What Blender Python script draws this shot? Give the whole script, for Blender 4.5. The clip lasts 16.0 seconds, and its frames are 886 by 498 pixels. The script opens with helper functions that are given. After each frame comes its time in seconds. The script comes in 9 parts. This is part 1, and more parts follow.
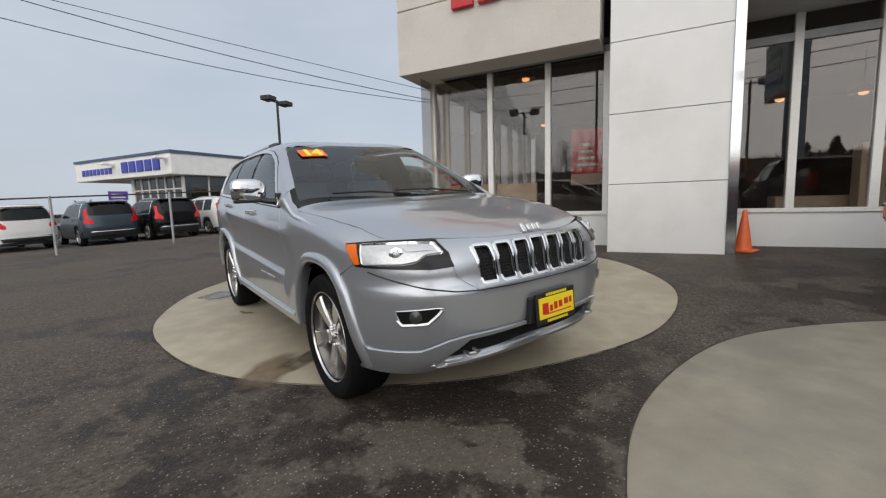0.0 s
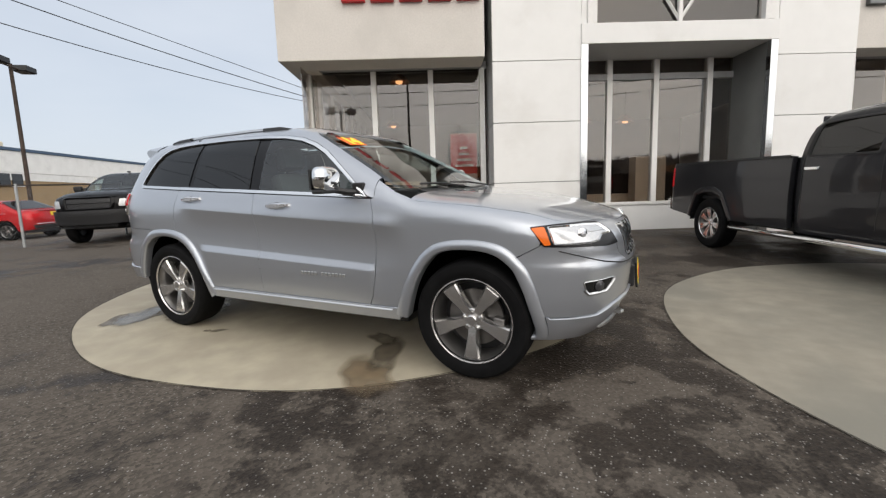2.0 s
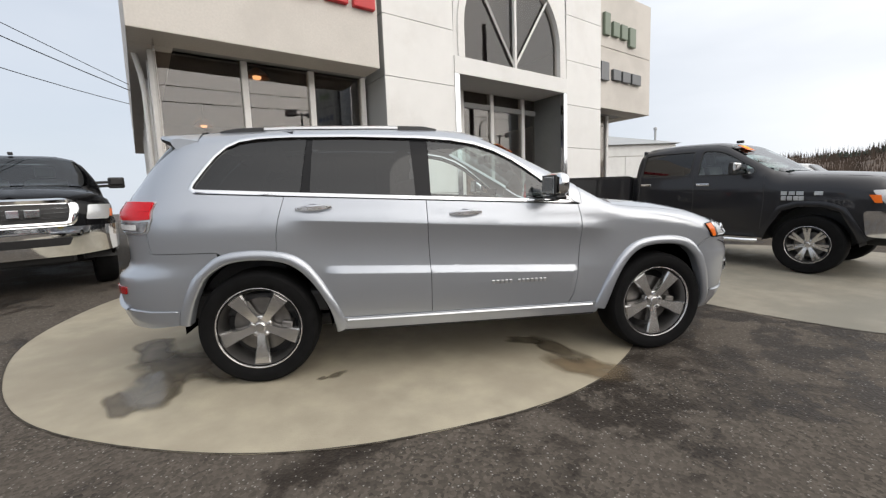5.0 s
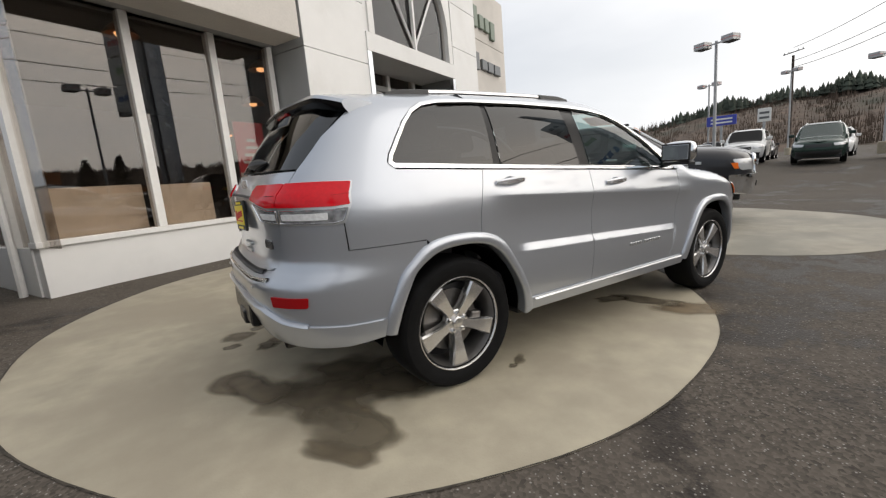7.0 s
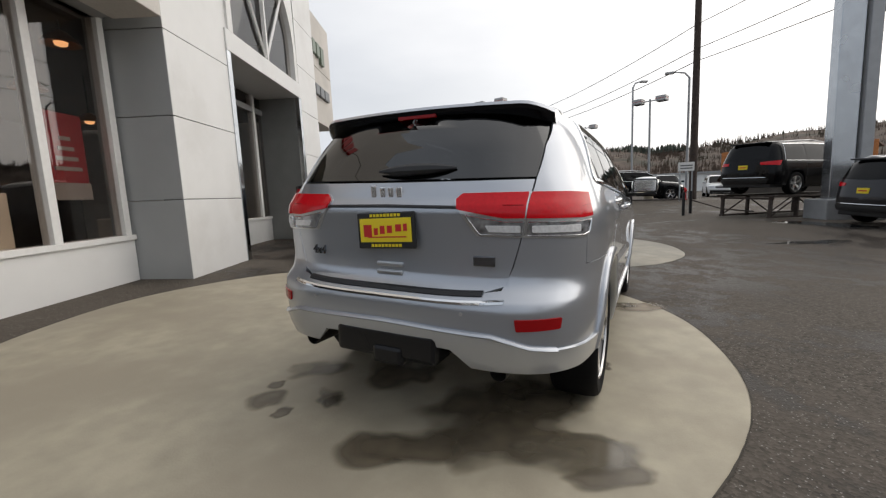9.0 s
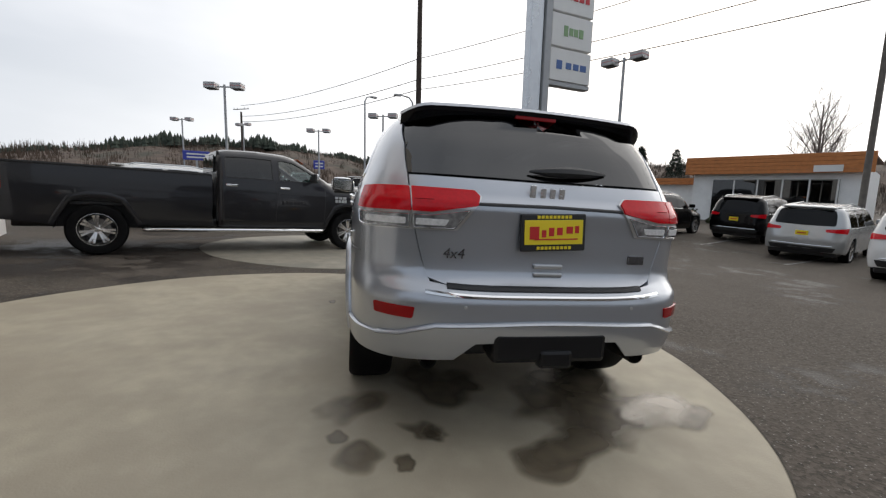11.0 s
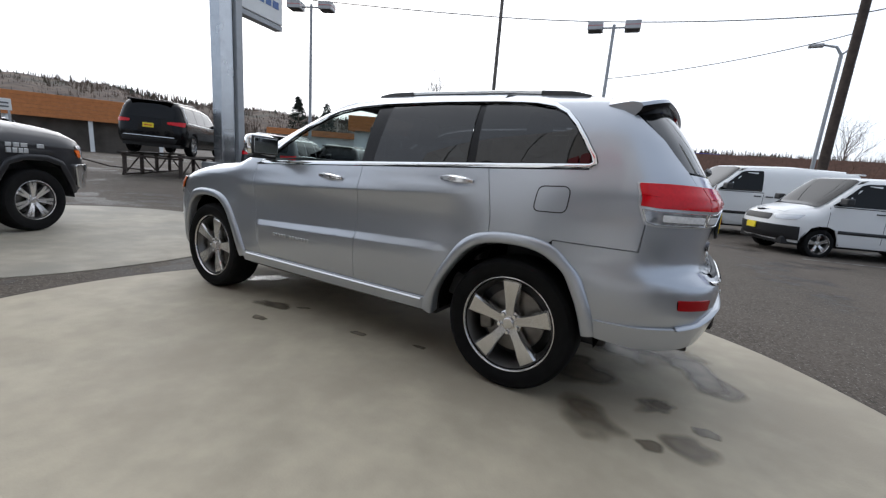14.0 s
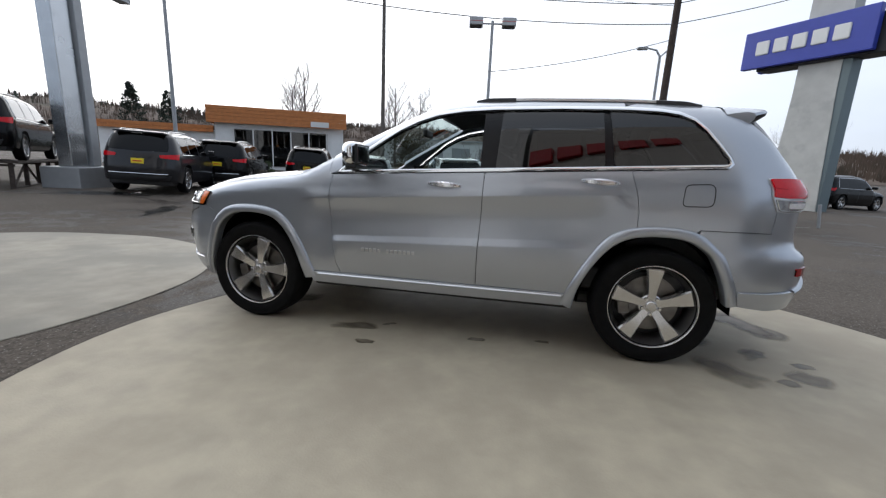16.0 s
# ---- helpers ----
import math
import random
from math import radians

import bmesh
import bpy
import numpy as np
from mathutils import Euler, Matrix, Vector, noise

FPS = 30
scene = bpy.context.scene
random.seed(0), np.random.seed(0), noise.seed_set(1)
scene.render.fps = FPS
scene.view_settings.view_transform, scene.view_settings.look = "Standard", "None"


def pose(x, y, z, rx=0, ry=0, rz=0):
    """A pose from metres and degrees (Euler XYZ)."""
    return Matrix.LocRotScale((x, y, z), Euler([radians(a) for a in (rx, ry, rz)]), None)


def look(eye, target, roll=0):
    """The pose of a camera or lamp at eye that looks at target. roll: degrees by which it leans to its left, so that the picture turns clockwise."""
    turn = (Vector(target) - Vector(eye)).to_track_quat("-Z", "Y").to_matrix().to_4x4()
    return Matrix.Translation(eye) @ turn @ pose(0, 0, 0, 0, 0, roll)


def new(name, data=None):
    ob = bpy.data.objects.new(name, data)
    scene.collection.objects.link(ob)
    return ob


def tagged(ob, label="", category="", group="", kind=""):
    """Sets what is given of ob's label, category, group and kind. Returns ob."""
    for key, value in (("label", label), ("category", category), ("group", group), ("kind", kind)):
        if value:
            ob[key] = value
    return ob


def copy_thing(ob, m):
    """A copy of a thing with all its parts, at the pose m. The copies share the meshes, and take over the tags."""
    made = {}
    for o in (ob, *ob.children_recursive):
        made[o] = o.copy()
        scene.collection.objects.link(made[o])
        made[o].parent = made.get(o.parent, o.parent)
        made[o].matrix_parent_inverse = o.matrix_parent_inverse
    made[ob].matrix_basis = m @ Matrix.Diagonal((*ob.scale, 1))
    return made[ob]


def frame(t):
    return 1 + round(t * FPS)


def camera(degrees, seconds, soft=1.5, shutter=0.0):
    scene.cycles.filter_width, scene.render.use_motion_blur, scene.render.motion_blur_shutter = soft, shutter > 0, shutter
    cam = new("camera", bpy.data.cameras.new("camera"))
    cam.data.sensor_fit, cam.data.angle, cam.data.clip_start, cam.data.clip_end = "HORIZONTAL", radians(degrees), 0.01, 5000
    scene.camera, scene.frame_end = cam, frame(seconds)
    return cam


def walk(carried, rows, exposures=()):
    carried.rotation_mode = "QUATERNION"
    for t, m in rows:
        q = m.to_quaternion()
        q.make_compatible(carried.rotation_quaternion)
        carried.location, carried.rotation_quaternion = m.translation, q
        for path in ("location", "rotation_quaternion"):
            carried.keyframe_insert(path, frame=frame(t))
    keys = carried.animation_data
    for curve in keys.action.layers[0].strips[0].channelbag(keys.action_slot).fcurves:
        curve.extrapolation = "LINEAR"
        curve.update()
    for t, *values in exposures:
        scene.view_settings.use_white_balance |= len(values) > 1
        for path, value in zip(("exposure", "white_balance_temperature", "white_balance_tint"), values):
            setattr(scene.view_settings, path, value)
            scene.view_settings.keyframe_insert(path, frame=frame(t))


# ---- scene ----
cam = camera(93.4, 16.0, soft=1.3)

PATH = [
    (0, (3.857, -1.828, 1.124), (2.263, -0.64, 0.902), -1.6),
    (0.5, (3.496, -2.226, 1.1), (2.061, -0.859, 0.836), -0.6),
    (1, (3.225, -2.625, 1.072), (2.076, -1.014, 0.781), -1.4),
    (1.5, (2.868, -2.984, 1.08), (1.821, -1.31, 0.763), -2.0),
    (2, (2.414, -3.283, 1.114), (1.559, -1.492, 0.866), -1.8),
    (2.5, (1.971, -3.564, 1.132), (1.398, -1.669, 0.846), -1.9),
    (3, (1.444, -3.682, 1.155), (1.006, -1.752, 0.864), -1.0),
    (3.5, (0.956, -3.834, 1.166), (0.714, -1.873, 0.855), -4.1),
    (4, (0.447, -3.849, 1.147), (0.379, -1.878, 0.817), -4.8),
    (4.5, (-0.1, -3.854, 1.169), (0.004, -1.87, 0.944), -2.7),
    (5, (-0.656, -3.795, 1.173), (-0.341, -1.834, 0.945), -2.2),
    (7.5, (-3.193, -2.473, 1.219), (-1.929, -0.951, 0.926), -4.4),
    (8, (-3.579, -2.092, 1.227), (-2.122, -0.738, 1.022), -4.2),
    (8.5, (-3.878, -1.679, 1.234), (-2.279, -0.509, 0.968), -5.0),
    (9, (-4.064, -1.195, 1.254), (-2.295, -0.299, 0.994), -2.6),
    (10.25, (-4.285, 0.085, 1.263), (-2.305, 0.190, 0.985), -0.2),
    (11.5, (-4.072, 1.371, 1.271), (-2.222, 0.669, 0.978), 2.1),
    (12, (-3.829, 1.79, 1.289), (-2.095, 0.862, 0.924), 2.8),
    (12.5, (-3.456, 2.146, 1.314), (-1.839, 1.025, 0.953), 5.5),
    (13, (-3.11, 2.505, 1.326), (-1.689, 1.165, 0.895), 5.4),
    (13.5, (-2.646, 2.75, 1.328), (-1.388, 1.257, 0.893), 5.2),
    (14, (-2.251, 3.036, 1.329), (-1.258, 1.351, 0.912), 4.6),
    (14.5, (-1.872, 3.293, 1.336), (-1.025, 1.525, 0.94), 3.6),
    (15, (-1.443, 3.488, 1.368), (-0.78, 1.645, 0.963), 3.5),
    (15.5, (-1.07, 3.696, 1.384), (-0.601, 1.806, 0.929), 1.8),
    (16, (-0.651, 3.715, 1.336), (-0.24, 1.805, 0.906), 2.6),
]
walk(cam, [(t, look(eye, target, roll)) for t, eye, target, roll in PATH],
     [(0.0, -0.06, 6450, 10), (1.0, 0.03, 6500, 10), (2.0, 0.25, 6600, 10), (3.0, 0.31, 6600, 10), (5.0, 0.26, 6600, 10), (7.5, 0.02, 6700, 10), (9.0, -0.10, 6600, 10), (11.5, -0.13, 6350, 10), (13.0, 0.08, 6020, 10), (14.5, 0.18, 5960, 10), (16.0, 0.12, 6000, 10)])

# ---- light: thin overcast, the bright side of the sky ahead of the silver car and to its right ----
SUN_DIR = Vector((0.70, -0.60, 0.46)).normalized()
world = bpy.data.worlds.new("sky")
scene.world = world
world.use_nodes = True
wn, wl = world.node_tree.nodes, world.node_tree.links
wn.clear()
sky = wn.new("ShaderNodeTexSky")
sky.sky_type, sky.sun_disc = "NISHITA", False
sky.sun_elevation = math.asin(SUN_DIR.z)
sky.sun_rotation = math.atan2(SUN_DIR.x, SUN_DIR.y)
sky.air_density, sky.dust_density, sky.ozone_density = 1.0, 2.5, 1.0
coord = wn.new("ShaderNodeTexCoord")
stretch = wn.new("ShaderNodeMapping")
stretch.inputs["Scale"].default_value = (1.0, 1.0, 3.2)
cloud = wn.new("ShaderNodeTexNoise")
cloud.inputs["Scale"].default_value, cloud.inputs["Detail"].default_value = 1.3, 5.0
cloud.inputs["Roughness"].default_value = 0.5
ramp = wn.new("ShaderNodeValToRGB")
ramp.color_ramp.elements[0].position, ramp.color_ramp.elements[0].color = 0.30, (0.70, 0.70, 0.70, 1)
ramp.color_ramp.elements[1].position, ramp.color_ramp.elements[1].color = 0.66, (0.97, 0.97, 0.97, 1)
# cloud veil: lighter towards the sun
aim = wn.new("ShaderNodeVectorMath")
aim.operation = "DOT_PRODUCT"
aim.inputs[1].default_value = SUN_DIR
glow = wn.new("ShaderNodeMapRange")
glow.inputs["From Min"].default_value, glow.inputs["From Max"].default_value = -0.2, 1.0
swell = wn.new("ShaderNodeMath")
swell.operation = "POWER"
swell.inputs[1].default_value = 1.4
veil = wn.new("ShaderNodeMixRGB")
veil.inputs[1].default_value = (6.6, 7.2, 8.1, 1)
veil.inputs[2].default_value = (19.5, 19.0, 18.5, 1)
mix = wn.new("ShaderNodeMixRGB")
bg = wn.new("ShaderNodeBackground")
bg.inputs["Strength"].default_value = 0.095
wout = wn.new("ShaderNodeOutputWorld")
wl.new(coord.outputs["Generated"], stretch.inputs["Vector"])
wl.new(stretch.outputs["Vector"], cloud.inputs["Vector"])
wl.new(cloud.outputs["Fac"], ramp.inputs["Fac"])
wl.new(coord.outputs["Generated"], aim.inputs[0])
wl.new(aim.outputs["Value"], glow.inputs["Value"])
wl.new(glow.outputs["Result"], swell.inputs[0])
wl.new(swell.outputs[0], veil.inputs[0])
wl.new(ramp.outputs["Color"], mix.inputs[0])
wl.new(sky.outputs["Color"], mix.inputs[1])
wl.new(veil.outputs["Color"], mix.inputs[2])
wl.new(mix.outputs["Color"], bg.inputs["Color"])
wl.new(bg.outputs["Background"], wout.inputs["Surface"])

sun_data = bpy.data.lights.new("sun", "SUN")
sun_data.energy, sun_data.angle, sun_data.color = 0.95, radians(80), (1.0, 0.96, 0.90)
sun_lamp = new("sun", sun_data)
sun_lamp.matrix_world = look((20, -20, 30), Vector((20, -20, 30)) - SUN_DIR)

# ---- materials ----
MATS = {}


def mat(name, color, rough=0.5, metal=0.0, vary=0.0, scale=8.0, bump=0.0, bump_scale=60.0, rough_vary=0.0, dirt=None, dirt_scale=1.2,
        dirt_edge=(0.5, 0.7), coat=0.0, spec=0.5, piece=0.0, emit=0.0):
    """A surface: base colour with fine grain (vary at scale), patches of a second colour (dirt), relief and uneven gloss."""
    if name in MATS:
        return MATS[name]
    m = bpy.data.materials.new(name)
    m.use_nodes = True
    n, l = m.node_tree.nodes, m.node_tree.links
    b = n["Principled BSDF"]
    b.inputs["Roughness"].default_value, b.inputs["Metallic"].default_value = rough, metal
    b.inputs["Coat Weight"].default_value, b.inputs["Coat Roughness"].default_value = coat, 0.03
    b.inputs["Specular IOR Level"].default_value = spec
    b.inputs["Base Color"].default_value = (*color, 1)
    out = None
    tc = n.new("ShaderNodeTexCoord")
    if vary:
        t = n.new("ShaderNodeTexNoise")
        t.inputs["Scale"].default_value, t.inputs["Detail"].default_value = scale, 6
        l.new(tc.outputs["Object"], t.inputs["Vector"])
        r = n.new("ShaderNodeValToRGB")
        r.color_ramp.elements[0].position, r.color_ramp.elements[1].position = 0.3, 0.7
        r.color_ramp.elements[0].color = (*[c * (1 - vary) for c in color], 1)
        r.color_ramp.elements[1].color = (*[min(1, c * (1 + vary)) for c in color], 1)
        l.new(t.outputs["Fac"], r.inputs["Fac"])
        out = r.outputs["Color"]
        if rough_vary:
            k = n.new("ShaderNodeMapRange")
            k.inputs["To Min"].default_value, k.inputs["To Max"].default_value = max(0.02, rough - rough_vary), min(1, rough + rough_vary)
            t2 = n.new("ShaderNodeTexNoise")
            t2.inputs["Scale"].default_value = scale * 0.31
            l.new(tc.outputs["Object"], t2.inputs["Vector"])
            l.new(t2.outputs["Fac"], k.inputs["Value"])
            l.new(k.outputs["Result"], b.inputs["Roughness"])
    if dirt:
        t = n.new("ShaderNodeTexNoise")
        t.inputs["Scale"].default_value, t.inputs["Detail"].default_value, t.inputs["Roughness"].default_value = dirt_scale, 8, 0.6
        l.new(tc.outputs["Object"], t.inputs["Vector"])
        k = n.new("ShaderNodeMapRange")
        k.interpolation_type = "SMOOTHSTEP"
        k.inputs["From Min"].default_value, k.inputs["From Max"].default_value = dirt_edge
        l.new(t.outputs["Fac"], k.inputs["Value"])
        mx = n.new("ShaderNodeMixRGB")
        l.new(k.outputs["Result"], mx.inputs[0])
        if out:
            l.new(out, mx.inputs[1])
        else:
            mx.inputs[1].default_value = (*color, 1)
        mx.inputs[2].default_value = (*dirt, 1)
        out = mx.outputs["Color"]
    if piece:
        oi = n.new("ShaderNodeObjectInfo")
        hs = n.new("ShaderNodeHueSaturation")
        k = n.new("ShaderNodeMapRange")
        k.inputs["To Min"].default_value, k.inputs["To Max"].default_value = 1 - piece, 1 + piece
        l.new(oi.outputs["Random"], k.inputs["Value"])
        l.new(k.outputs["Result"], hs.inputs["Value"])
        if out:
            l.new(out, hs.inputs["Color"])
        else:
            hs.inputs["Color"].default_value = (*color, 1)
        out = hs.outputs["Color"]
    if out:
        l.new(out, b.inputs["Base Color"])
    if bump:
        t = n.new("ShaderNodeTexNoise")
        t.inputs["Scale"].default_value, t.inputs["Detail"].default_value = bump_scale, 4
        l.new(tc.outputs["Object"], t.inputs["Vector"])
        u = n.new("ShaderNodeBump")
        u.inputs["Strength"].default_value, u.inputs["Distance"].default_value = bump, 0.01
        l.new(t.outputs["Fac"], u.inputs["Height"])
        l.new(u.outputs["Normal"], b.inputs["Normal"])
    if emit:
        b.inputs["Emission Color"].default_value, b.inputs["Emission Strength"].default_value = (*color, 1), emit
    MATS[name] = m
    return m


def glass(name, tint, ior=1.5, rough=0.0):
    """Thin glazing: tinted see-through, glossier at a slant."""
    if name in MATS:
        return MATS[name]
    m = bpy.data.materials.new(name)
    m.use_nodes = True
    n, l = m.node_tree.nodes, m.node_tree.links
    n.clear()
    o, mx = n.new("ShaderNodeOutputMaterial"), n.new("ShaderNodeMixShader")
    tr, gl, fr = n.new("ShaderNodeBsdfTransparent"), n.new("ShaderNodeBsdfGlossy"), n.new("ShaderNodeLayerWeight")
    tr.inputs["Color"].default_value = (*tint, 1)
    gl.inputs["Roughness"].default_value = rough
    fr.inputs["Blend"].default_value = 0.5
    # the gloss of a thin pane, the same from either side: f0 + (1 - f0) * facing ** 5
    f0 = ((ior - 1) / (ior + 1)) ** 2
    po, ma = n.new("ShaderNodeMath"), n.new("ShaderNodeMath")
    po.operation, ma.operation = "POWER", "MULTIPLY_ADD"
    po.inputs[1].default_value = 5.0
    ma.inputs[1].default_value, ma.inputs[2].default_value = 1 - f0, f0
    l.new(fr.outputs["Facing"], po.inputs[0])
    l.new(po.outputs[0], ma.inputs[0])
    l.new(ma.outputs[0], mx.inputs[0])
    l.new(tr.outputs["BSDF"], mx.inputs[1])
    l.new(gl.outputs["BSDF"], mx.inputs[2])
    l.new(mx.outputs["Shader"], o.inputs["Surface"])
    MATS[name] = m
    return m


# ---- mesh helpers ----
def thing(name, label, category, m=None, group="", kind=""):
    ob = new(name)
    ob.empty_display_size = 0.1
    if m is not None:
        ob.matrix_basis = m
    return tagged(ob, label, category, group, kind)


def mesh_of(name, bm, material, smooth=None):
    me = bpy.data.meshes.new(name)
    bm.normal_update()
    if smooth is not None:
        for f in bm.faces:
            f.smooth = True
        for ed in bm.edges:
            if len(ed.link_faces) == 2 and ed.calc_face_angle(0) > radians(smooth):
                ed.smooth = False
    bm.to_mesh(me)
    bm.free()
    me.materials.append(material)
    return me


def part(name, bm, material, parent, label="", smooth=None, m=None):
    ob = new(name, bm if isinstance(bm, bpy.types.Mesh) else mesh_of(name, bm, material, smooth))
    ob.parent = parent
    if m is not None:
        ob.matrix_basis = m
    if label:
        ob["label"] = label
    return ob


def solo(name, bm, material, label, category, kind="", group="", smooth=None, m=None):
    ob = new(name, mesh_of(name, bm, material, smooth))
    if m is not None:
        ob.matrix_basis = m
    return tagged(ob, label, category, group, kind)


def box(bm, x0, x1, y0, y1, z0, z1, bevel=0.0, m=None):
    """A box added to bm, its edges rounded off by bevel."""
    t = bmesh.new()
    bmesh.ops.create_cube(t, size=1, matrix=Matrix.LocRotScale(((x0 + x1) / 2, (y0 + y1) / 2, (z0 + z1) / 2), None, (abs(x1 - x0), abs(y1 - y0), abs(z1 - z0))))
    if bevel:
        bmesh.ops.bevel(t, geom=t.edges[:], offset=bevel, segments=2, affect="EDGES", profile=0.5)
    join(bm, t, m)
    return bm


def join(bm, other, m=None):
    if m is not None:
        bmesh.ops.transform(other, matrix=m, verts=other.verts)
    me = bpy.data.meshes.new("t")
    other.to_mesh(me)
    other.free()
    bm.from_mesh(me)
    bpy.data.meshes.remove(me)


def boxed(*a, **k):
    return box(bmesh.new(), *a, **k)


def lathe(bm, profile, seg=24, axis="Z", m=None, caps=True):
    """Profile rows (radius, height) turned round an axis."""
    t = bmesh.new()
    rings = []
    for r, h in profile:
        rings.append([t.verts.new((r * math.cos(2 * math.pi * i / seg), r * math.sin(2 * math.pi * i / seg), h)) for i in range(seg)])
    for a, b in zip(rings, rings[1:]):
        for i in range(seg):
            j = (i + 1) % seg
            t.faces.new((a[i], a[j], b[j], b[i]))
    if caps:
        t.faces.new(rings[0][::-1])
        t.faces.new(rings[-1])
    bmesh.ops.recalc_face_normals(t, faces=t.faces)
    turn = {"Z": Matrix(), "X": Matrix.Rotation(radians(90), 4, "Y"), "Y": Matrix.Rotation(radians(-90), 4, "X")}[axis]
    join(bm, t, (m or Matrix()) @ turn)
    return bm


def tube(bm, pts, r, seg=8, r2=None):
    """A round bar along a line of points, tapering from r to r2."""
    pts = [Vector(p) for p in pts]
    r2 = r if r2 is None else r2
    rings, last = [], None
    for i, p in enumerate(pts):
        d = (pts[min(i + 1, len(pts) - 1)] - pts[max(i - 1, 0)]).normalized()
        a = last if last is not None else (Vector((0, 0, 1)) if abs(d.z) < 0.9 else Vector((1, 0, 0)))
        a = (a - d * a.dot(d)).normalized()
        last = a
        b = d.cross(a)
        k = r + (r2 - r) * i / max(1, len(pts) - 1)
        rings.append([bm.verts.new(p + k * (math.cos(2 * math.pi * j / seg) * a + math.sin(2 * math.pi * j / seg) * b)) for j in range(seg)])
    for a, b in zip(rings, rings[1:]):
        for j in range(seg):
            bm.faces.new((a[j], a[(j + 1) % seg], b[(j + 1) % seg], b[j]))
    bm.faces.new(rings[0][::-1])
    bm.faces.new(rings[-1])
    return bm


def lettering(body, size, depth, material, parent, m, name="lettering", shear=0.0, bold=0.0):
    cu = bpy.data.curves.new(name, "FONT")
    cu.body, cu.size, cu.extrude, cu.align_x, cu.align_y, cu.shear = body, size, depth, "CENTER", "CENTER", shear
    cu.offset = bold
    t = bpy.data.objects.new("t", cu)
    scene.collection.objects.link(t)
    me = bpy.data.meshes.new_from_object(t.evaluated_get(bpy.context.evaluated_depsgraph_get()))
    bpy.data.objects.remove(t)
    bpy.data.curves.remove(cu)
    me.materials.clear()
    me.materials.append(material)
    return part(name, me, material, parent, m=m)


def clamp(v, a, b):
    return max(a, min(b, v))


def ease(a, b, v):
    t = clamp((v - a) / (b - a), 0, 1)
    return t * t * (3 - 2 * t)


def table(rows, v):
    """Smooth curve through rows (v, value)."""
    return float(np.interp(v, [r[0] for r in rows], [r[1] for r in rows]))


def hill(x):
    """The far side of the lot climbs to the road."""
    return 0.75 * ease(14, 25, x)


def gz(x, y):
    """Height of the ground: the lot falls away from the showroom."""
    u, v = clamp((x - 6) / 6, 0, 1), clamp((1 - y) / 6, 0, 1)
    rise = 0.38 * u * u * (3 - 2 * u) * v * v * (3 - 2 * v) * (1 - ease(15, 23, x))
    far = 0.16 * ease(-13, -19, x)
    return -0.015 * clamp(x, -3.5, 34) + 0.035 * clamp(y, -12, 8) + rise - far + hill(x)


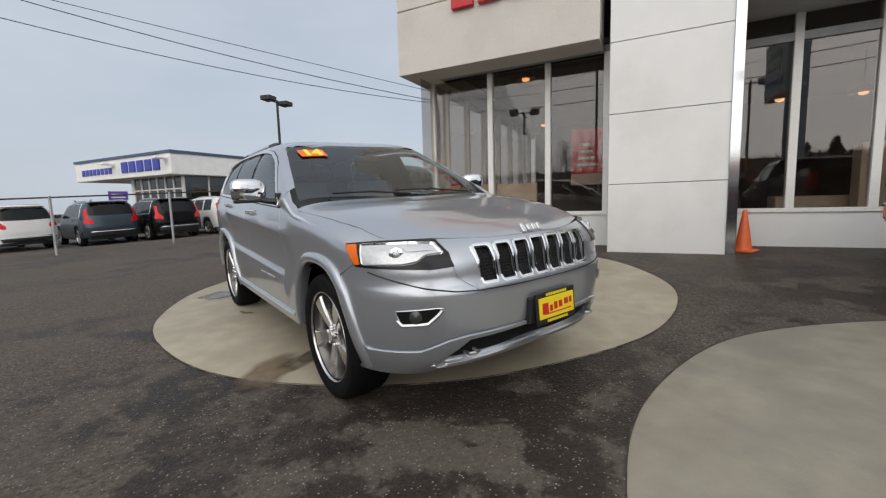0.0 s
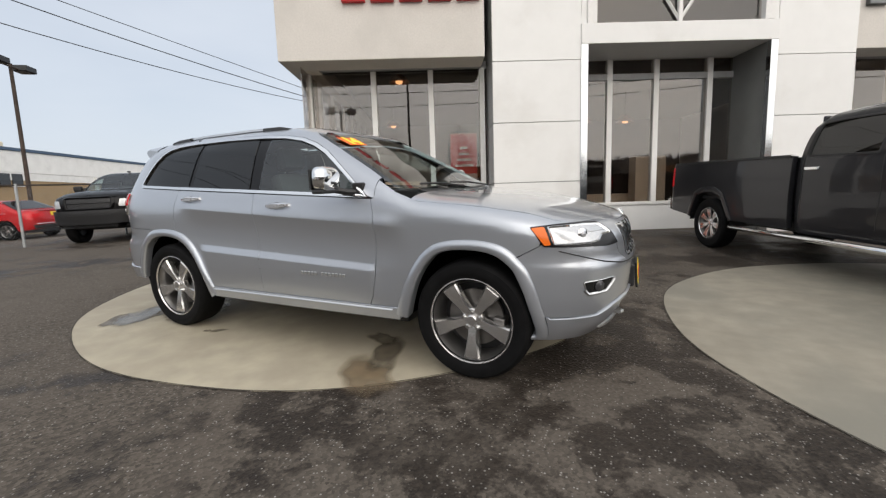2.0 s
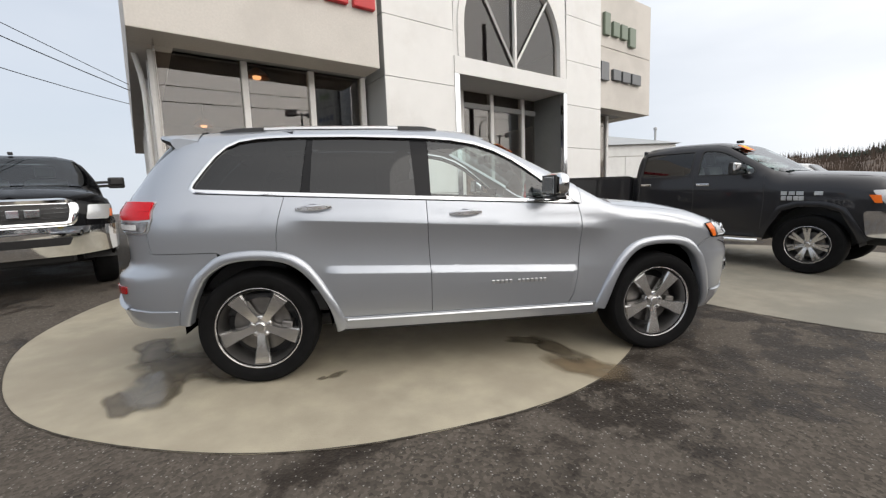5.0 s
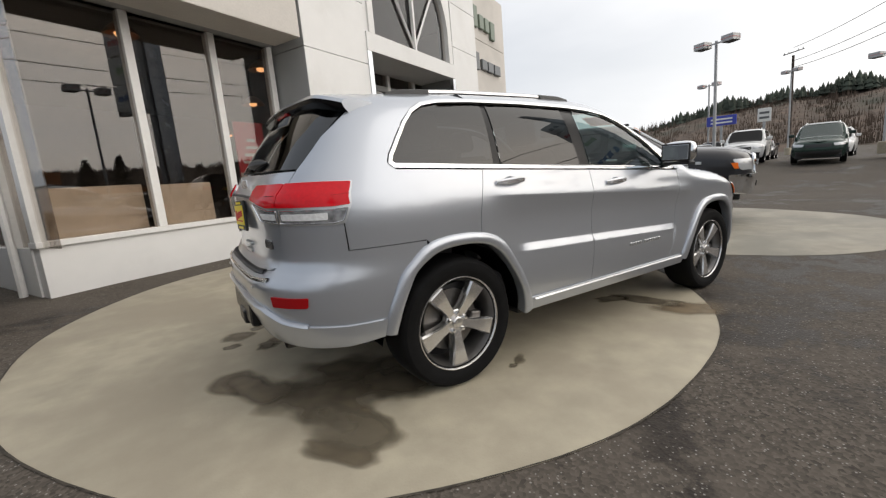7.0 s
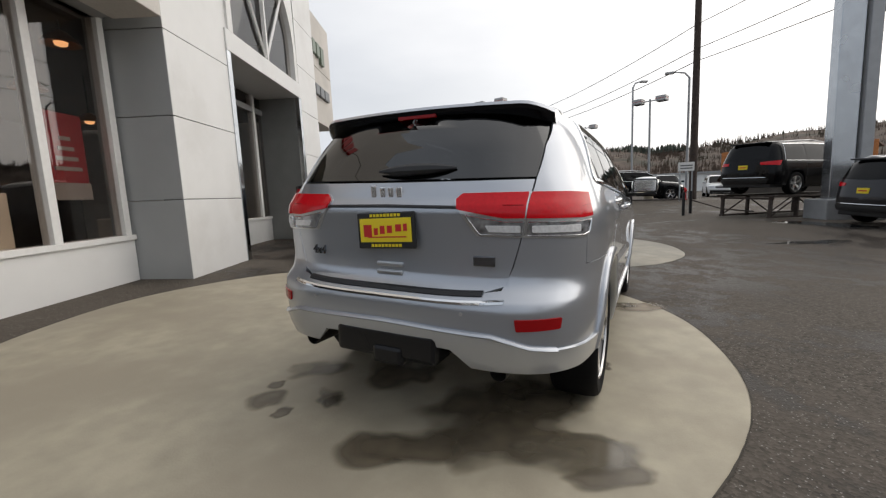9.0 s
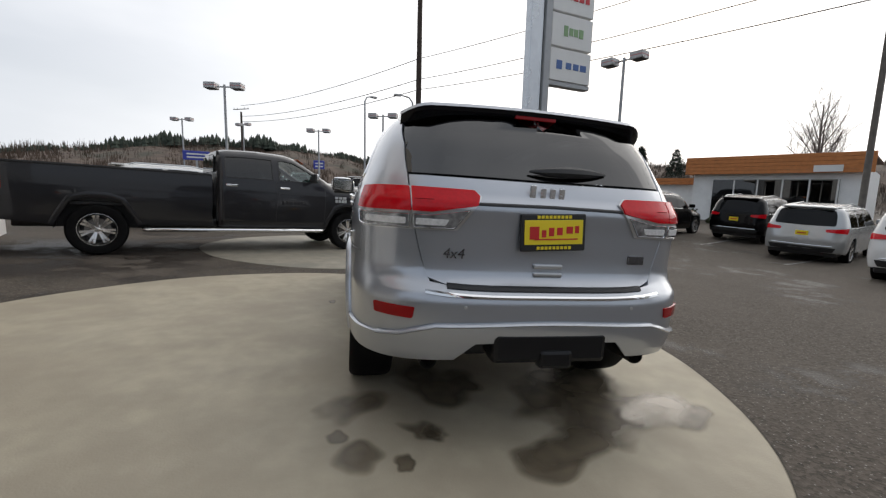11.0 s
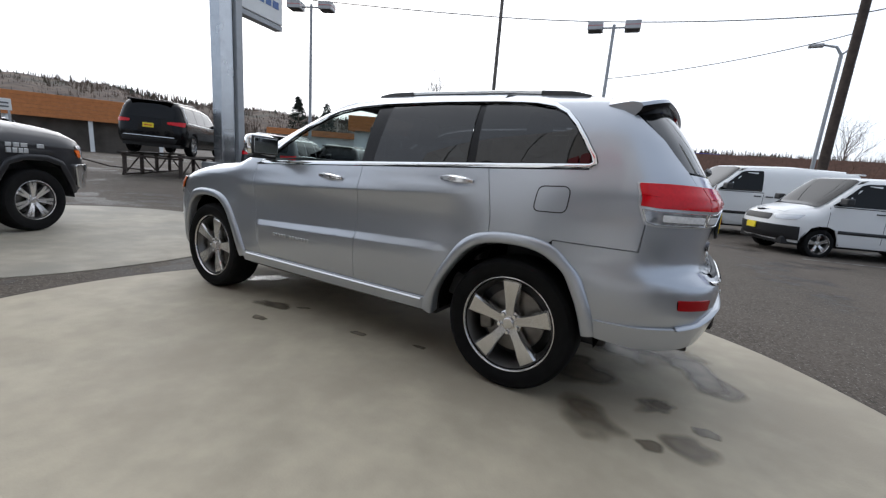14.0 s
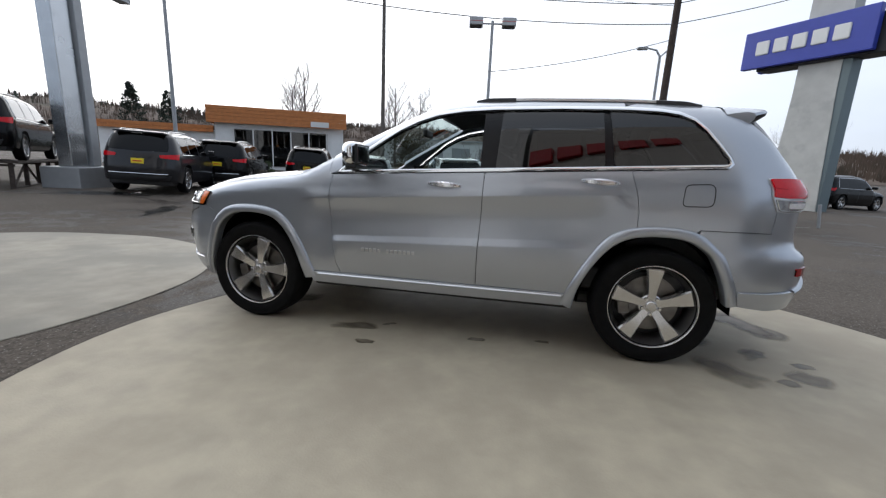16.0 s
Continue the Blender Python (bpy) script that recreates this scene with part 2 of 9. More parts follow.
# ---- ground ----
def ground_mat():
    m = bpy.data.materials.new("asphalt")
    m.use_nodes = True
    n, l = m.node_tree.nodes, m.node_tree.links
    b = n["Principled BSDF"]
    b.inputs["Specular IOR Level"].default_value = 0.16
    tc = n.new("ShaderNodeTexCoord")

    def noise_tex(scale, detail=4, rough=0.55):
        t = n.new("ShaderNodeTexNoise")
        t.inputs["Scale"].default_value, t.inputs["Detail"].default_value, t.inputs["Roughness"].default_value = scale, detail, rough
        l.new(tc.outputs["Object"], t.inputs["Vector"])
        return t.outputs["Fac"]

    def step(v, lo, hi, a=0.0, c=1.0):
        k = n.new("ShaderNodeMapRange")
        k.interpolation_type = "SMOOTHSTEP"
        k.inputs["From Min"].default_value, k.inputs["From Max"].default_value = lo, hi
        k.inputs["To Min"].default_value, k.inputs["To Max"].default_value = a, c
        l.new(v, k.inputs["Value"])
        return k.outputs["Result"]

    def blend(f, a, c, mode="MIX"):
        x = n.new("ShaderNodeMixRGB")
        x.blend_type = mode
        for i, v in ((0, f), (1, a), (2, c)):
            if isinstance(v, (tuple, float)):
                x.inputs[i].default_value = v
            else:
                l.new(v, x.inputs[i])
        return x.outputs["Color"]

    vor = n.new("ShaderNodeTexVoronoi")
    vor.inputs["Scale"].default_value = 58
    l.new(tc.outputs["Object"], vor.inputs["Vector"])
    stone = n.new("ShaderNodeValToRGB")
    stone.color_ramp.elements[0].color, stone.color_ramp.elements[1].color = (0.026, 0.0225, 0.019, 1), (0.156, 0.133, 0.109, 1)
    l.new(vor.outputs["Color"], stone.inputs["Fac"])
    base = blend(0.30, stone.outputs["Color"], (0.084, 0.072, 0.060, 1))
    # pale chips here and there
    vor2 = n.new("ShaderNodeTexVoronoi")
    vor2.inputs["Scale"].default_value = 78
    l.new(tc.outputs["Object"], vor2.inputs["Vector"])
    sep = n.new("ShaderNodeSeparateColor")
    l.new(vor2.outputs["Color"], sep.inputs["Color"])
    chip = n.new("ShaderNodeMath")
    chip.operation = "MULTIPLY"
    l.new(step(vor2.outputs["Distance"], 0.46, 0.26, 0.0, 0.55), chip.inputs[0])
    l.new(step(sep.outputs[0], 0.86, 0.98), chip.inputs[1])
    wide = noise_tex(0.33, 6, 0.62)
    wet = step(wide, 0.50, 0.57)
    # the strip ahead of the pads never dries
    for cx, cy, rad in ((3.6, -1.6, 2.6), (2.6, 0.2, 1.6), (5.6, -3.6, 2.4), (3.6, 5.4, 3.4)):
        far = n.new("ShaderNodeVectorMath")
        far.operation = "DISTANCE"
        far.inputs[1].default_value = (cx, cy, 0)
        l.new(tc.outputs["Object"], far.inputs[0])
        more = n.new("ShaderNodeMath")
        more.operation = "MAXIMUM"
        l.new(wet, more.inputs[0])
        l.new(step(far.outputs["Value"], rad, rad * 0.45), more.inputs[1])
        wet = more.outputs[0]
    mid = noise_tex(1.5, 10, 0.72)
    patch = step(mid, 0.46, 0.53)
    dry = blend(step(noise_tex(0.55, 7, 0.65), 0.40, 0.62, 0.0, 0.50), base, (0.112, 0.095, 0.079, 1))
    dark = n.new("ShaderNodeMath")
    dark.operation = "MULTIPLY"
    l.new(wet, dark.inputs[0])
    l.new(patch, dark.inputs[1])
    col = blend(dark.outputs[0], dry, blend(1.0, dry, (0.36, 0.34, 0.33, 1), "MULTIPLY"))
    col = blend(chip.outputs[0], col, (0.42, 0.40, 0.37, 1))
    l.new(col, b.inputs["Base Color"])
    r = n.new("ShaderNodeMath")
    r.operation = "MULTIPLY_ADD"
    l.new(dark.outputs[0], r.inputs[0])
    r.inputs[1].default_value, r.inputs[2].default_value = -0.40, 0.88
    l.new(r.outputs[0], b.inputs["Roughness"])
    u = n.new("ShaderNodeBump")
    u.inputs["Strength"].default_value, u.inputs["Distance"].default_value = 0.5, 0.006
    l.new(vor.outputs["Distance"], u.inputs["Height"])
    l.new(u.outputs["Normal"], b.inputs["Normal"])
    return m


def sheet():
    bm = bmesh.new()
    xs = [-700, -300, -120, -60, -40, -30, -24] + [-18 + 0.5 * i for i in range(97)] + [36, 50, 90, 200, 700]
    ys = [-700, -300, -120, -60, -40, -30, -24] + [-18 + 0.5 * i for i in range(79)] + [30, 50, 90, 200, 700]
    g = [[bm.verts.new((x, y, gz(x, y))) for y in ys] for x in xs]
    for i in range(len(xs) - 1):
        for j in range(len(ys) - 1):
            bm.faces.new((g[i][j], g[i + 1][j], g[i + 1][j + 1], g[i][j + 1]))
    return bm


ASPHALT = ground_mat()
solo("ground", sheet(), ASPHALT, "dark weathered asphalt car lot with damp patches", "ground", kind="structure", smooth=60)

CONCRETE = mat("concrete", (0.372, 0.330, 0.246), 0.66, vary=0.13, scale=5, bump=0.18, bump_scale=90, rough_vary=0.12,
               dirt=(0.310, 0.270, 0.202), dirt_scale=0.8, dirt_edge=(0.42, 0.66))


def slab(cx, cy, r, label, material=None):
    bm = bmesh.new()
    rings = []
    for rr, dz in ((0.02, 0.006), (r * 0.35, 0.006), (r * 0.7, 0.006), (r - 0.012, 0.006), (r, 0.002), (r, -0.05)):
        ring = []
        for i in range(120):
            a = 2 * math.pi * i / 120
            k = rr * (1 + (0.004 * math.sin(5 * a) + 0.003 * math.sin(11 * a + 1) if rr > r * 0.9 else 0))
            x, y = cx + k * math.cos(a), cy + k * math.sin(a)
            ring.append(bm.verts.new((x, y, gz(x, y) + dz)))
        rings.append(ring)
    bm.faces.new(rings[0])
    for a, b in zip(rings, rings[1:]):
        for i in range(120):
            j = (i + 1) % 120
            bm.faces.new((a[i], b[i], b[j], a[j]))
    return solo("concrete_slab", bm, material or CONCRETE, label, "concrete pad", kind="structure", smooth=40)


slab(-0.85, 1.305, 3.06, "round buff concrete display pad set into the asphalt")
# older concrete, its colour darkened further for the pickup's shadow
slab(5.55, 1.13, 2.92, "round buff concrete pad under the grey pickup truck",
     mat("older_shaded_concrete", (0.285, 0.258, 0.205), 0.68, vary=0.13, scale=5, bump=0.18, bump_scale=90, rough_vary=0.12, dirt=(0.215, 0.202, 0.165), dirt_scale=0.8, dirt_edge=(0.42, 0.66)))

# damp stains lying on the pads, some still wet
STAIN = mat("damp_concrete", (0.135, 0.110, 0.075), 0.42, vary=0.22, scale=7, bump=0.1, bump_scale=90, rough_vary=0.16)
WATER = mat("standing_water", (0.05, 0.05, 0.048), 0.03, spec=0.6)


def soft(m):
    """Lets a stain thin out towards its rim, unevenly."""
    n, l = m.node_tree.nodes, m.node_tree.links
    at, no, ad, k = n.new("ShaderNodeAttribute"), n.new("ShaderNodeTexNoise"), n.new("ShaderNodeMath"), n.new("ShaderNodeMapRange")
    at.attribute_name = "wetness"
    no.inputs["Scale"].default_value, no.inputs["Detail"].default_value = 3.5, 2
    tc = n.new("ShaderNodeTexCoord")
    l.new(tc.outputs["Object"], no.inputs["Vector"])
    ad.operation = "ADD"
    l.new(at.outputs["Fac"], ad.inputs[0])
    l.new(no.outputs["Fac"], ad.inputs[1])
    k.interpolation_type = "SMOOTHSTEP"
    k.inputs["From Min"].default_value, k.inputs["From Max"].default_value = 0.58, 1.30
    l.new(ad.outputs[0], k.inputs["Value"])
    tr, mx = n.new("ShaderNodeBsdfTransparent"), n.new("ShaderNodeMixShader")
    l.new(k.outputs["Result"], mx.inputs[0])
    l.new(tr.outputs["BSDF"], mx.inputs[1])
    l.new(n["Principled BSDF"].outputs["BSDF"], mx.inputs[2])
    l.new(mx.outputs["Shader"], n["Material Output"].inputs["Surface"])


def stain(name, cx, cy, rx, ry, turn, seed, material, label, lift=0.0085):
    rnd = random.Random(seed)
    ph = [(rnd.uniform(0, 6.3), rnd.uniform(0.04, 0.17) / (1 + 0.35 * k)) for k in range(7)]
    c, s = math.cos(radians(turn)), math.sin(radians(turn))
    bm = bmesh.new()
    rings = []
    for f in (0.02, 0.6, 0.9, 1.1, 1.3):
        ring = []
        for i in range(56):
            a = 2 * math.pi * i / 56
            k = f * (1 + sum(w * math.sin((j + 1) * a + p) for j, (p, w) in enumerate(ph)))
            u, v = rx * k * math.cos(a), ry * k * math.sin(a)
            x, y = cx + u * c - v * s, cy + u * s + v * c
            ring.append(bm.verts.new((x, y, gz(x, y) + lift)))
        rings.append(ring)
    bm.faces.new(rings[0])
    for a, b in zip(rings, rings[1:]):
        for i in range(56):
            bm.faces.new((a[i], b[i], b[(i + 1) % 56], a[(i + 1) % 56]))
    ob = solo(name, bm, material, label, "stain", kind="structure")
    wet = ob.data.attributes.new("wetness", "FLOAT", "POINT")
    wet.data.foreach_set("value", [w for w in (0.62, 0.58, 0.45, 0.28, 0.0) for i in range(56)])
    return ob


soft(STAIN)
soft(WATER)


PALEWET = mat("wet_concrete_film", (0.15, 0.128, 0.092), 0.12, vary=0.10, scale=6, rough_vary=0.05)
soft(PALEWET)
SP = "brown damp spot on the concrete pad"
# row (-1.70, 0.35) is the dark region under the car, laid on as colour
for i, (x, y, rx, ry, a) in enumerate(((-1.97, 0.91, 0.22, 0.13, 122), (-2.26, 0.53, 0.115, 0.075, 60), (-2.43, 0.86, 0.115, 0.10, 20), (-2.50, 0.66, 0.055, 0.048, 0), (-2.27, 0.97, 0.06, 0.045, 0), (-1.70, 0.35, 0.30, 0.22, 40),
                                       (-0.98, -0.89, 0.07, 0.04, 40), (-1.07, -0.93, 0.04, 0.025, 20), (-0.33, 0.87, 0.055, 0.028, 10), (-0.79, 0.77, 0.045, 0.022, 0), (0.44, 1.15, 0.06, 0.032, 0), (0.39, 0.77, 0.05, 0.02, 30), (0.66, 0.90, 0.16, 0.07, 10),
                                       (-2.26, 0.51, 0.06, 0.05, 0))):
    stain("damp_spot", x, y, rx, ry, a, 300 + i, STAIN, SP)
for i, (x, y, rx, ry, a) in enumerate(((-1.98, -0.40, 0.30, 0.42, 40), (-2.14, -0.50, 0.24, 0.36, 60), (-2.50, -0.06, 0.22, 0.13, 110), (-2.06, -0.98, 0.17, 0.09, 80), (-2.27, -1.06, 0.20, 0.07, 120), (-2.44, -0.16, 0.26, 0.13, 120), (-1.70, -0.55, 0.24, 0.26, 0))):
    stain("damp_patch", x, y, rx, ry, a, 340 + i, STAIN, "dark water stain spreading over the pad", 0.0075 + 0.0006 * i)
stain("wet_film", -2.21, -0.78, 0.16, 0.035, 100, 371, PALEWET, "pale film of water shining on the pad", 0.0125)
stain("wet_film", -2.12, -0.92, 0.30, 0.13, 118, 372, PALEWET, "pale film of water shining on the pad", 0.0130)
for i, (x, y, rx, ry, a) in enumerate(((0.72, -0.78, 0.28, 0.10, -68), (0.54, -0.52, 0.14, 0.08, -35))):
    stain("damp_patch", x, y, rx, ry, a, 380 + i, STAIN, "damp streak running out from under the car", 0.0078 + 0.0007 * i)
stain("wet_film", 1.34, 0.40, 0.18, 0.09, 60, 391, PALEWET, "small shining puddle by the front wheel", 0.0095)
for i, (x, y, rx, ry, a) in enumerate(((10.6, -5.4, 1.2, 0.4, 60), (7.95, -4.45, 0.85, 0.17, -66), (1.6, -16.9, 1.6, 0.5, 10), (0.2, -13.9, 0.9, 0.25, -20))):
    stain("puddle", x, y, rx, ry, a, 400 + i, WATER, "shallow puddle lying on the asphalt", 0.004)
# faded painted bay lines
LINE = mat("faded_line_paint", (0.30, 0.29, 0.27), 0.7, vary=0.3, scale=9, dirt=(0.09, 0.085, 0.08), dirt_scale=6, dirt_edge=(0.42, 0.58))


def bay_line(x0, y0, x1, y1, w=0.10):
    bm = bmesh.new()
    d = Vector((y0 - y1, x1 - x0, 0)).normalized() * w / 2
    n = 10
    prev = None
    for i in range(n + 1):
        x, y = x0 + (x1 - x0) * i / n, y0 + (y1 - y0) * i / n
        row = [bm.verts.new((x + k * d.x, y + k * d.y, gz(x + k * d.x, y + k * d.y) + 0.0035)) for k in (-1, 1)]
        if prev:
            bm.faces.new((prev[0], row[0], row[1], prev[1]))
        prev = row
    solo("bay_line", bm, LINE, "faded white parking line worn into the asphalt", "road marking", kind="structure")


for a in ((5.0, -10.6, 7.6, -16.6), (1.0, -9.9, 3.4, -15.6), (8.8, -11.4, 11.0, -16.8), (-9.3, -11.8, -4.6, -9.6)):
    bay_line(*a)


# dirt gathered in the joint round each pad
JOINT = mat("joint_dirt", (0.050, 0.042, 0.032), 0.9, vary=0.4, scale=12)
for cx, cy, rad in ((-0.85, 1.305, 3.06), (5.55, 1.13, 2.92)):
    bm = bmesh.new()
    rnd = random.Random(int(rad * 100))
    prev = first = None
    for i in range(240):
        a = 2 * math.pi * i / 240
        k = rad * (1 + 0.004 * math.sin(5 * a) + 0.003 * math.sin(11 * a + 1))
        row = []
        for d in (-0.002 - 0.003 * rnd.random(), 0.003 + 0.012 * rnd.random() ** 3):
            x, y = cx + (k + d) * math.cos(a), cy + (k + d) * math.sin(a)
            row.append(bm.verts.new((x, y, gz(x, y) + 0.0068)))
        if prev:
            bm.faces.new((prev[0], prev[1], row[1], row[0]))
        first, prev = first or row, row
    bm.faces.new((prev[0], prev[1], first[1], first[0]))
    solo("pad_joint", bm, JOINT, "dark dirt line round the concrete pad", "joint", kind="structure")
BROWNSTAIN = mat("rusty_damp_concrete", (0.215, 0.160, 0.098), 0.5, vary=0.15, scale=6)
soft(BROWNSTAIN)
stain("damp_patch", 0.78, -1.12, 0.26, 0.17, -50, 395, BROWNSTAIN, "rusty brown stain running off the pad", 0.0074)
# ---- showroom: local x runs along the front, local y into the building ----
TURN = 26.5
FRONT = pose(0, 0, 0, 0, 0, TURN)
CREAM = mat("cream_stucco", (0.62, 0.585, 0.54), 0.75, vary=0.05, scale=30, bump=0.25, bump_scale=180, dirt=(0.55, 0.52, 0.48), dirt_scale=0.5)
PANEL = mat("white_metal_panel", (0.74, 0.735, 0.72), 0.42, vary=0.02, scale=3, rough_vary=0.08, dirt=(0.68, 0.67, 0.65), dirt_scale=0.7, piece=0.02)
FRAME = mat("white_window_frame", (0.74, 0.73, 0.71), 0.45, vary=0.04, scale=20)
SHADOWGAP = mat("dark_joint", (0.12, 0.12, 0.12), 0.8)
POLISHED = mat("polished_steel", (0.52, 0.54, 0.56), 0.10, 1.0, vary=0.05, scale=2, rough_vary=0.05)
GREYPANEL = mat("grey_side_panel", (0.36, 0.37, 0.37), 0.45, vary=0.04, scale=2)
SHOP_GLASS = glass("showroom_glass", (0.80, 0.77, 0.74), 1.72)
SOFFIT = mat("grey_soffit", (0.30, 0.30, 0.30), 0.6, vary=0.08, scale=4)

showroom = thing("showroom_building", "cream stucco car showroom with a white panelled entrance tower", "building", FRONT)


def bpart(name, bm, material, label="", smooth=None):
    ob = part(name, bm, material, showroom, label, smooth)
    if material is SHOP_GLASS:
        ob.visible_shadow = False
    return ob


# left wing: overhanging fascia, glazed front and end wall
W0, W1 = -2.20, 1.76
bm = bmesh.new()
box(bm, W0, W1, 4.40, 5.05, 3.77, 5.02, 0.012)
box(bm, W0, W1, 4.40, 5.05, 5.035, 7.4, 0.012)
bpart("fascia", bm, CREAM, "cream stucco fascia band over the windows")
bpart("soffit", boxed(W0 + 0.02, W1, 4.45, 5.5, 3.80, 3.90), SOFFIT, "grey soffit under the overhang")
bpart("fascia", boxed(W0, W0 + 0.6, 5.05, 20, 3.77, 7.4, 0.012), CREAM)
bpart("wall", boxed(-1.92, 1.9, 5.28, 5.48, -0.3, 0.80, 0.006), PANEL, "white wall below the windows")
bpart("window_sill", boxed(-1.95, 1.9, 5.24, 5.48, 0.80, 0.875, 0.008), FRAME)
for u in (-1.89, -0.52, 0.70, 1.80):
    bpart("mullion", boxed(u - 0.055, u + 0.055, 5.27, 5.42, 0.875, 3.82, 0.006), FRAME, "white window mullion")
bpart("window_head", boxed(-1.92, 1.9, 5.29, 5.42, 3.80, 3.95), SOFFIT)
for a, b in ((-1.835, -0.575), (-0.465, 0.645), (0.755, 1.745)):
    bpart("pane", boxed(a, b, 5.33, 5.345, 0.875, 3.80), SHOP_GLASS, "tall dark reflecting showroom pane")
# end wall, seen along its length
bpart("wall", boxed(-1.94, -1.74, 5.48, 20, -0.3, 0.80), PANEL)
for k in range(9):
    v = 5.95 + 1.25 * k
    bpart("mullion", boxed(-1.95, -1.80, v - 0.05, v + 0.05, 0.80, 3.82, 0.006), FRAME)
    bpart("pane", boxed(-1.885, -1.87, v - 1.2 + 0.0, v - 0.05, 0.80, 3.80), SHOP_GLASS)
bpart("downpipe", tube(bmesh.new(), [(-2.12, 5.6, 3.8), (-2.05, 5.75, 3.5), (-2.02, 5.8, 3.2), (-2.02, 5.8, 0.1)], 0.045), FRAME, "white downpipe at the corner")

# entrance tower: panelled front with joints, polished edges, arched glazing over a deep recess
T0, T1, O0, O1 = 1.92, 9.15, 3.80, 7.42
TV = 4.50
rows_z = [-0.3, 1.35, 2.53, 3.70, 4.88, 6.06, 7.24, 8.6]
for a, b, skip in ((T0, O0 - 0.14, ()), (O1 + 0.14, T1, ())):
    for z0, z1 in zip(rows_z, rows_z[1:]):
        bpart("panel", boxed(a, b, TV, TV + 0.06, z0 + 0.006, z1 - 0.006, 0.004), PANEL)
bpart("tower_core", boxed(T0 + 0.01, O0 - 0.1, TV + 0.05, TV + 0.3, -0.3, 8.6), SHADOWGAP)
bpart("tower_core", boxed(O1 + 0.1, T1 - 0.01, TV + 0.05, TV + 0.3, -0.3, 8.6), SHADOWGAP)
# tower sides
for z0, z1 in zip(rows_z, rows_z[1:]):
    bpart("panel", boxed(T0 - 0.004, T0 + 0.05, TV + 0.004, 5.6, z0 + 0.006, z1 - 0.006, 0.004), GREYPANEL, "grey metal return panel")
    bpart("panel", boxed(T1 - 0.05, T1 + 0.004, TV + 0.004, 5.8, z0 + 0.006, z1 - 0.006, 0.004), GREYPANEL)
# polished reveals of the entrance
for u in (O0 - 0.14, O1):
    bpart("reveal", boxed(u, u + 0.14, TV - 0.02, TV + 0.10, -0.25, 4.0, 0.006), POLISHED, "polished steel edge strip")
RECESS = mat("dark_recess_panel", (0.24, 0.245, 0.24), 0.32, 0.5, vary=0.05, scale=3)
bpart("wall", boxed(O0 - 0.12, O0, TV + 0.10, 5.62, -0.3, 4.0), RECESS, "dark metal side of the entrance recess")
bpart("wall", boxed(O1, O1 + 0.12, TV + 0.10, 5.62, -0.3, 4.0), RECESS, "dark metal side of the entrance recess")
bpart("lintel", boxed(O0 - 0.14, O1 + 0.14, TV - 0.03, 5.6, 3.98, 4.36, 0.008), PANEL, "white lintel across the entrance")
# arch: panel field round a stilted arch
AC, AR, AZ = (O0 + O1) / 2, (O1 - O0) / 2, 5.05


def arch_line(r, n=28):
    pts = [(AC - r, 4.36)] + [(AC - r * math.cos(math.pi * i / n), AZ + r * math.sin(math.pi * i / n)) for i in range(n + 1)] + [(AC + r, 4.36)]
    return pts


def arch_band(r0, r1, v0, v1):
    bm = bmesh.new()
    a, b = arch_line(r0), arch_line(r1)
    q = [[bm.verts.new((u, v, z)) for u, z in line] for line, v in ((a, v0), (b, v0), (b, v1), (a, v1))]
    for s, t in ((0, 1), (1, 2), (2, 3), (3, 0)):
        for i in range(len(a) - 1):
            bm.faces.new((q[s][i], q[s][i + 1], q[t][i + 1], q[t][i]))
    bmesh.ops.recalc_face_normals(bm, faces=bm.faces)
    return bm


bpart("arch_frame", arch_band(AR - 0.16, AR + 0.02, TV - 0.03, TV + 0.16), FRAME, "white arched window frame", smooth=50)
bm = bmesh.new()
line = arch_line(AR + 0.02)
top = [(O0 - 0.14, 4.36)] + [(clamp(u, O0 - 0.14, O1 + 0.14), 8.6) for u, z in line] + [(O1 + 0.14, 4.36)]
line = [(O0 - 0.12, 4.36)] + line + [(O1 + 0.12, 4.36)]
lo = [bm.verts.new((u, TV + 0.01, z)) for u, z in line]
hi = [bm.verts.new((u, TV + 0.01, z if i in (0, len(top) - 1) else 8.6)) for i, (u, z) in enumerate(top)]
for i in range(len(line) - 1):
    vs = [lo[i], lo[i + 1], hi[i + 1], hi[i]]
    bm.faces.new(vs)
ex = bmesh.ops.extrude_face_region(bm, geom=bm.faces[:])
bmesh.ops.translate(bm, verts=[v for v in ex["geom"] if isinstance(v, bmesh.types.BMVert)], vec=(0, 0.2, 0))
bmesh.ops.recalc_face_normals(bm, faces=bm.faces)
bpart("arch_surround", bm, PANEL, "white panels round the arch")
bpart("mullion", boxed(AC - 0.035, AC + 0.035, TV + 0.0, TV + 0.08, 4.36, AZ + AR - 0.15), FRAME)
for sgn in (-1, 1):
    bm = bmesh.new()
    tube(bm, [(AC, TV + 0.045, 4.40), (AC + sgn * 1.28, TV + 0.045, 4.36 + 1.95)], 0.035, 4)
    bpart("mullion", bm, FRAME)
bm = bmesh.new()
c = bm.verts.new((AC, TV + 0.09, AZ))
pts = [bm.verts.new((u, TV + 0.09, z)) for u, z in arch_line(AR - 0.14)]
bm.faces.new(pts[::-1])
bm.verts.remove(c)
bpart("pane", bm, SHOP_GLASS, "arched upper pane")

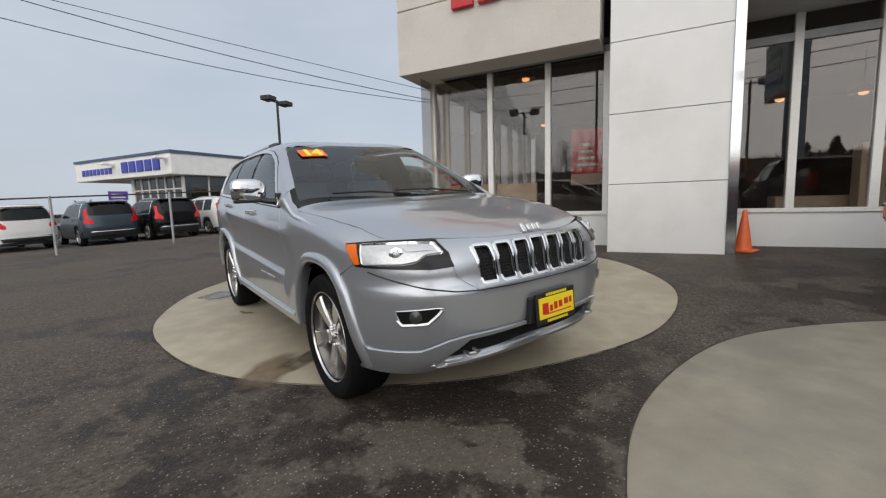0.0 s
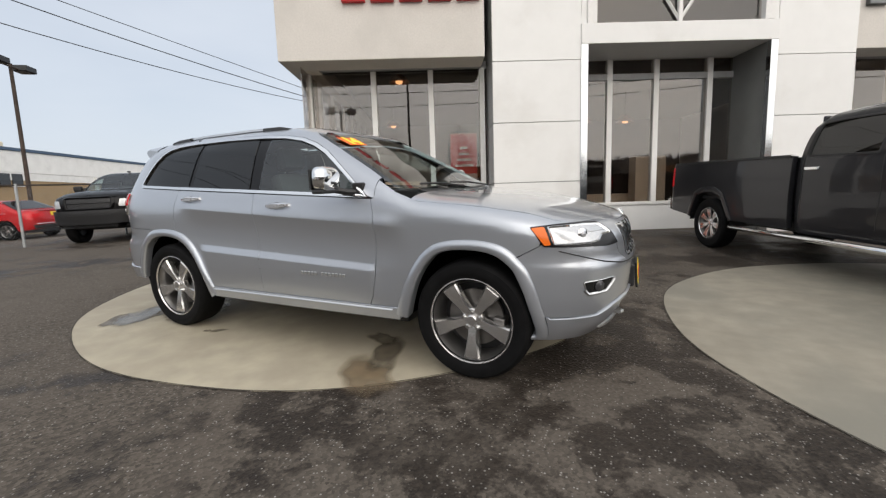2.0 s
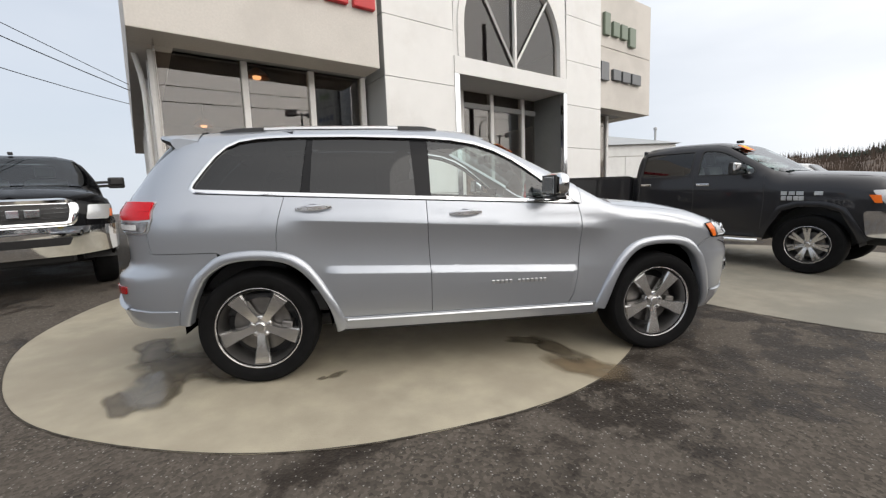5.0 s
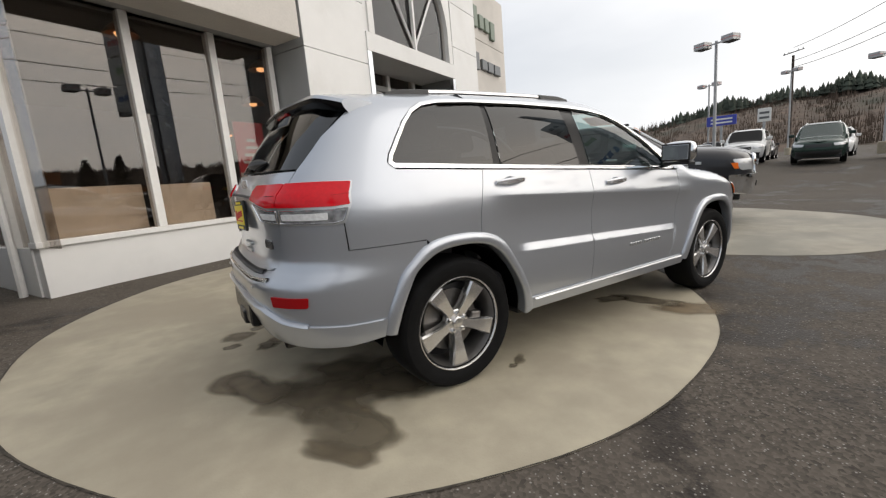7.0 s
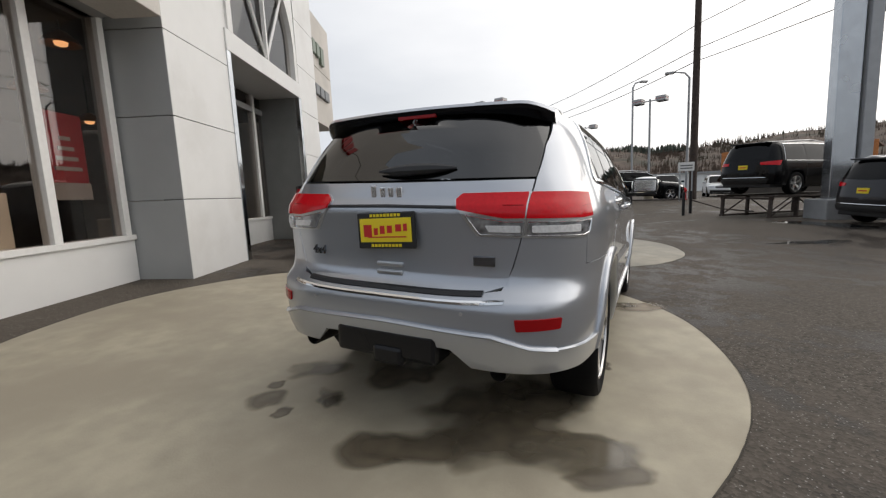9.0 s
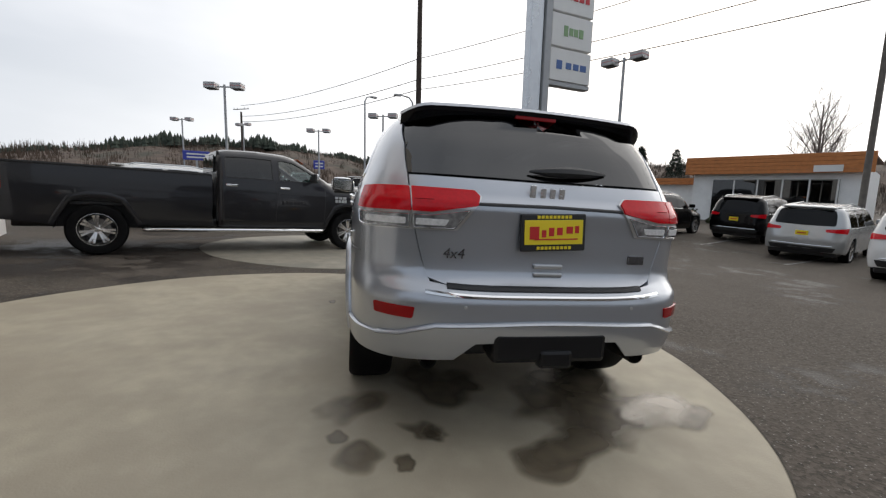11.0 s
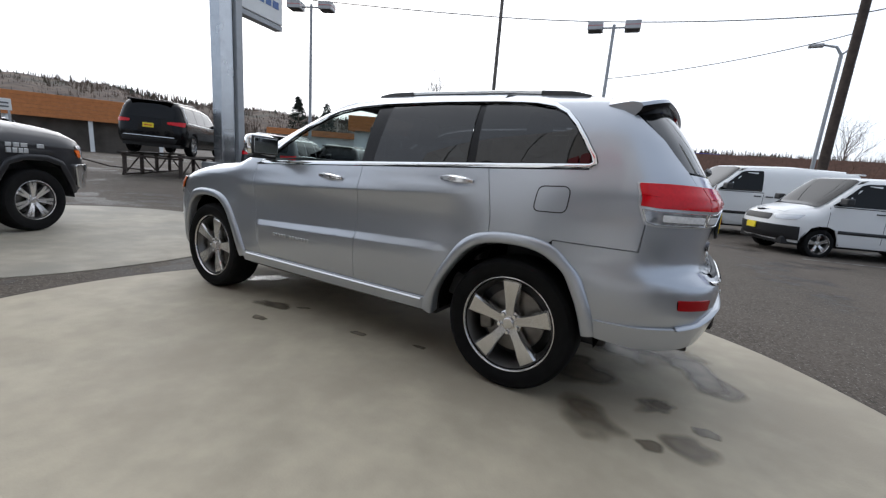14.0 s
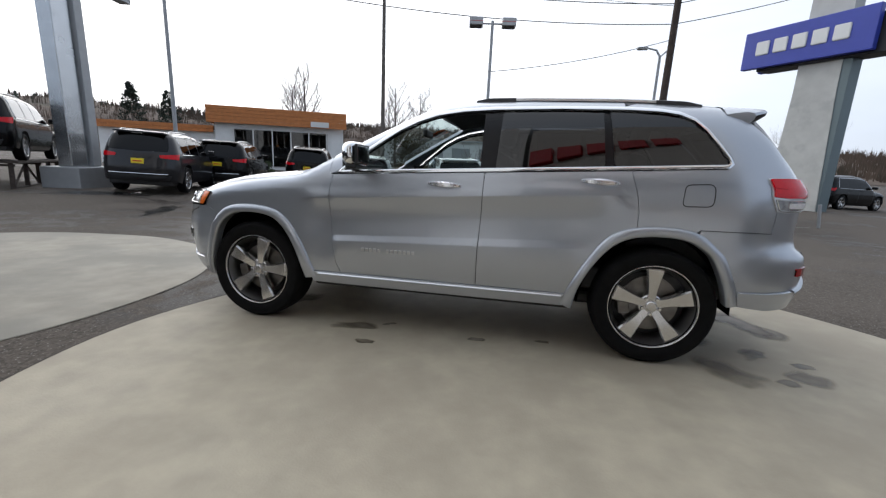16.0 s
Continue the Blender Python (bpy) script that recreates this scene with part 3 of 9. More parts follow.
# glazing at the back of the recess
GV = 5.55
bpart("wall", boxed(O0, O1, GV - 0.03, GV + 0.2, -0.3, 0.80), PANEL)
bpart("window_sill", boxed(O0, O1, GV - 0.06, GV + 0.2, 0.80, 0.87, 0.006), FRAME)
for u in (4.66, 5.70, 6.90):
    bpart("mullion", boxed(u - 0.06, u + 0.06, GV - 0.05, GV + 0.1, 0.87, 3.98, 0.006), FRAME)
bpart("mullion", boxed(O0, O1, GV - 0.04, GV + 0.08, 3.55, 3.68), SOFFIT, "dark transom above the entrance glazing")
for a, b in ((O0, 4.60), (4.72, 5.64), (5.76, 6.84), (6.96, O1)):
    bpart("pane", boxed(a, b, GV, GV + 0.012, 0.87, 3.98), SHOP_GLASS)

# right wing
R0, R1 = 9.16, 12.66
bm = bmesh.new()
box(bm, R0, R1, 4.90, 5.5, 3.90, 5.75, 0.012)
box(bm, R0, R1, 4.90, 5.5, 5.765, 7.52, 0.012)
bpart("fascia", bm, CREAM)
bpart("fascia", boxed(R1 - 0.6, R1, 5.5, 20, 3.90, 7.52, 0.012), CREAM)
bpart("soffit", boxed(R0, R1 - 0.02, 4.95, 5.9, 3.93, 4.05), SOFFIT)
bpart("wall", boxed(R0, 11.45, 5.72, 5.9, -0.4, 0.87), PANEL)
bpart("wall", boxed(11.25, 11.45, 5.9, 20, -0.4, 4.0), CREAM)
for u in (9.25, 10.3, 11.38):
    bpart("mullion", boxed(u - 0.06, u + 0.06, 5.70, 5.84, 0.87, 3.95, 0.006), FRAME)
for a, b in ((9.31, 10.24), (10.36, 11.32)):
    bpart("pane", boxed(a, b, 5.76, 5.772, 0.87, 3.95), SHOP_GLASS)

# roof, floor and back of the showroom, which the glass lets one see
BLACK_CORD = mat("black_rubber", (0.012, 0.012, 0.012), 0.6)
# dimness of the deep room is put into this dark wall and ceiling colour
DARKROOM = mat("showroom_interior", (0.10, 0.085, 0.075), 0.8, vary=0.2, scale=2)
bpart("roof", boxed(W0 + 0.6, R1 - 0.6, 5.06, 20, 7.0, 7.2), SOFFIT)
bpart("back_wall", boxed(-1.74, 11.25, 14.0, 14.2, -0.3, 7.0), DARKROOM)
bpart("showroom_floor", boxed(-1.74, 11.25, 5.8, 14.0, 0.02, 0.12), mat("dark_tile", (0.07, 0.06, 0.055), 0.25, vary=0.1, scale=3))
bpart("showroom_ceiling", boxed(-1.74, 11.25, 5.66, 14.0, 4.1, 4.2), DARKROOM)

# maker's signs on the fascias, as plain raised shapes
def sign_bars(v, rows, material, label):
    bm = bmesh.new()
    for u, z, w, h in rows:
        box(bm, u - w / 2, u + w / 2, v - 0.10, v + 0.004, z - h / 2, z + h / 2, 0.015)
    bpart("fascia_sign", bm, material, label)


sign_bars(4.40, [(-0.70 + 0.54 * i, 5.02, 0.44, 0.48) for i in range(5)], mat("sign_red", (0.50, 0.02, 0.025), 0.4), "red sign letters drawn as plain blocks")
sign_bars(4.90, [(9.98, 6.42, 0.30, 0.66), (10.46, 6.34, 0.34, 0.44), (10.92, 6.34, 0.34, 0.44), (11.40, 6.26, 0.36, 0.60)], mat("sign_green_grey", (0.16, 0.20, 0.15), 0.45), "grey-green sign letters drawn as plain blocks")
sign_bars(4.90, [(9.86, 5.0, 0.42, 0.56), (10.52, 4.96, 0.42, 0.34), (11.06, 4.96, 0.46, 0.34), (11.66, 4.96, 0.54, 0.34)], mat("sign_dark_steel", (0.11, 0.115, 0.12), 0.35, 0.5), "dark steel badge and letters drawn as plain blocks")

# what shows behind the glass
SHADE = mat("copper_shade", (0.35, 0.14, 0.05), 0.4, 0.4, vary=0.1, scale=10)
BULB = mat("warm_bulb", (1.0, 0.50, 0.22), 0.4, emit=1.6)
TANBOARD = mat("tan_board", (0.70, 0.60, 0.49), 0.8, vary=0.08, scale=5)
for u, v, z in ((2.47, 6.4, 3.75), (3.0, 7.5, 3.28), (-0.05, 6.4, 3.85), (-0.6, 10.5, 3.5), (5.0, 8.2, 3.1), (6.6, 9.0, 3.2), (4.3, 10.5, 3.0)):
    lamp = bpart("pendant_lamp", lathe(bmesh.new(), [(0.05, 0.20), (0.10, 0.17), (0.20, 0.08), (0.25, 0.0), (0.24, 0.0), (0.18, 0.07), (0.04, 0.15)], 20, "Z", pose(u, v, z), caps=False), SHADE, "copper pendant lamp shade, lit", smooth=50)
    part("lamp_glow", lathe(bmesh.new(), [(0.09, 0.03), (0.075, -0.015), (0.02, -0.035)], 16, "Z", pose(u, v, z)), BULB, lamp)
    part("lamp_cord", tube(bmesh.new(), [(u, v, z + 0.18), (u, v, 4.1)], 0.012, 5), BLACK_CORD, lamp)
bpart("display_board", boxed(-1.74, -0.60, 5.50, 5.55, 0.12, 1.50, 0.01), TANBOARD, "tan board standing behind the glass")
bpart("display_board", boxed(-0.46, 0.42, 5.50, 5.55, 0.12, 1.48, 0.01), TANBOARD)
po = bpart("poster", boxed(1.10, 1.70, 5.64, 5.67, 1.40, 2.52, 0.01), mat("poster_red", (0.42, 0.02, 0.03), 0.5), "red and white poster panel")
bm = bmesh.new()
box(bm, 1.10, 1.70, 5.625, 5.64, 1.40, 1.62)
for i in range(4):
    box(bm, 1.20 + 0.04 * i, 1.60 - 0.04 * i, 5.63, 5.64, 1.78 + 0.13 * i, 1.83 + 0.13 * i)
part("poster_print", bm, mat("poster_print", (0.45, 0.40, 0.38), 0.6), po, "white print drawn as bars")
bpart("shelf", boxed(6.0, 6.8, 7.0, 7.4, 0.12, 2.0, 0.01), TANBOARD, "tan display shelf with tyres")
for k in range(3):
    t = bmesh.new()
    lathe(t, [(0.20, -0.09), (0.33, -0.10), (0.36, 0.0), (0.33, 0.10), (0.20, 0.09)], 24, "Y", pose(4.55 + 0.9 * k, 6.7, 0.5), caps=False)
    bpart("display_tyre", t, BLACK_CORD, smooth=50)
bpart("desk", boxed(4.9, 6.4, 7.6, 8.3, 0.12, 1.05, 0.02), TANBOARD, "sales desk in the showroom")
# ---- vehicle bodies: one smooth skin, out of which every panel, pane and lamp is cut ----
from mathutils.geometry import delaunay_2d_cdt


def curve(rows, soft=0.03):
    """A rounded curve through rows (v, value)."""
    v = np.array([r[0] for r in rows], float)
    w = np.array([r[1] for r in rows], float)
    xs = np.linspace(v[0], v[-1], 600)
    ys = np.interp(xs, v, w)
    k = max(1, int(soft / (xs[1] - xs[0])))
    for _ in range(3):
        pad = np.r_[[2 * ys[0] - ys[i] for i in range(k, 0, -1)], ys, [2 * ys[-1] - ys[-1 - i] for i in range(1, k + 1)]]
        ys = np.convolve(pad, np.ones(2 * k + 1) / (2 * k + 1), "valid")
    return lambda q: float(np.interp(q, xs, ys))


def spread(pts, h, closed=True):
    """The outline pts with points at most h apart."""
    out = []
    for i in range(len(pts) if closed else len(pts) - 1):
        a, b = np.array(pts[i], float), np.array(pts[(i + 1) % len(pts)], float)
        k = max(1, int(math.ceil(np.linalg.norm(b - a) / h)))
        out += [tuple(a + (b - a) * j / k) for j in range(k)]
    return out if closed else out + [tuple(pts[-1])]


def fillet(pts, r, n=4):
    """The outline pts with its corners rounded off."""
    out = []
    for i, p in enumerate(pts):
        a, p, b = np.array(pts[i - 1], float), np.array(p, float), np.array(pts[(i + 1) % len(pts)], float)
        u, w = a - p, b - p
        k = min(r, 0.45 * np.linalg.norm(u), 0.45 * np.linalg.norm(w))
        u, w = p + u / np.linalg.norm(u) * k, p + w / np.linalg.norm(w) * k
        for j in range(n + 1):
            t = j / n
            out.append(tuple((1 - t) ** 2 * u + 2 * t * (1 - t) * p + t * t * w))
    return out


def inset(pts, d):
    """The outline pts (either way round) shrunk by d."""
    p = np.array(pts, float)
    area = 0.5 * np.sum(p[:, 0] * np.roll(p[:, 1], -1) - np.roll(p[:, 0], -1) * p[:, 1])
    s = 1 if area > 0 else -1
    e = np.roll(p, -1, 0) - p
    e /= np.linalg.norm(e, axis=1)[:, None] + 1e-12
    nrm = np.c_[-e[:, 1], e[:, 0]] * s
    m = nrm + np.roll(nrm, 1, 0)
    m /= np.maximum(0.5, (m * m).sum(1))[:, None] / 2
    return [tuple(v) for v in p + d * m]


def inside(p, poly):
    x, y = p
    hit, j = False, len(poly) - 1
    for i in range(len(poly)):
        xi, yi = poly[i]
        xj, yj = poly[j]
        if (yi > y) != (yj > y) and x < (xj - xi) * (y - yi) / (yj - yi) + xi:
            hit = not hit
        j = i
    return hit


class Shell:
    def __init__(self, top, width, nose, tail, x0, x1, nf=2.6, nr=3.2, zk=None, pw=None, detail=None, soft=0.03):
        self.zt, self.wd, self.xf, self.xr = curve(top, soft), curve(width, 0.03), curve(nose, 0.012), curve(tail, 0.012)
        self.x0, self.x1, self.nf, self.nr = x0, x1, nf, nr
        self.kf, self.kr = max(r[1] for r in nose) - x0, x1 - min(r[1] for r in tail)
        self.zk, self.pw = curve(zk, 0.05), curve(pw, 0.05)
        self.detail = detail or (lambda x, z: 0.0)
        self.sfront, self.srear = x0 + self.kf * math.pi / 2, x1 - self.kr * math.pi / 2

    def section(self, x, z):
        """Half width at x and z, leaving out how the ends close."""
        zt, zk, p = self.zt(x), self.zk(x), self.pw(x)
        w = self.wd(z) + self.detail(x, z)
        if z > zk:
            w *= max(0.0, 1 - min(1.0, (z - zk) / max(0.02, zt - zk)) ** p) ** (1 / p)
        return w

    def side(self, s, z, sgn=1):
        if s > self.x0:
            a = math.pi / 2 - (s - self.x0) / self.kf
            c, q, n, base, end = math.cos(a), math.sin(a), self.nf, self.x0, self.xf(z)
        elif s < self.x1:
            a = math.pi / 2 - (self.x1 - s) / self.kr
            c, q, n, base, end = math.cos(a), math.sin(a), self.nr, self.x1, self.xr(z)
        else:
            return Vector((s, sgn * self.section(s, z), z))
        r = (abs(c) ** n + abs(q) ** n) ** (-1 / n)
        x = base + (end - base) * r * max(0.0, c)
        return Vector((x, sgn * self.section(x, z) * r * q, z))

    def half(self, x, z):
        if x > self.x0:
            k, n = (x - self.x0) / max(0.01, self.xf(z) - self.x0), self.nf
        elif x < self.x1:
            k, n = (self.x1 - x) / max(0.01, self.x1 - self.xr(z)), self.nr
        else:
            return self.section(x, z)
        return self.section(x, z) * max(0.0, 1 - min(1.0, k) ** n) ** (1 / n)

    def top(self, x, y, sgn=1):
        lo, hi, y0 = 0.55, self.zt(x), abs(y)
        for _ in range(26):
            mid = (lo + hi) / 2
            if self.half(x, mid) >= y0:
                lo = mid
            else:
                hi = mid
        return Vector((x, y, lo))

    def at_y(self, y, z, end):
        """The side coordinate at which the skin lies y off the middle, at the front (end 1) or rear (-1)."""
        a, b = (self.x0, self.sfront) if end > 0 else (self.srear, self.x1)
        for _ in range(40):
            m = (a + b) / 2
            big = self.side(m, z).y > y
            if (end > 0) == big:
                a = m
            else:
                b = m
        return (a + b) / 2

    def at_x(self, x, z):
        """The side coordinate at which the skin reaches x, round the corner of the front or rear."""
        if self.x1 <= x <= self.x0:
            return x
        a, b = (self.x0, self.sfront) if x > self.x0 else (self.srear, self.x1)
        for _ in range(40):
            m = (a + b) / 2
            if self.side(m, z).x < x:
                a = m
            else:
                b = m
        return (a + b) / 2


def cut(chart, poly, h, depth=0.018, off=0.0, holes=(), up=None, rows=()):
    """A mesh cut out of a chart (a, b) -> place along an outline, with turned-in edges."""
    poly = spread(poly, h)
    holes = [spread(q, h) for q in holes]
    pts, edges = [Vector(p) for p in poly], []
    loops = [list(range(len(poly)))]
    for q in holes:
        loops.append(list(range(len(pts), len(pts) + len(q))))
        pts += [Vector(p) for p in q]
    for lp in loops:
        edges += [(lp[i], lp[(i + 1) % len(lp)]) for i in range(len(lp))]
    arr = np.array([tuple(p) for p in pts])
    (x0, y0), (x1, y1) = arr.min(0), arr.max(0)
    crest = []
    for line in rows:
        for i in range(int((x1 - x0) / 0.04)):
            for dz in (-0.007, 0.0, 0.007):
                p = (x0 + 0.04 * (i + 0.5), line(x0 + 0.04 * (i + 0.5)) + dz)
                if inside(p, poly) and np.min((arr[:, 0] - p[0]) ** 2 + (arr[:, 1] - p[1]) ** 2) > 0.006 ** 2:
                    crest.append(p)
    pts += [Vector(p) for p in crest]
    near = np.array(crest) if crest else np.zeros((0, 2))
    nx, ny = max(2, int(round((x1 - x0) / h))), max(2, int(round((y1 - y0) / h)))
    for i in range(nx):
        for j in range(ny):
            p = (x0 + (x1 - x0) * (i + 0.5) / nx, y0 + (y1 - y0) * (j + 0.5) / ny)
            if inside(p, poly) and not any(inside(p, q) for q in holes) and np.min((arr[:, 0] - p[0]) ** 2 + (arr[:, 1] - p[1]) ** 2) > (0.45 * h) ** 2 and (not len(near) or np.min((near[:, 0] - p[0]) ** 2 + (near[:, 1] - p[1]) ** 2) > 0.022 ** 2):
                pts.append(Vector(p))
    vs, es, fs, ov, oe, of = delaunay_2d_cdt(pts, edges, [], 0, 1e-6)
    d = min(0.004, h * 0.2)
    place, nrm = [], []
    for v in vs:
        p = chart(v.x, v.y)
        n = (chart(v.x + d, v.y) - chart(v.x - d, v.y)).cross(chart(v.x, v.y + d) - chart(v.x, v.y - d))
        n = n.normalized() if n.length > 1e-12 else Vector((0, 0, 1))
        out = Vector((0, 0, 1)) if up else Vector((p.x * 0.25 if abs(p.x) > 1.6 else 0, p.y, 0.15))
        if n.dot(out) < 0:
            n = -n
        place.append(p + n * off)
        nrm.append(n)
    faces = []
    for f in fs:
        c = sum((vs[i] for i in f), Vector((0, 0))) / len(f)
        if inside(c, poly) and not any(inside(c, q) for q in holes):
            a, b, e = (place[i] for i in f[:3])
            faces.append(tuple(f) if (b - a).cross(e - a).dot(nrm[f[0]]) > 0 else tuple(f)[::-1])
    # edges turned in
    count = {}
    for f in faces:
        for i in range(len(f)):
            count[(f[i], f[(i + 1) % len(f)])] = 1
    place, nrm = list(place), list(nrm)
    if depth:
        made = {}
        for a, b in list(count):
            if (b, a) not in count:
                t = (place[b] - place[a]).normalized().cross(nrm[a])
                ids = []
                for v in (a, b):
                    if v not in made:
                        made[v] = (len(place), len(place) + 1)
                        place += [place[v], place[v] - nrm[v] * depth]
                        nrm += [(t + nrm[v] * 0.4).normalized(), t]
                    ids.append(made[v])
                faces.append((ids[1][0], ids[0][0], ids[0][1], ids[1][1]))
    me = bpy.data.meshes.new("panel")
    me.from_pydata([tuple(p) for p in place], [], faces)
    me.polygons.foreach_set("use_smooth", [True] * len(me.polygons))
    me.normals_split_custom_set_from_vertices([tuple(n) for n in nrm])
    return me


def ribbon(chart, line, w, off=0.006, thick=0.006, h=0.04, closed=True):
    """A raised strip of width w along a line on a chart."""
    line = spread(line, h, closed)
    p = np.array(line, float)
    e = (np.roll(p, -1, 0) - np.roll(p, 1, 0)) if closed else np.gradient(p, axis=0)
    e /= np.linalg.norm(e, axis=1)[:, None] + 1e-12
    q = np.c_[-e[:, 1], e[:, 0]] * w / 2
    bm = bmesh.new()
    rows = []
    for i in range(len(p)):
        c = chart(*p[i])
        a, b = chart(*(p[i] + q[i])), chart(*(p[i] - q[i]))
        n = (chart(p[i][0] + 0.004, p[i][1]) - chart(p[i][0] - 0.004, p[i][1])).cross(chart(p[i][0], p[i][1] + 0.004) - chart(p[i][0], p[i][1] - 0.004)).normalized()
        if n.dot(Vector((c.x * 0.25 if abs(c.x) > 1.6 else 0, c.y, 0.15))) < 0:
            n = -n
        rows.append([bm.verts.new(v) for v in (a - n * thick, a + n * off * 0.6, c + n * off, b + n * off * 0.6, b - n * thick)])
    for i in range(len(rows) if closed else len(rows) - 1):
        r, s = rows[i], rows[(i + 1) % len(rows)]
        for j in range(4):
            bm.faces.new((r[j], s[j], s[j + 1], r[j + 1]))
    bmesh.ops.recalc_face_normals(bm, faces=bm.faces)
    return bm


def skin(name, me, material, parent, label=""):
    me.name = name
    me.materials.append(material)
    return part(name, me, material, parent, label)


# ---- wheels ----
RUBBER = mat("tyre_rubber", (0.006, 0.006, 0.0063), 0.72, vary=0.25, scale=14, rough_vary=0.10, spec=0.12)
ALLOY = mat("polished_alloy", (0.63, 0.62, 0.61), 0.22, 0.9, vary=0.05, scale=6, rough_vary=0.06)
DARKALLOY = mat("grey_alloy", (0.16, 0.155, 0.15), 0.30, 0.8, vary=0.1, scale=6)
IRON = mat("brake_iron", (0.20, 0.19, 0.18), 0.4, 0.9, vary=0.25, scale=12)
BLACK = mat("black_plastic", (0.014, 0.014, 0.015), 0.48, vary=0.15, scale=30)
CHROME = mat("chrome", (0.80, 0.81, 0.82), 0.07, 1.0)
SATIN = mat("satin_silver", (0.60, 0.61, 0.62), 0.28, 0.9)


def wheel_meshes(R, width, rim, style):
    """Tyre, barrel, spoke, cap, nut and brake meshes of a wheel about the y axis, its outer face at +y."""
    w = width / 2
    tyre = bmesh.new()
    lathe(tyre, [(rim - 0.012, -w * 0.80), (rim + 0.012, -w * 0.93), (R * 0.86, -w), (R * 0.955, -w * 0.93), (R * 0.988, -w * 0.78), (R, -w * 0.5), (R + 0.001, 0),
                 (R, w * 0.5), (R * 0.988, w * 0.78), (R * 0.955, w * 0.93), (R * 0.93, w * 0.965), (R * 0.925, w * 0.985), (R * 0.86, w), (rim + 0.035, w * 0.985), (rim + 0.03, w * 0.965),
                 (rim + 0.012, w * 0.93), (rim - 0.012, w * 0.80)], 64, "Y", caps=False)
    barrel = bmesh.new()
    inner = bmesh.new()
    lathe(inner, [(rim - 0.03, -w * 0.85), (rim - 0.035, w * 0.3), (rim - 0.020, w * 0.60), (rim - 0.005, w * 0.82)], 56, "Y", caps=False)
    lathe(barrel, [(rim - 0.006, w * 0.80), (rim - 0.004, w * 0.89), (rim, w * 0.925), (rim + 0.004, w * 0.92), (rim + 0.008, w * 0.86)], 56, "Y", caps=False)
    spoke = bmesh.new()
    n = 10
    rows = []
    for i in range(n + 1):
        t = i / n
        r = 0.040 + (rim - 0.004 - 0.040) * t
        half_w = (0.031 - 0.004 * math.sin(math.pi * min(1, t * 1.6)) + 0.030 * t ** 1.6) if style == "wide" else (0.016 + 0.008 * t)
        y = w * (0.62 + 0.22 * math.sin(math.pi * 0.5 * t)) - (0.02 if t > 0.97 else 0)
        rows.append([spoke.verts.new(v) for v in ((-half_w, y - 0.055, r), (-half_w, y - 0.012, r), (-half_w * 0.82, y, r), (half_w * 0.82, y, r), (half_w, y - 0.012, r), (half_w, y - 0.055, r))])
    for a, b in zip(rows, rows[1:]):
        for j in range(5):
            spoke.faces.new((a[j], b[j], b[j + 1], a[j + 1]))
    bmesh.ops.recalc_face_normals(spoke, faces=spoke.faces)
    cap = bmesh.new()
    lathe(cap, [(0.075, w * 0.30), (0.075, w * 0.58), (0.068, w * 0.62), (0.036, w * 0.63), (0.034, w * 0.74), (0.028, w * 0.78), (0.001, w * 0.79)], 24, "Y", caps=False)
    nut = bmesh.new()
    lathe(nut, [(0.013, w * 0.55), (0.013, w * 0.72), (0.010, w * 0.76), (0.001, w * 0.765)], 6, "Y", caps=False)
    disc = bmesh.new()
    lathe(disc, [(0.06, -0.012), (rim * 0.68, -0.012), (rim * 0.68, 0.012), (0.06, 0.012)], 36, "Y", caps=False)
    cal = bmesh.new()
    box(cal, -0.05, 0.05, -0.05, 0.055, rim * 0.46, rim * 0.74, 0.012)
    back = bmesh.new()
    lathe(back, [(0.001, -w * 0.4), (rim - 0.03, -w * 0.4), (rim - 0.03, -w * 0.45), (0.001, -w * 0.45)], 36, "Y", caps=False)
    return {"tyre": mesh_of("tyre", tyre, RUBBER, 35), "rim": mesh_of("rim", barrel, ALLOY, 35), "inner": mesh_of("rim_barrel", inner, DARKALLOY, 35), "spoke": mesh_of("spoke", spoke, ALLOY, 30),
            "cap": mesh_of("hub_cap", cap, ALLOY, 30), "nut": mesh_of("lug_nut", nut, CHROME, 30), "disc": mesh_of("brake_disc", disc, IRON, 30),
            "cal": mesh_of("brake_caliper", cal, IRON), "back": mesh_of("brake_shield", back, BLACK)}


def wheel(parent, meshes, x, y, R, spokes, sgn, style, turn=0.0, far=False, steer=0.0):
    m = pose(x, sgn * y, R, 0, 0, (0 if sgn > 0 else 180) + steer)
    hub = part("wheel", meshes["tyre"].copy(), RUBBER, parent, "black tyre on an alloy wheel", m=m)
    part("rim", meshes["rim"], ALLOY, hub)
    part("rim_barrel", meshes["inner"], DARKALLOY, hub)
    part("brake_shield", meshes["back"], BLACK, hub)
    for i in range(spokes):
        a = turn + 360 * i / spokes
        if style == "wide":
            part("spoke", meshes["spoke"], ALLOY, hub, m=pose(0, 0, 0, 0, a, 0))
        else:
            for da in (-7, 7):
                part("spoke", meshes["spoke"], ALLOY, hub, m=pose(0, 0, 0, 0, a + da, 0))
    part("hub_cap", meshes["cap"], ALLOY, hub)
    if not far:
        for i in range(5):
            a = radians(turn + 36 + 72 * i)
            part("lug_nut", meshes["nut"], CHROME, hub, m=pose(0.056 * math.sin(a), 0, 0.056 * math.cos(a)))
        part("brake_disc", meshes["disc"], IRON, hub)
        part("brake_caliper", meshes["cal"], IRON, hub, m=pose(0, 0, 0, 0, 100 if sgn > 0 else -100, 0))
    return hub


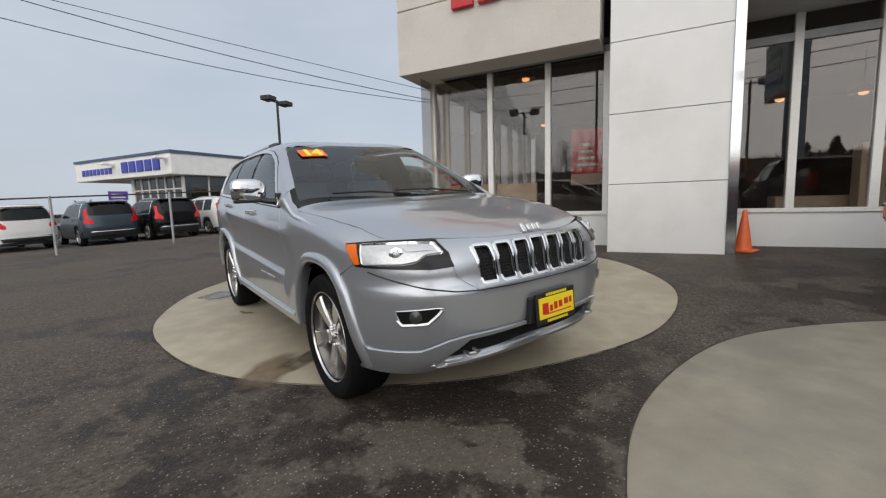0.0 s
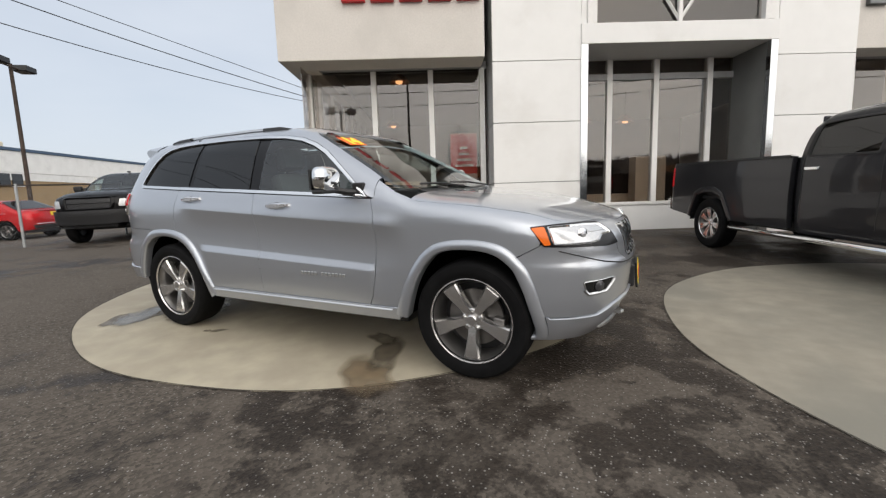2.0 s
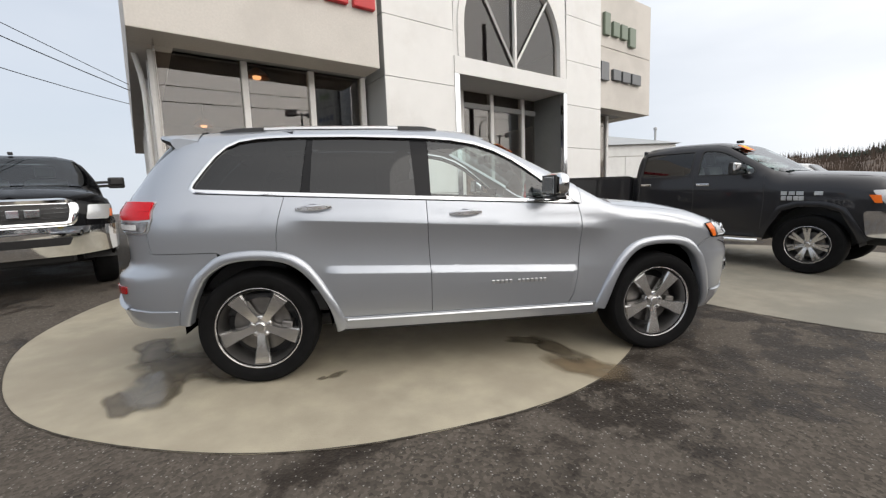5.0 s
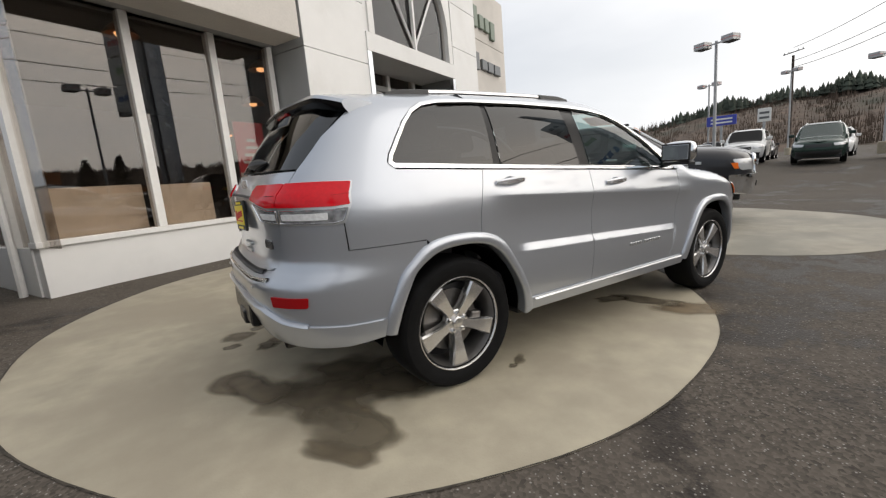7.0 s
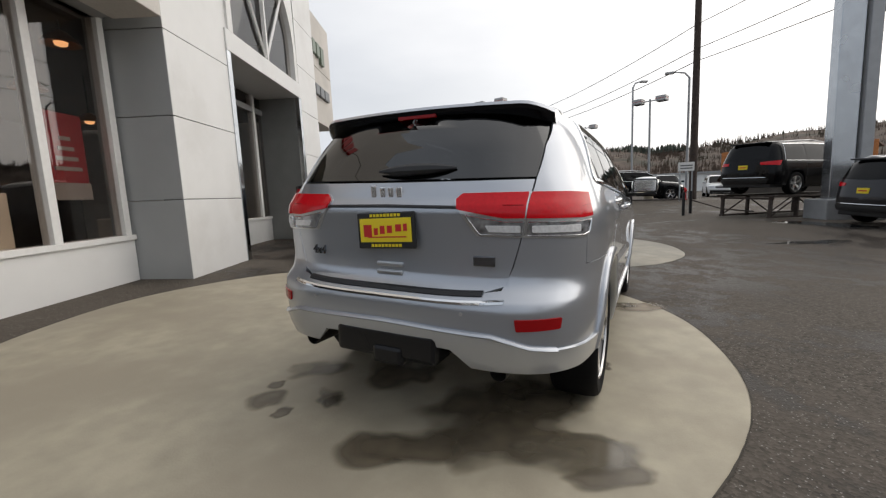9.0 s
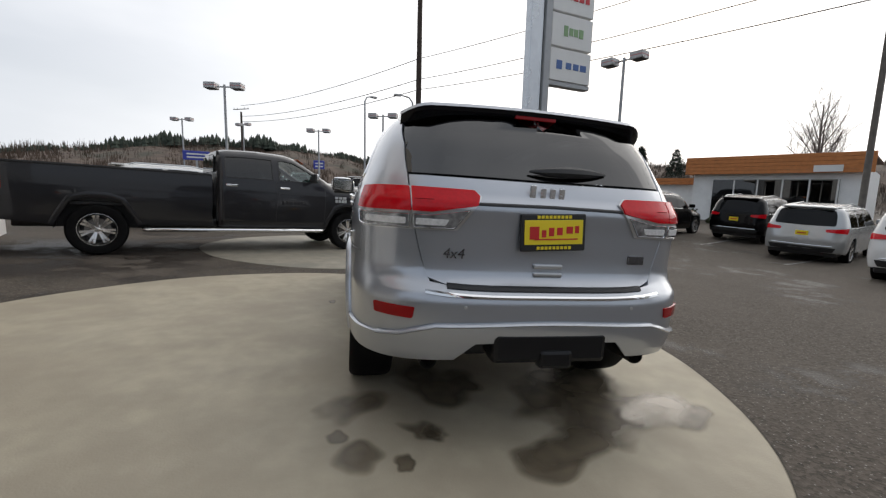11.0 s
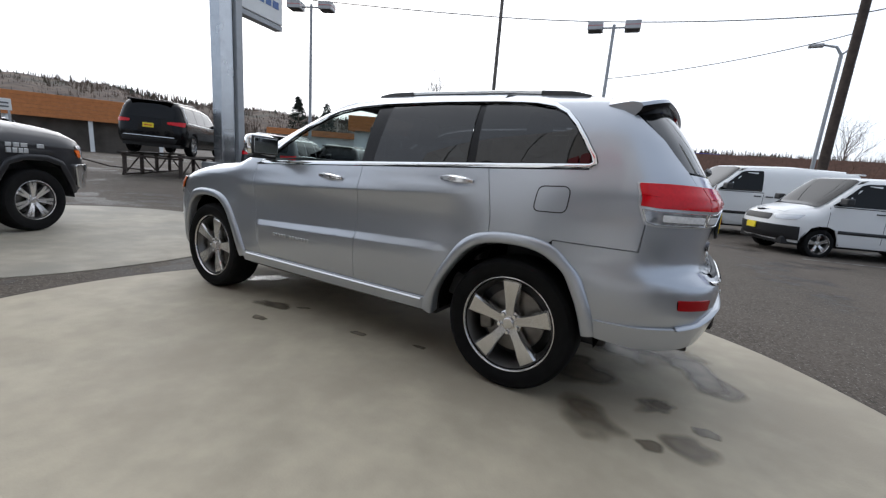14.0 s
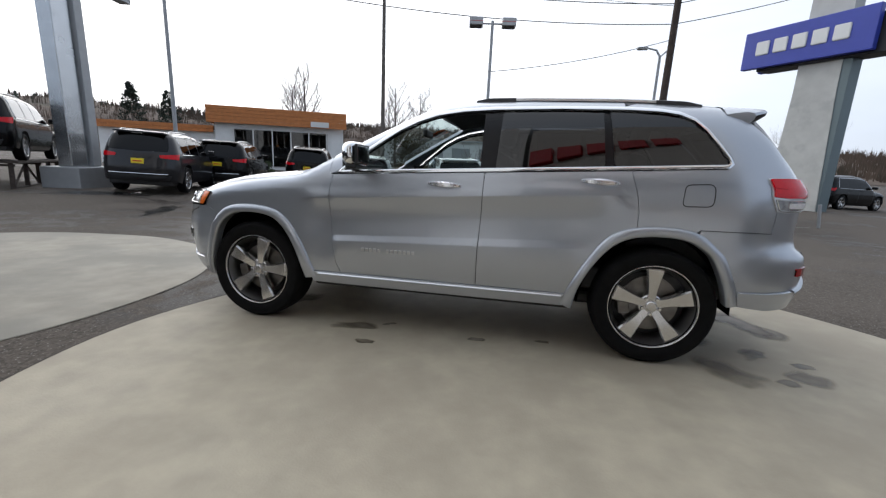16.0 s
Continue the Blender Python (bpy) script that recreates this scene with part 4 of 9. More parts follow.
def arch(cx, half, zt, zb):
    """Outline of a wheel opening from its front foot over the top to its rear foot."""
    return [(cx + half * 1.02, zb), (cx + half * 0.90, zt * 0.66), (cx + half * 0.62, zt * 0.93), (cx + half * 0.26, zt), (cx - half * 0.26, zt),
            (cx - half * 0.62, zt * 0.93), (cx - half * 0.90, zt * 0.66), (cx - half * 1.02, zb)]
# ---- the silver sport utility vehicle ----
CAR = Matrix(((1, 0, 0.015, 0), (0, 1, -0.035, 0), (-0.015, 0.035, 1, 0.004), (0, 0, 0, 1)))
SILVER = mat("silver_metallic_paint", (0.43, 0.453, 0.492), 0.29, 0.68, vary=0.03, scale=900, coat=1.0)
CAR_GLASS = glass("clear_car_glass", (0.60, 0.70, 0.68), 1.95)
REAR_GLASS = glass("dark_rear_glass", (0.012, 0.013, 0.014), 2.05)
PRIVACY = glass("privacy_glass", (0.030, 0.033, 0.036), 1.72)
RED_LENS = mat("red_lens", (0.60, 0.005, 0.012), 0.12, vary=0.08, scale=60, coat=0.25, spec=0.22)
DARKRED = mat("dark_red_lens", (0.30, 0.006, 0.008), 0.15, coat=0.1, spec=0.2)
GREYLENS = mat("grey_clear_lens", (0.34, 0.345, 0.36), 0.20, 0.6, vary=0.6, scale=34, coat=0.8)
WHITELENS = mat("white_lens", (0.80, 0.80, 0.80), 0.3, 0.2, vary=0.15, scale=70)
PILLAR = mat("pillar_black", (0.007, 0.007, 0.008), 0.22, spec=0.22)
LAMPBLACK = mat("lamp_black", (0.010, 0.010, 0.011), 0.25, spec=0.3)
LINER = mat("arch_felt", (0.003, 0.003, 0.003), 0.95, spec=0.0)
# dark uneven steel of the recessed tailpipes
PIPE = mat("dark_pipe_steel", (0.06, 0.055, 0.05), 0.5, 0.8, vary=0.3, scale=20)
DARKCHROME = mat("dark_chrome", (0.16, 0.16, 0.17), 0.2, 0.9)
CLEAR_LENS = mat("clear_lens", (0.56, 0.57, 0.58), 0.18, 0.45, vary=0.10, scale=60, coat=0.5)
AMBER = mat("amber_lens", (0.80, 0.15, 0.008), 0.3, coat=0.3, spec=0.3)
YELLOW = mat("yellow_plate", (0.85, 0.66, 0.02), 0.45)
PLATE_RED = mat("plate_red", (0.55, 0.02, 0.02), 0.5)
SEAT = mat("grey_leather", (0.10, 0.10, 0.10), 0.5, vary=0.1, scale=25, bump=0.1)
CABIN = mat("dark_cabin_plastic", (0.03, 0.03, 0.032), 0.6, vary=0.1, scale=20)


def crease_line(x):
    return 1.030 - 0.056 * x


def ledge_line(x):
    return 0.700 - 0.040 * x


def crease(x, z):
    """A sharp shoulder line with a hollow below it, and a ledge low on the doors."""
    m = ease(-1.28, -1.0, x) * (1 - ease(0.85, 1.08, x))
    if m <= 0 or z > 1.16 or z < 0.4:
        return 0.0
    d = ease(-1.06, -0.90, x) * (1 - ease(0.74, 0.82, x))
    zc, zl = crease_line(x), ledge_line(x)
    if z >= zc:
        return m * 0.010 * (1 - ease(zc, zc + 0.09, z))
    t = (zc - z) / (zc - zl)
    if t < 0.5:
        return m * (0.010 - 0.025 * (1 - (1 - 2 * t) ** 2))
    if t < 0.86:
        return m * (-0.015 + 0.005 * ((t - 0.5) / 0.36) ** 2)
    if t < 1:
        return m * (-0.010 + 0.017 * d * (t - 0.86) / 0.14)
    return m * (-0.010 * ease(0.42, zl, z) + 0.017 * d * ease(0.42, zl, z))


CREASES = ([crease_line, ledge_line, lambda x: ledge_line(x) + 0.046])


jeep_shell = Shell(
    top=[(-2.34, 1.34), (-2.11, 1.590), (-2.03, 1.672), (-1.9, 1.692), (-1.7, 1.708), (-1.2, 1.735), (-0.6, 1.744), (-0.2, 1.738), (0.0, 1.718), (0.14, 1.680), (0.4, 1.548), (0.7, 1.390), (0.96, 1.243),
         (1.06, 1.196), (1.15, 1.186), (1.5, 1.156), (1.8, 1.112), (2.1, 1.048), (2.25, 1.000), (2.36, 0.940)],
    width=[(0.15, 0.84), (0.3, 0.905), (0.42, 0.932), (0.55, 0.945), (0.65, 0.948), (0.80, 0.947), (0.95, 0.950), (1.04, 0.952), (1.12, 0.944), (1.2, 0.922), (1.3, 0.886), (1.4, 0.850),
           (1.5, 0.812), (1.6, 0.772), (1.75, 0.712)],
    nose=[(0.2, 2.12), (0.30, 2.20), (0.38, 2.285), (0.46, 2.325), (0.55, 2.345), (0.66, 2.355), (0.74, 2.362), (0.757, 2.360), (0.772, 2.335), (0.88, 2.325), (0.95, 2.300), (1.0, 2.26), (1.05, 2.14), (1.10, 2.0), (1.2, 1.7), (1.75, 1.5)],
    tail=[(0.2, -2.22), (0.35, -2.34), (0.45, -2.405), (0.55, -2.44), (0.60, -2.452), (0.72, -2.458), (0.755, -2.45), (0.79, -2.40), (0.82, -2.368), (0.90, -2.362), (1.05, -2.374), (1.14, -2.390), (1.17, -2.386), (1.195, -2.362), (1.28, -2.318), (1.36, -2.265),
          (1.46, -2.205), (1.56, -2.135), (1.64, -2.075), (1.70, -2.00), (1.76, -1.86)],
    x0=1.42, x1=-1.35, nf=3.25, nr=4.2,
    zk=[(-2.5, 1.12), (0.45, 1.12), (0.8, 1.08), (1.15, 1.00), (1.8, 0.90), (2.1, 0.80), (2.5, 0.78)], pw=[(-2.5, 7.5), (0.45, 7.0), (0.85, 6.2), (1.15, 4.8), (1.8, 3.8), (2.2, 3.0), (2.5, 2.9)], detail=crease)


def belt(x):
    return 1.200 - 0.046 * (x - 0.04)


def build_jeep():
    S = jeep_shell
    car = thing("suv", "silver metallic sport utility vehicle with chrome trim, parked", "car", CAR)
    cut_h = 0.045
    dlo = [(0.745, belt(0.745)), (0.63, 1.262), (0.52, 1.350), (0.42, 1.425), (0.32, 1.495), (0.20, 1.558), (0.06, 1.607), (-0.12, 1.637), (-0.35, 1.653), (-0.8, 1.662), (-1.2, 1.658), (-1.42, 1.645),
           (-1.53, 1.624), (-1.62, 1.582), (-1.70, 1.515), (-1.77, 1.43), (-1.83, 1.345), (-1.845, 1.305), (-1.82, belt(-1.82))]
    dlo = [(x if x > -1.35 else S.at_x(x + 0.03 * ease(-1.5, -1.8, x), z), z) for x, z in dlo]
    dlo = dlo + [(x, belt(x)) for x in (-1.4, -0.9, -0.4, 0.1, 0.5)]
    rear_in = [(-0.955, 0.33), (-0.985, 0.50), (-1.09, 0.68), (-1.20, 0.80), (-1.34, 0.848), (-1.57, 0.848), (-1.70, 0.79), (-1.80, 0.64), (-1.865, 0.44)]
    rear_out = [(-0.875, 0.36), (-0.925, 0.50), (-1.035, 0.705), (-1.15, 0.855), (-1.32, 0.912), (-1.60, 0.912), (-1.745, 0.845), (-1.865, 0.665), (-1.935, 0.45)]
    front_in = [(1.855, 0.33), (1.835, 0.47), (1.79, 0.63), (1.71, 0.775), (1.59, 0.842), (1.35, 0.845), (1.22, 0.795), (1.10, 0.63), (1.02, 0.37)]
    front_out = [(1.925, 0.335), (1.905, 0.48), (1.86, 0.655), (1.765, 0.825), (1.62, 0.905), (1.33, 0.905), (1.17, 0.845), (1.035, 0.655), (0.925, 0.385)]
    # round the corner, sideways places become places along the skin
    onskin = lambda pts: [(S.at_x(x, z), z) for x, z in pts]
    rear_in, rear_out, front_in, front_out = map(onskin, (rear_in, rear_out, front_in, front_out))
    between = lambda a, b: [(0.45 * p[0] + 0.55 * q[0], 0.45 * p[1] + 0.55 * q[1]) for p, q in zip(a, b)]
    rear_mid, front_mid = between(rear_in, rear_out), between(front_in, front_out)
    fd_front = [(0.772, belt(0.772) - 0.012), (0.795, 1.06), (0.800, 0.95), (0.795, 0.83), (0.782, 0.64), (0.755, 0.50), (0.718, 0.425)]
    b_line = [(-0.322, belt(-0.322) - 0.012), (-0.314, 0.95), (-0.300, 0.70), (-0.297, 0.43)]
    rd_rear = [(-1.245, belt(-1.245) - 0.012), (-1.285, 1.10), (-1.302, 1.0), (-1.302, 0.885)]
    g = 0.004
    edge_z = lambda x: S.zt(x) - 0.055 + (0.998 - S.zt(2.0) + 0.055) * ease(1.75, 2.0, x)
    hood_y = lambda x: S.half(x, edge_z(x))
    for sgn in (1, -1):
        ch = lambda s, z, k=sgn: S.side(s, z, k)
        # front door
        low = [(x, 0.43) for x in (0.6, 0.2, -0.1)]
        door = fd_front + low + [(x + g * 0.6, z) for x, z in b_line[::-1]] + [(x, belt(x) - 0.012) for x in (-0.1, 0.3, 0.6)]
        ob = skin("front_door", cut(ch, door, cut_h, rows=CREASES), SILVER, car)
        handle(ob, ch, -0.055, 1.115, sgn)
        # rear door, its rear edge following the wheel arch
        low = [(x, 0.43) for x in (-0.5, -0.7, -0.92)]
        arc = rear_mid[1:4] + [(-1.25, 0.868)]
        door = [(x - g * 0.6, z) for x, z in b_line] + low + arc + [(x + g * 0.5, z) for x, z in rd_rear[::-1]] + [(x, belt(x) - 0.012) for x in (-1.0, -0.7)]
        ob = skin("rear_door", cut(ch, door, cut_h, rows=CREASES), SILVER, car)
        handle(ob, ch, -1.060, 1.172, sgn)
        # front fender up to the bonnet edge
        xs = [0.80, 0.95, 1.1, 1.25, 1.4, 1.55, 1.7, 1.82, 1.9, 1.96, 1.995]
        upper = [(S.at_x(x, edge_z(x)), edge_z(x)) for x in xs]
        lamp_top = [(S.at_x(1.985, 0.985), 0.982), (S.at_x(1.845, 0.96), 0.965), (S.at_x(1.89, 0.90), 0.90), (S.at_x(1.885, 0.88), 0.880), (S.at_x(1.80, 0.835), 0.833)]
        fender = [(0.802, 1.162), (0.803, edge_z(0.803))] + upper[1:] + lamp_top + front_mid[3:-1] + [(0.95, 0.43), (0.728, 0.43)] + [(x + g * 1.2, z) for x, z in fd_front[::-1][1:]]
        skin("front_fender", cut(ch, fender, cut_h, rows=CREASES[:1]), SILVER, car)
        # quarter panel with the rear pillar
        hatch = [(0.672, 1.635), (0.690, 1.58), (0.695, 1.45), (0.688, 1.30), (0.670, 1.15), (0.655, 1.03), (0.62, 0.905)]
        hs = [(S.at_y(y, z, -1), z) for y, z in hatch]
        frame_top = [(S.at_x(x, S.zt(x) - 0.030), S.zt(x) - 0.030) for x in (-1.79, -1.7, -1.5, -1.3)]
        q = [(x - g * 0.5, z) for x, z in rd_rear] + [(-1.34, 0.878), (-1.60, 0.878), (-1.655, 0.880), (S.at_x(-1.665, 0.905), 0.907)] + [(S.at_x(-1.9, 0.9), 0.907), (S.at_x(-2.066, 0.905), 0.905), (S.at_x(-2.074, 1.0), 1.0), (S.at_x(-2.078, 1.04), 1.046), (S.at_y(0.662, 1.046, -1), 1.046)] + hs[::-1][2:]
        q += frame_top + [(x, z + 0.010) for x, z in dlo[10:14]] + [(x - 0.010, z + 0.006) for x, z in dlo[14:18]] + [(-1.82, belt(-1.82) - 0.012), (-1.5, belt(-1.5) - 0.012)]
        skin("quarter_panel", cut(ch, q, cut_h), SILVER, car)
        # roof rail and windscreen pillar between the side glass and the roof
        low_line = [(0.799, belt(0.799) - 0.004)] + [(x, z + 0.010) for x, z in dlo[:11]]
        pillar(S, car, low_line, sgn)
        # window surround, black pillars and panes
        part("window_trim", ribbon(ch, inset(dlo, 0.006), 0.022, 0.008, 0.01), CHROME, car, "chrome window surround", smooth=40)
        skin("pillar_trim", cut(ch, inset(dlo, 0.012), 0.06, 0.006, -0.016, holes=[fillet(window(a, b, dlo), 0.02) for a, b in PANES]), PILLAR, car, "black pillar cover")
        for (a, b), nm, gm in zip(PANES, ("front_window", "rear_window", "quarter_window"), (CAR_GLASS, PRIVACY, PRIVACY)):
            if nm == "front_window" and sgn > 0:
                continue  # the driver's window is wound down
            pane = skin(nm, cut(ch, fillet(window(a, b, dlo, -0.004), 0.02), 0.06, 0.0, -0.010), gm, car)
            pane.visible_shadow = False
        # flares
        for o, i in ((rear_out, rear_in), (front_out, front_in)):
            flare(car, ch, o, i)
        arch_liner(car, -1.4575, sgn)
        arch_liner(car, 1.4575, sgn)
        # sill
        sill = [(0.97, 0.40), (0.95, 0.426), (0.0, 0.426), (-0.93, 0.426), (-0.92, 0.36), (-0.89, 0.345), (0.0, 0.342), (0.95, 0.345)]
        skin("sill", cut(ch, sill, 0.05, 0.05, 0.012), SILVER, car, "silver sill cladding")
        part("sill_trim", ribbon(ch, [(0.91, 0.412), (0.4, 0.412), (-0.2, 0.412), (-0.88, 0.412)], 0.016, 0.022, 0.0, closed=False), SATIN, car, "bright strip along the sill")
        mirror(car, sgn)
        # roof bars: a flat-topped bright rail that springs from two long black feet
        yb = 0.60
        rise = lambda x: 0.014 * min(1.0, (max(0.0, (x + 1.66) * (-0.22 - x)) / 0.10) ** 0.7)
        bm = bmesh.new()
        xs = [-0.30 - 0.05 * i for i in range(26)]
        rows = []
        for x in xs:
            z = S.top(x, yb).z
            rows.append([bm.verts.new((x, sgn * (yb + dy), z + dz)) for dy, dz in ((-0.017, rise(x) - 0.012), (-0.014, rise(x) + 0.003), (0.0, rise(x) + 0.008), (0.015, rise(x) + 0.001), (0.018, rise(x) - 0.014))])
        for a, b in zip(rows, rows[1:]):
            for j in range(5):
                bm.faces.new((a[j], b[j], b[(j + 1) % 5], a[(j + 1) % 5]))
        bmesh.ops.recalc_face_normals(bm, faces=bm.faces)
        bar = part("roof_rail", bm, SATIN, car, "satin silver roof rail", smooth=50)
        for x0, x1 in ((-0.20, -0.48), (-1.40, -1.68)):
            bm = bmesh.new()
            rows = []
            for i in range(9):
                x = x0 + (x1 - x0) * i / 8
                z, h = S.top(x, yb).z, 0.005 + 1.15 * rise(x)
                rows.append([bm.verts.new((x, sgn * yb + dy, z + dz)) for dy, dz in ((-0.030, -0.012), (-0.022, h * 0.8), (-0.010, h), (0.010, h), (0.022, h * 0.8), (0.030, -0.014))])
            for a, b in zip(rows, rows[1:]):
                for j in range(5):
                    bm.faces.new((a[j], b[j], b[j + 1], a[j + 1]))
            bmesh.ops.recalc_face_normals(bm, faces=bm.faces)
            part("rail_foot", bm, BLACK, bar, "black rail foot", smooth=50)
        # tail lamp: a dark housing with red and clear lenses, half of it on the tailgate
        X, Y = (lambda x, z: (S.at_x(x, z), z)), (lambda y, z: (S.at_y(y, z, -1), z))
        for outer in (True, False):
            if outer:
                base = [X(-2.012, 1.232), X(-2.15, 1.234), Y(0.6735, 1.232), Y(0.660, 1.036), X(-2.12, 1.030), X(-2.072, 1.038), X(-2.035, 1.128)]
                red = [X(-2.022, 1.226), X(-2.15, 1.229), Y(0.676, 1.227), Y(0.668, 1.122), X(-2.12, 1.118), X(-2.045, 1.124)]
                clear = [X(-2.052, 1.112), X(-2.12, 1.106), Y(0.676, 1.110), Y(0.668, 1.042), X(-2.12, 1.038), X(-2.078, 1.048)]
                bulb = [Y(0.86, 1.090), Y(0.69, 1.090), Y(0.69, 1.060), Y(0.86, 1.058)]
            else:
                base = [Y(0.671, 1.232), Y(0.385, 1.228), Y(0.352, 1.198), Y(0.362, 1.175), Y(0.460, 1.040), Y(0.658, 1.036)]
                red = [Y(0.667, 1.227), Y(0.388, 1.222), Y(0.362, 1.195), Y(0.374, 1.155), Y(0.46, 1.142), Y(0.58, 1.122), Y(0.662, 1.122)]
                clear = [Y(0.662, 1.110), Y(0.58, 1.110), Y(0.46, 1.130), Y(0.405, 1.138), Y(0.472, 1.046), Y(0.656, 1.042)]
                bulb = [Y(0.646, 1.090), Y(0.50, 1.090), Y(0.515, 1.062), Y(0.646, 1.060)]
            ob = skin("tail_lamp", cut(ch, fillet(base, 0.005), 0.03, 0.02, 0.007), SATIN, car, "red tail lamp over a clear reversing lens")
            skin("red_lens", cut(ch, fillet(red, 0.006), 0.03, 0.012, 0.016), RED_LENS, ob, "red lens")
            part("lens_line", ribbon(ch, [(p, z + 0.048) for p, z in (red[-1], red[-2])], 0.004, 0.018, 0.0, closed=False), DARKRED, ob)
            skin("reversing_lamp", cut(ch, fillet(clear, 0.010), 0.03, 0.012, 0.011), GREYLENS, ob, "clear lower lamp lens")
            skin("reversing_lens", cut(ch, fillet(bulb, 0.006), 0.03, 0.006, 0.015), WHITELENS, ob, "bright ribbed lens")
            part("lamp_rim", ribbon(ch, inset(fillet(clear, 0.010), 0.004), 0.008, 0.014, 0.0), CHROME, ob, smooth=40)
        # rear reflector
        lamp = [(S.at_y(0.645, 0.68, -1), 0.688), (S.at_y(0.82, 0.68, -1), 0.690), (S.at_y(0.815, 0.64, -1), 0.640), (S.at_y(0.652, 0.64, -1), 0.636)]
        skin("reflector", cut(ch, fillet(lamp, 0.008), 0.03, 0.02, 0.008), DARKRED, car, "dark red rear reflector")
        headlamp(S, car, ch, sgn)
    # bonnet, windscreen, roof
    tp = lambda x, y: S.top(x, y)
    xs = [1.06, 1.2, 1.35, 1.5, 1.65, 1.75, 1.82, 1.88, 1.94, 1.985]
    lip = lambda y: 0.978 + 0.018 * ease(0.30, 0.62, y)
    edge = [(x, hood_y(x) - 0.004) for x in xs] + [(S.side(S.at_y(y, lip(y), 1), lip(y)).x, y) for y in (0.80, 0.75, 0.70, 0.64, 0.58, 0.50, 0.40, 0.30, 0.2, 0.1, 0.0)]
    bonnet = edge + [(x, -y) for x, y in edge[::-1][1:]] + [(1.10, -0.4), (1.13, 0.0), (1.10, 0.4)]
    skin("bonnet", cut(tp, bonnet, 0.04, up=True), SILVER, car, "long silver bonnet with a raised centre")
    ws_edge = lambda x: S.half(x, S.zt(x) - 0.040) - 0.012
    xs = [0.155, 0.3, 0.45, 0.6, 0.75, 0.88, 0.96]
    e = [(x, ws_edge(x)) for x in xs]
    ws = e + [(1.02, 0.5), (1.05, 0.25), (1.055, 0.0), (1.05, -0.25), (1.02, -0.5)] + [(x, -y) for x, y in e[::-1]] + [(0.175, -0.35), (0.185, 0.0), (0.175, 0.35)]
    w = skin("windscreen", cut(tp, ws, 0.06, 0.0, -0.006, up=True), CAR_GLASS, car, "raked windscreen")
    w.visible_shadow = False
    cowl = [(1.095, 0.62), (1.115, 0.4), (1.145, 0.0), (1.115, -0.4), (1.095, -0.62), (1.0, -0.66), (1.0, -0.5), (1.05, 0.0), (1.0, 0.5), (1.0, 0.66)]
    skin("cowl", cut(tp, cowl, 0.06, 0.02, -0.012, up=True), BLACK, car, "black plastic cowl")
    for y0, y1 in ((0.55, -0.10), (-0.02, -0.62)):
        bm = bmesh.new()
        tube(bm, [S.top(1.07, y0) + Vector((0, 0, 0.015)), S.top(1.00, (y0 + y1) / 2) + Vector((0, 0, 0.018)), S.top(0.985, y1) + Vector((0, 0, 0.015))], 0.008, 5)
        part("wiper", bm, BLACK, car, "black windscreen wiper")
    r_edge = lambda x: S.half(x, S.zt(x) - 0.026)
    xs = [0.15, 0.0, -0.3, -0.7, -1.1, -1.5, -1.8, -1.96, -2.0]
    e = [(x, r_edge(x)) for x in xs]
    skin("roof", cut(tp, e + [(-2.03, 0.4), (-2.04, 0.0), (-2.03, -0.4)] + [(x, -y) for x, y in e[::-1]] + [(0.168, -0.3), (0.175, 0.0), (0.168, 0.3)], 0.07, up=True), SILVER, car, "silver roof")
    both = lambda s, z: S.side(S.srear - s, z, 1) if s < 0 else S.side(S.srear + s, z, -1)
    at = lambda y, z: (S.at_y(abs(y), z, -1) - S.srear) * (-1 if y > 0 else 1)
    # tailgate, rear glass
    gate = [(at(0.680, 1.292), 1.290), (at(0.4, 1.28), 1.285), (0, 1.283), (at(-0.4, 1.28), 1.285), (at(-0.680, 1.292), 1.290), (at(-0.665, 1.15), 1.15), (at(-0.648, 1.03), 1.03), (at(-0.612, 0.9), 0.90),
            (at(-0.585, 0.82), 0.818), (at(-0.5, 0.80), 0.792), (0, 0.787), (at(0.5, 0.80), 0.792), (at(0.585, 0.82), 0.818), (at(0.612, 0.9), 0.90), (at(0.648, 1.03), 1.03), (at(0.665, 1.15), 1.15)]
    gate_ob = skin("tailgate", cut(both, gate, 0.045, 0.02, -0.002, rows=[lambda q: 1.165, lambda q: 1.19]), SILVER, car, "silver tailgate")
    # black strip drawn in for the shaded line of the crease
    part("tailgate_crease", ribbon(both, [(at(-0.66, 1.165), 1.163), (0, 1.170), (at(0.66, 1.165), 1.163)], 0.014, 0.004, 0.01, closed=False), BLACK, gate_ob, "dark line across the tailgate")
    rg = [(at(0.683, 1.305), 1.302), (0, 1.296), (at(-0.683, 1.305), 1.302), (at(-0.690, 1.45), 1.45), (at(-0.685, 1.57), 1.58), (at(-0.64, 1.62), 1.62), (0, 1.63), (at(0.64, 1.62), 1.62), (at(0.685, 1.57), 1.58), (at(0.690, 1.45), 1.45)]
    pane = skin("rear_screen", cut(both, rg, 0.06, 0.01, -0.004), REAR_GLASS, car, "dark rear screen")
    # bumper
    corner = lambda x, z: (S.at_x(x, z) - S.srear)
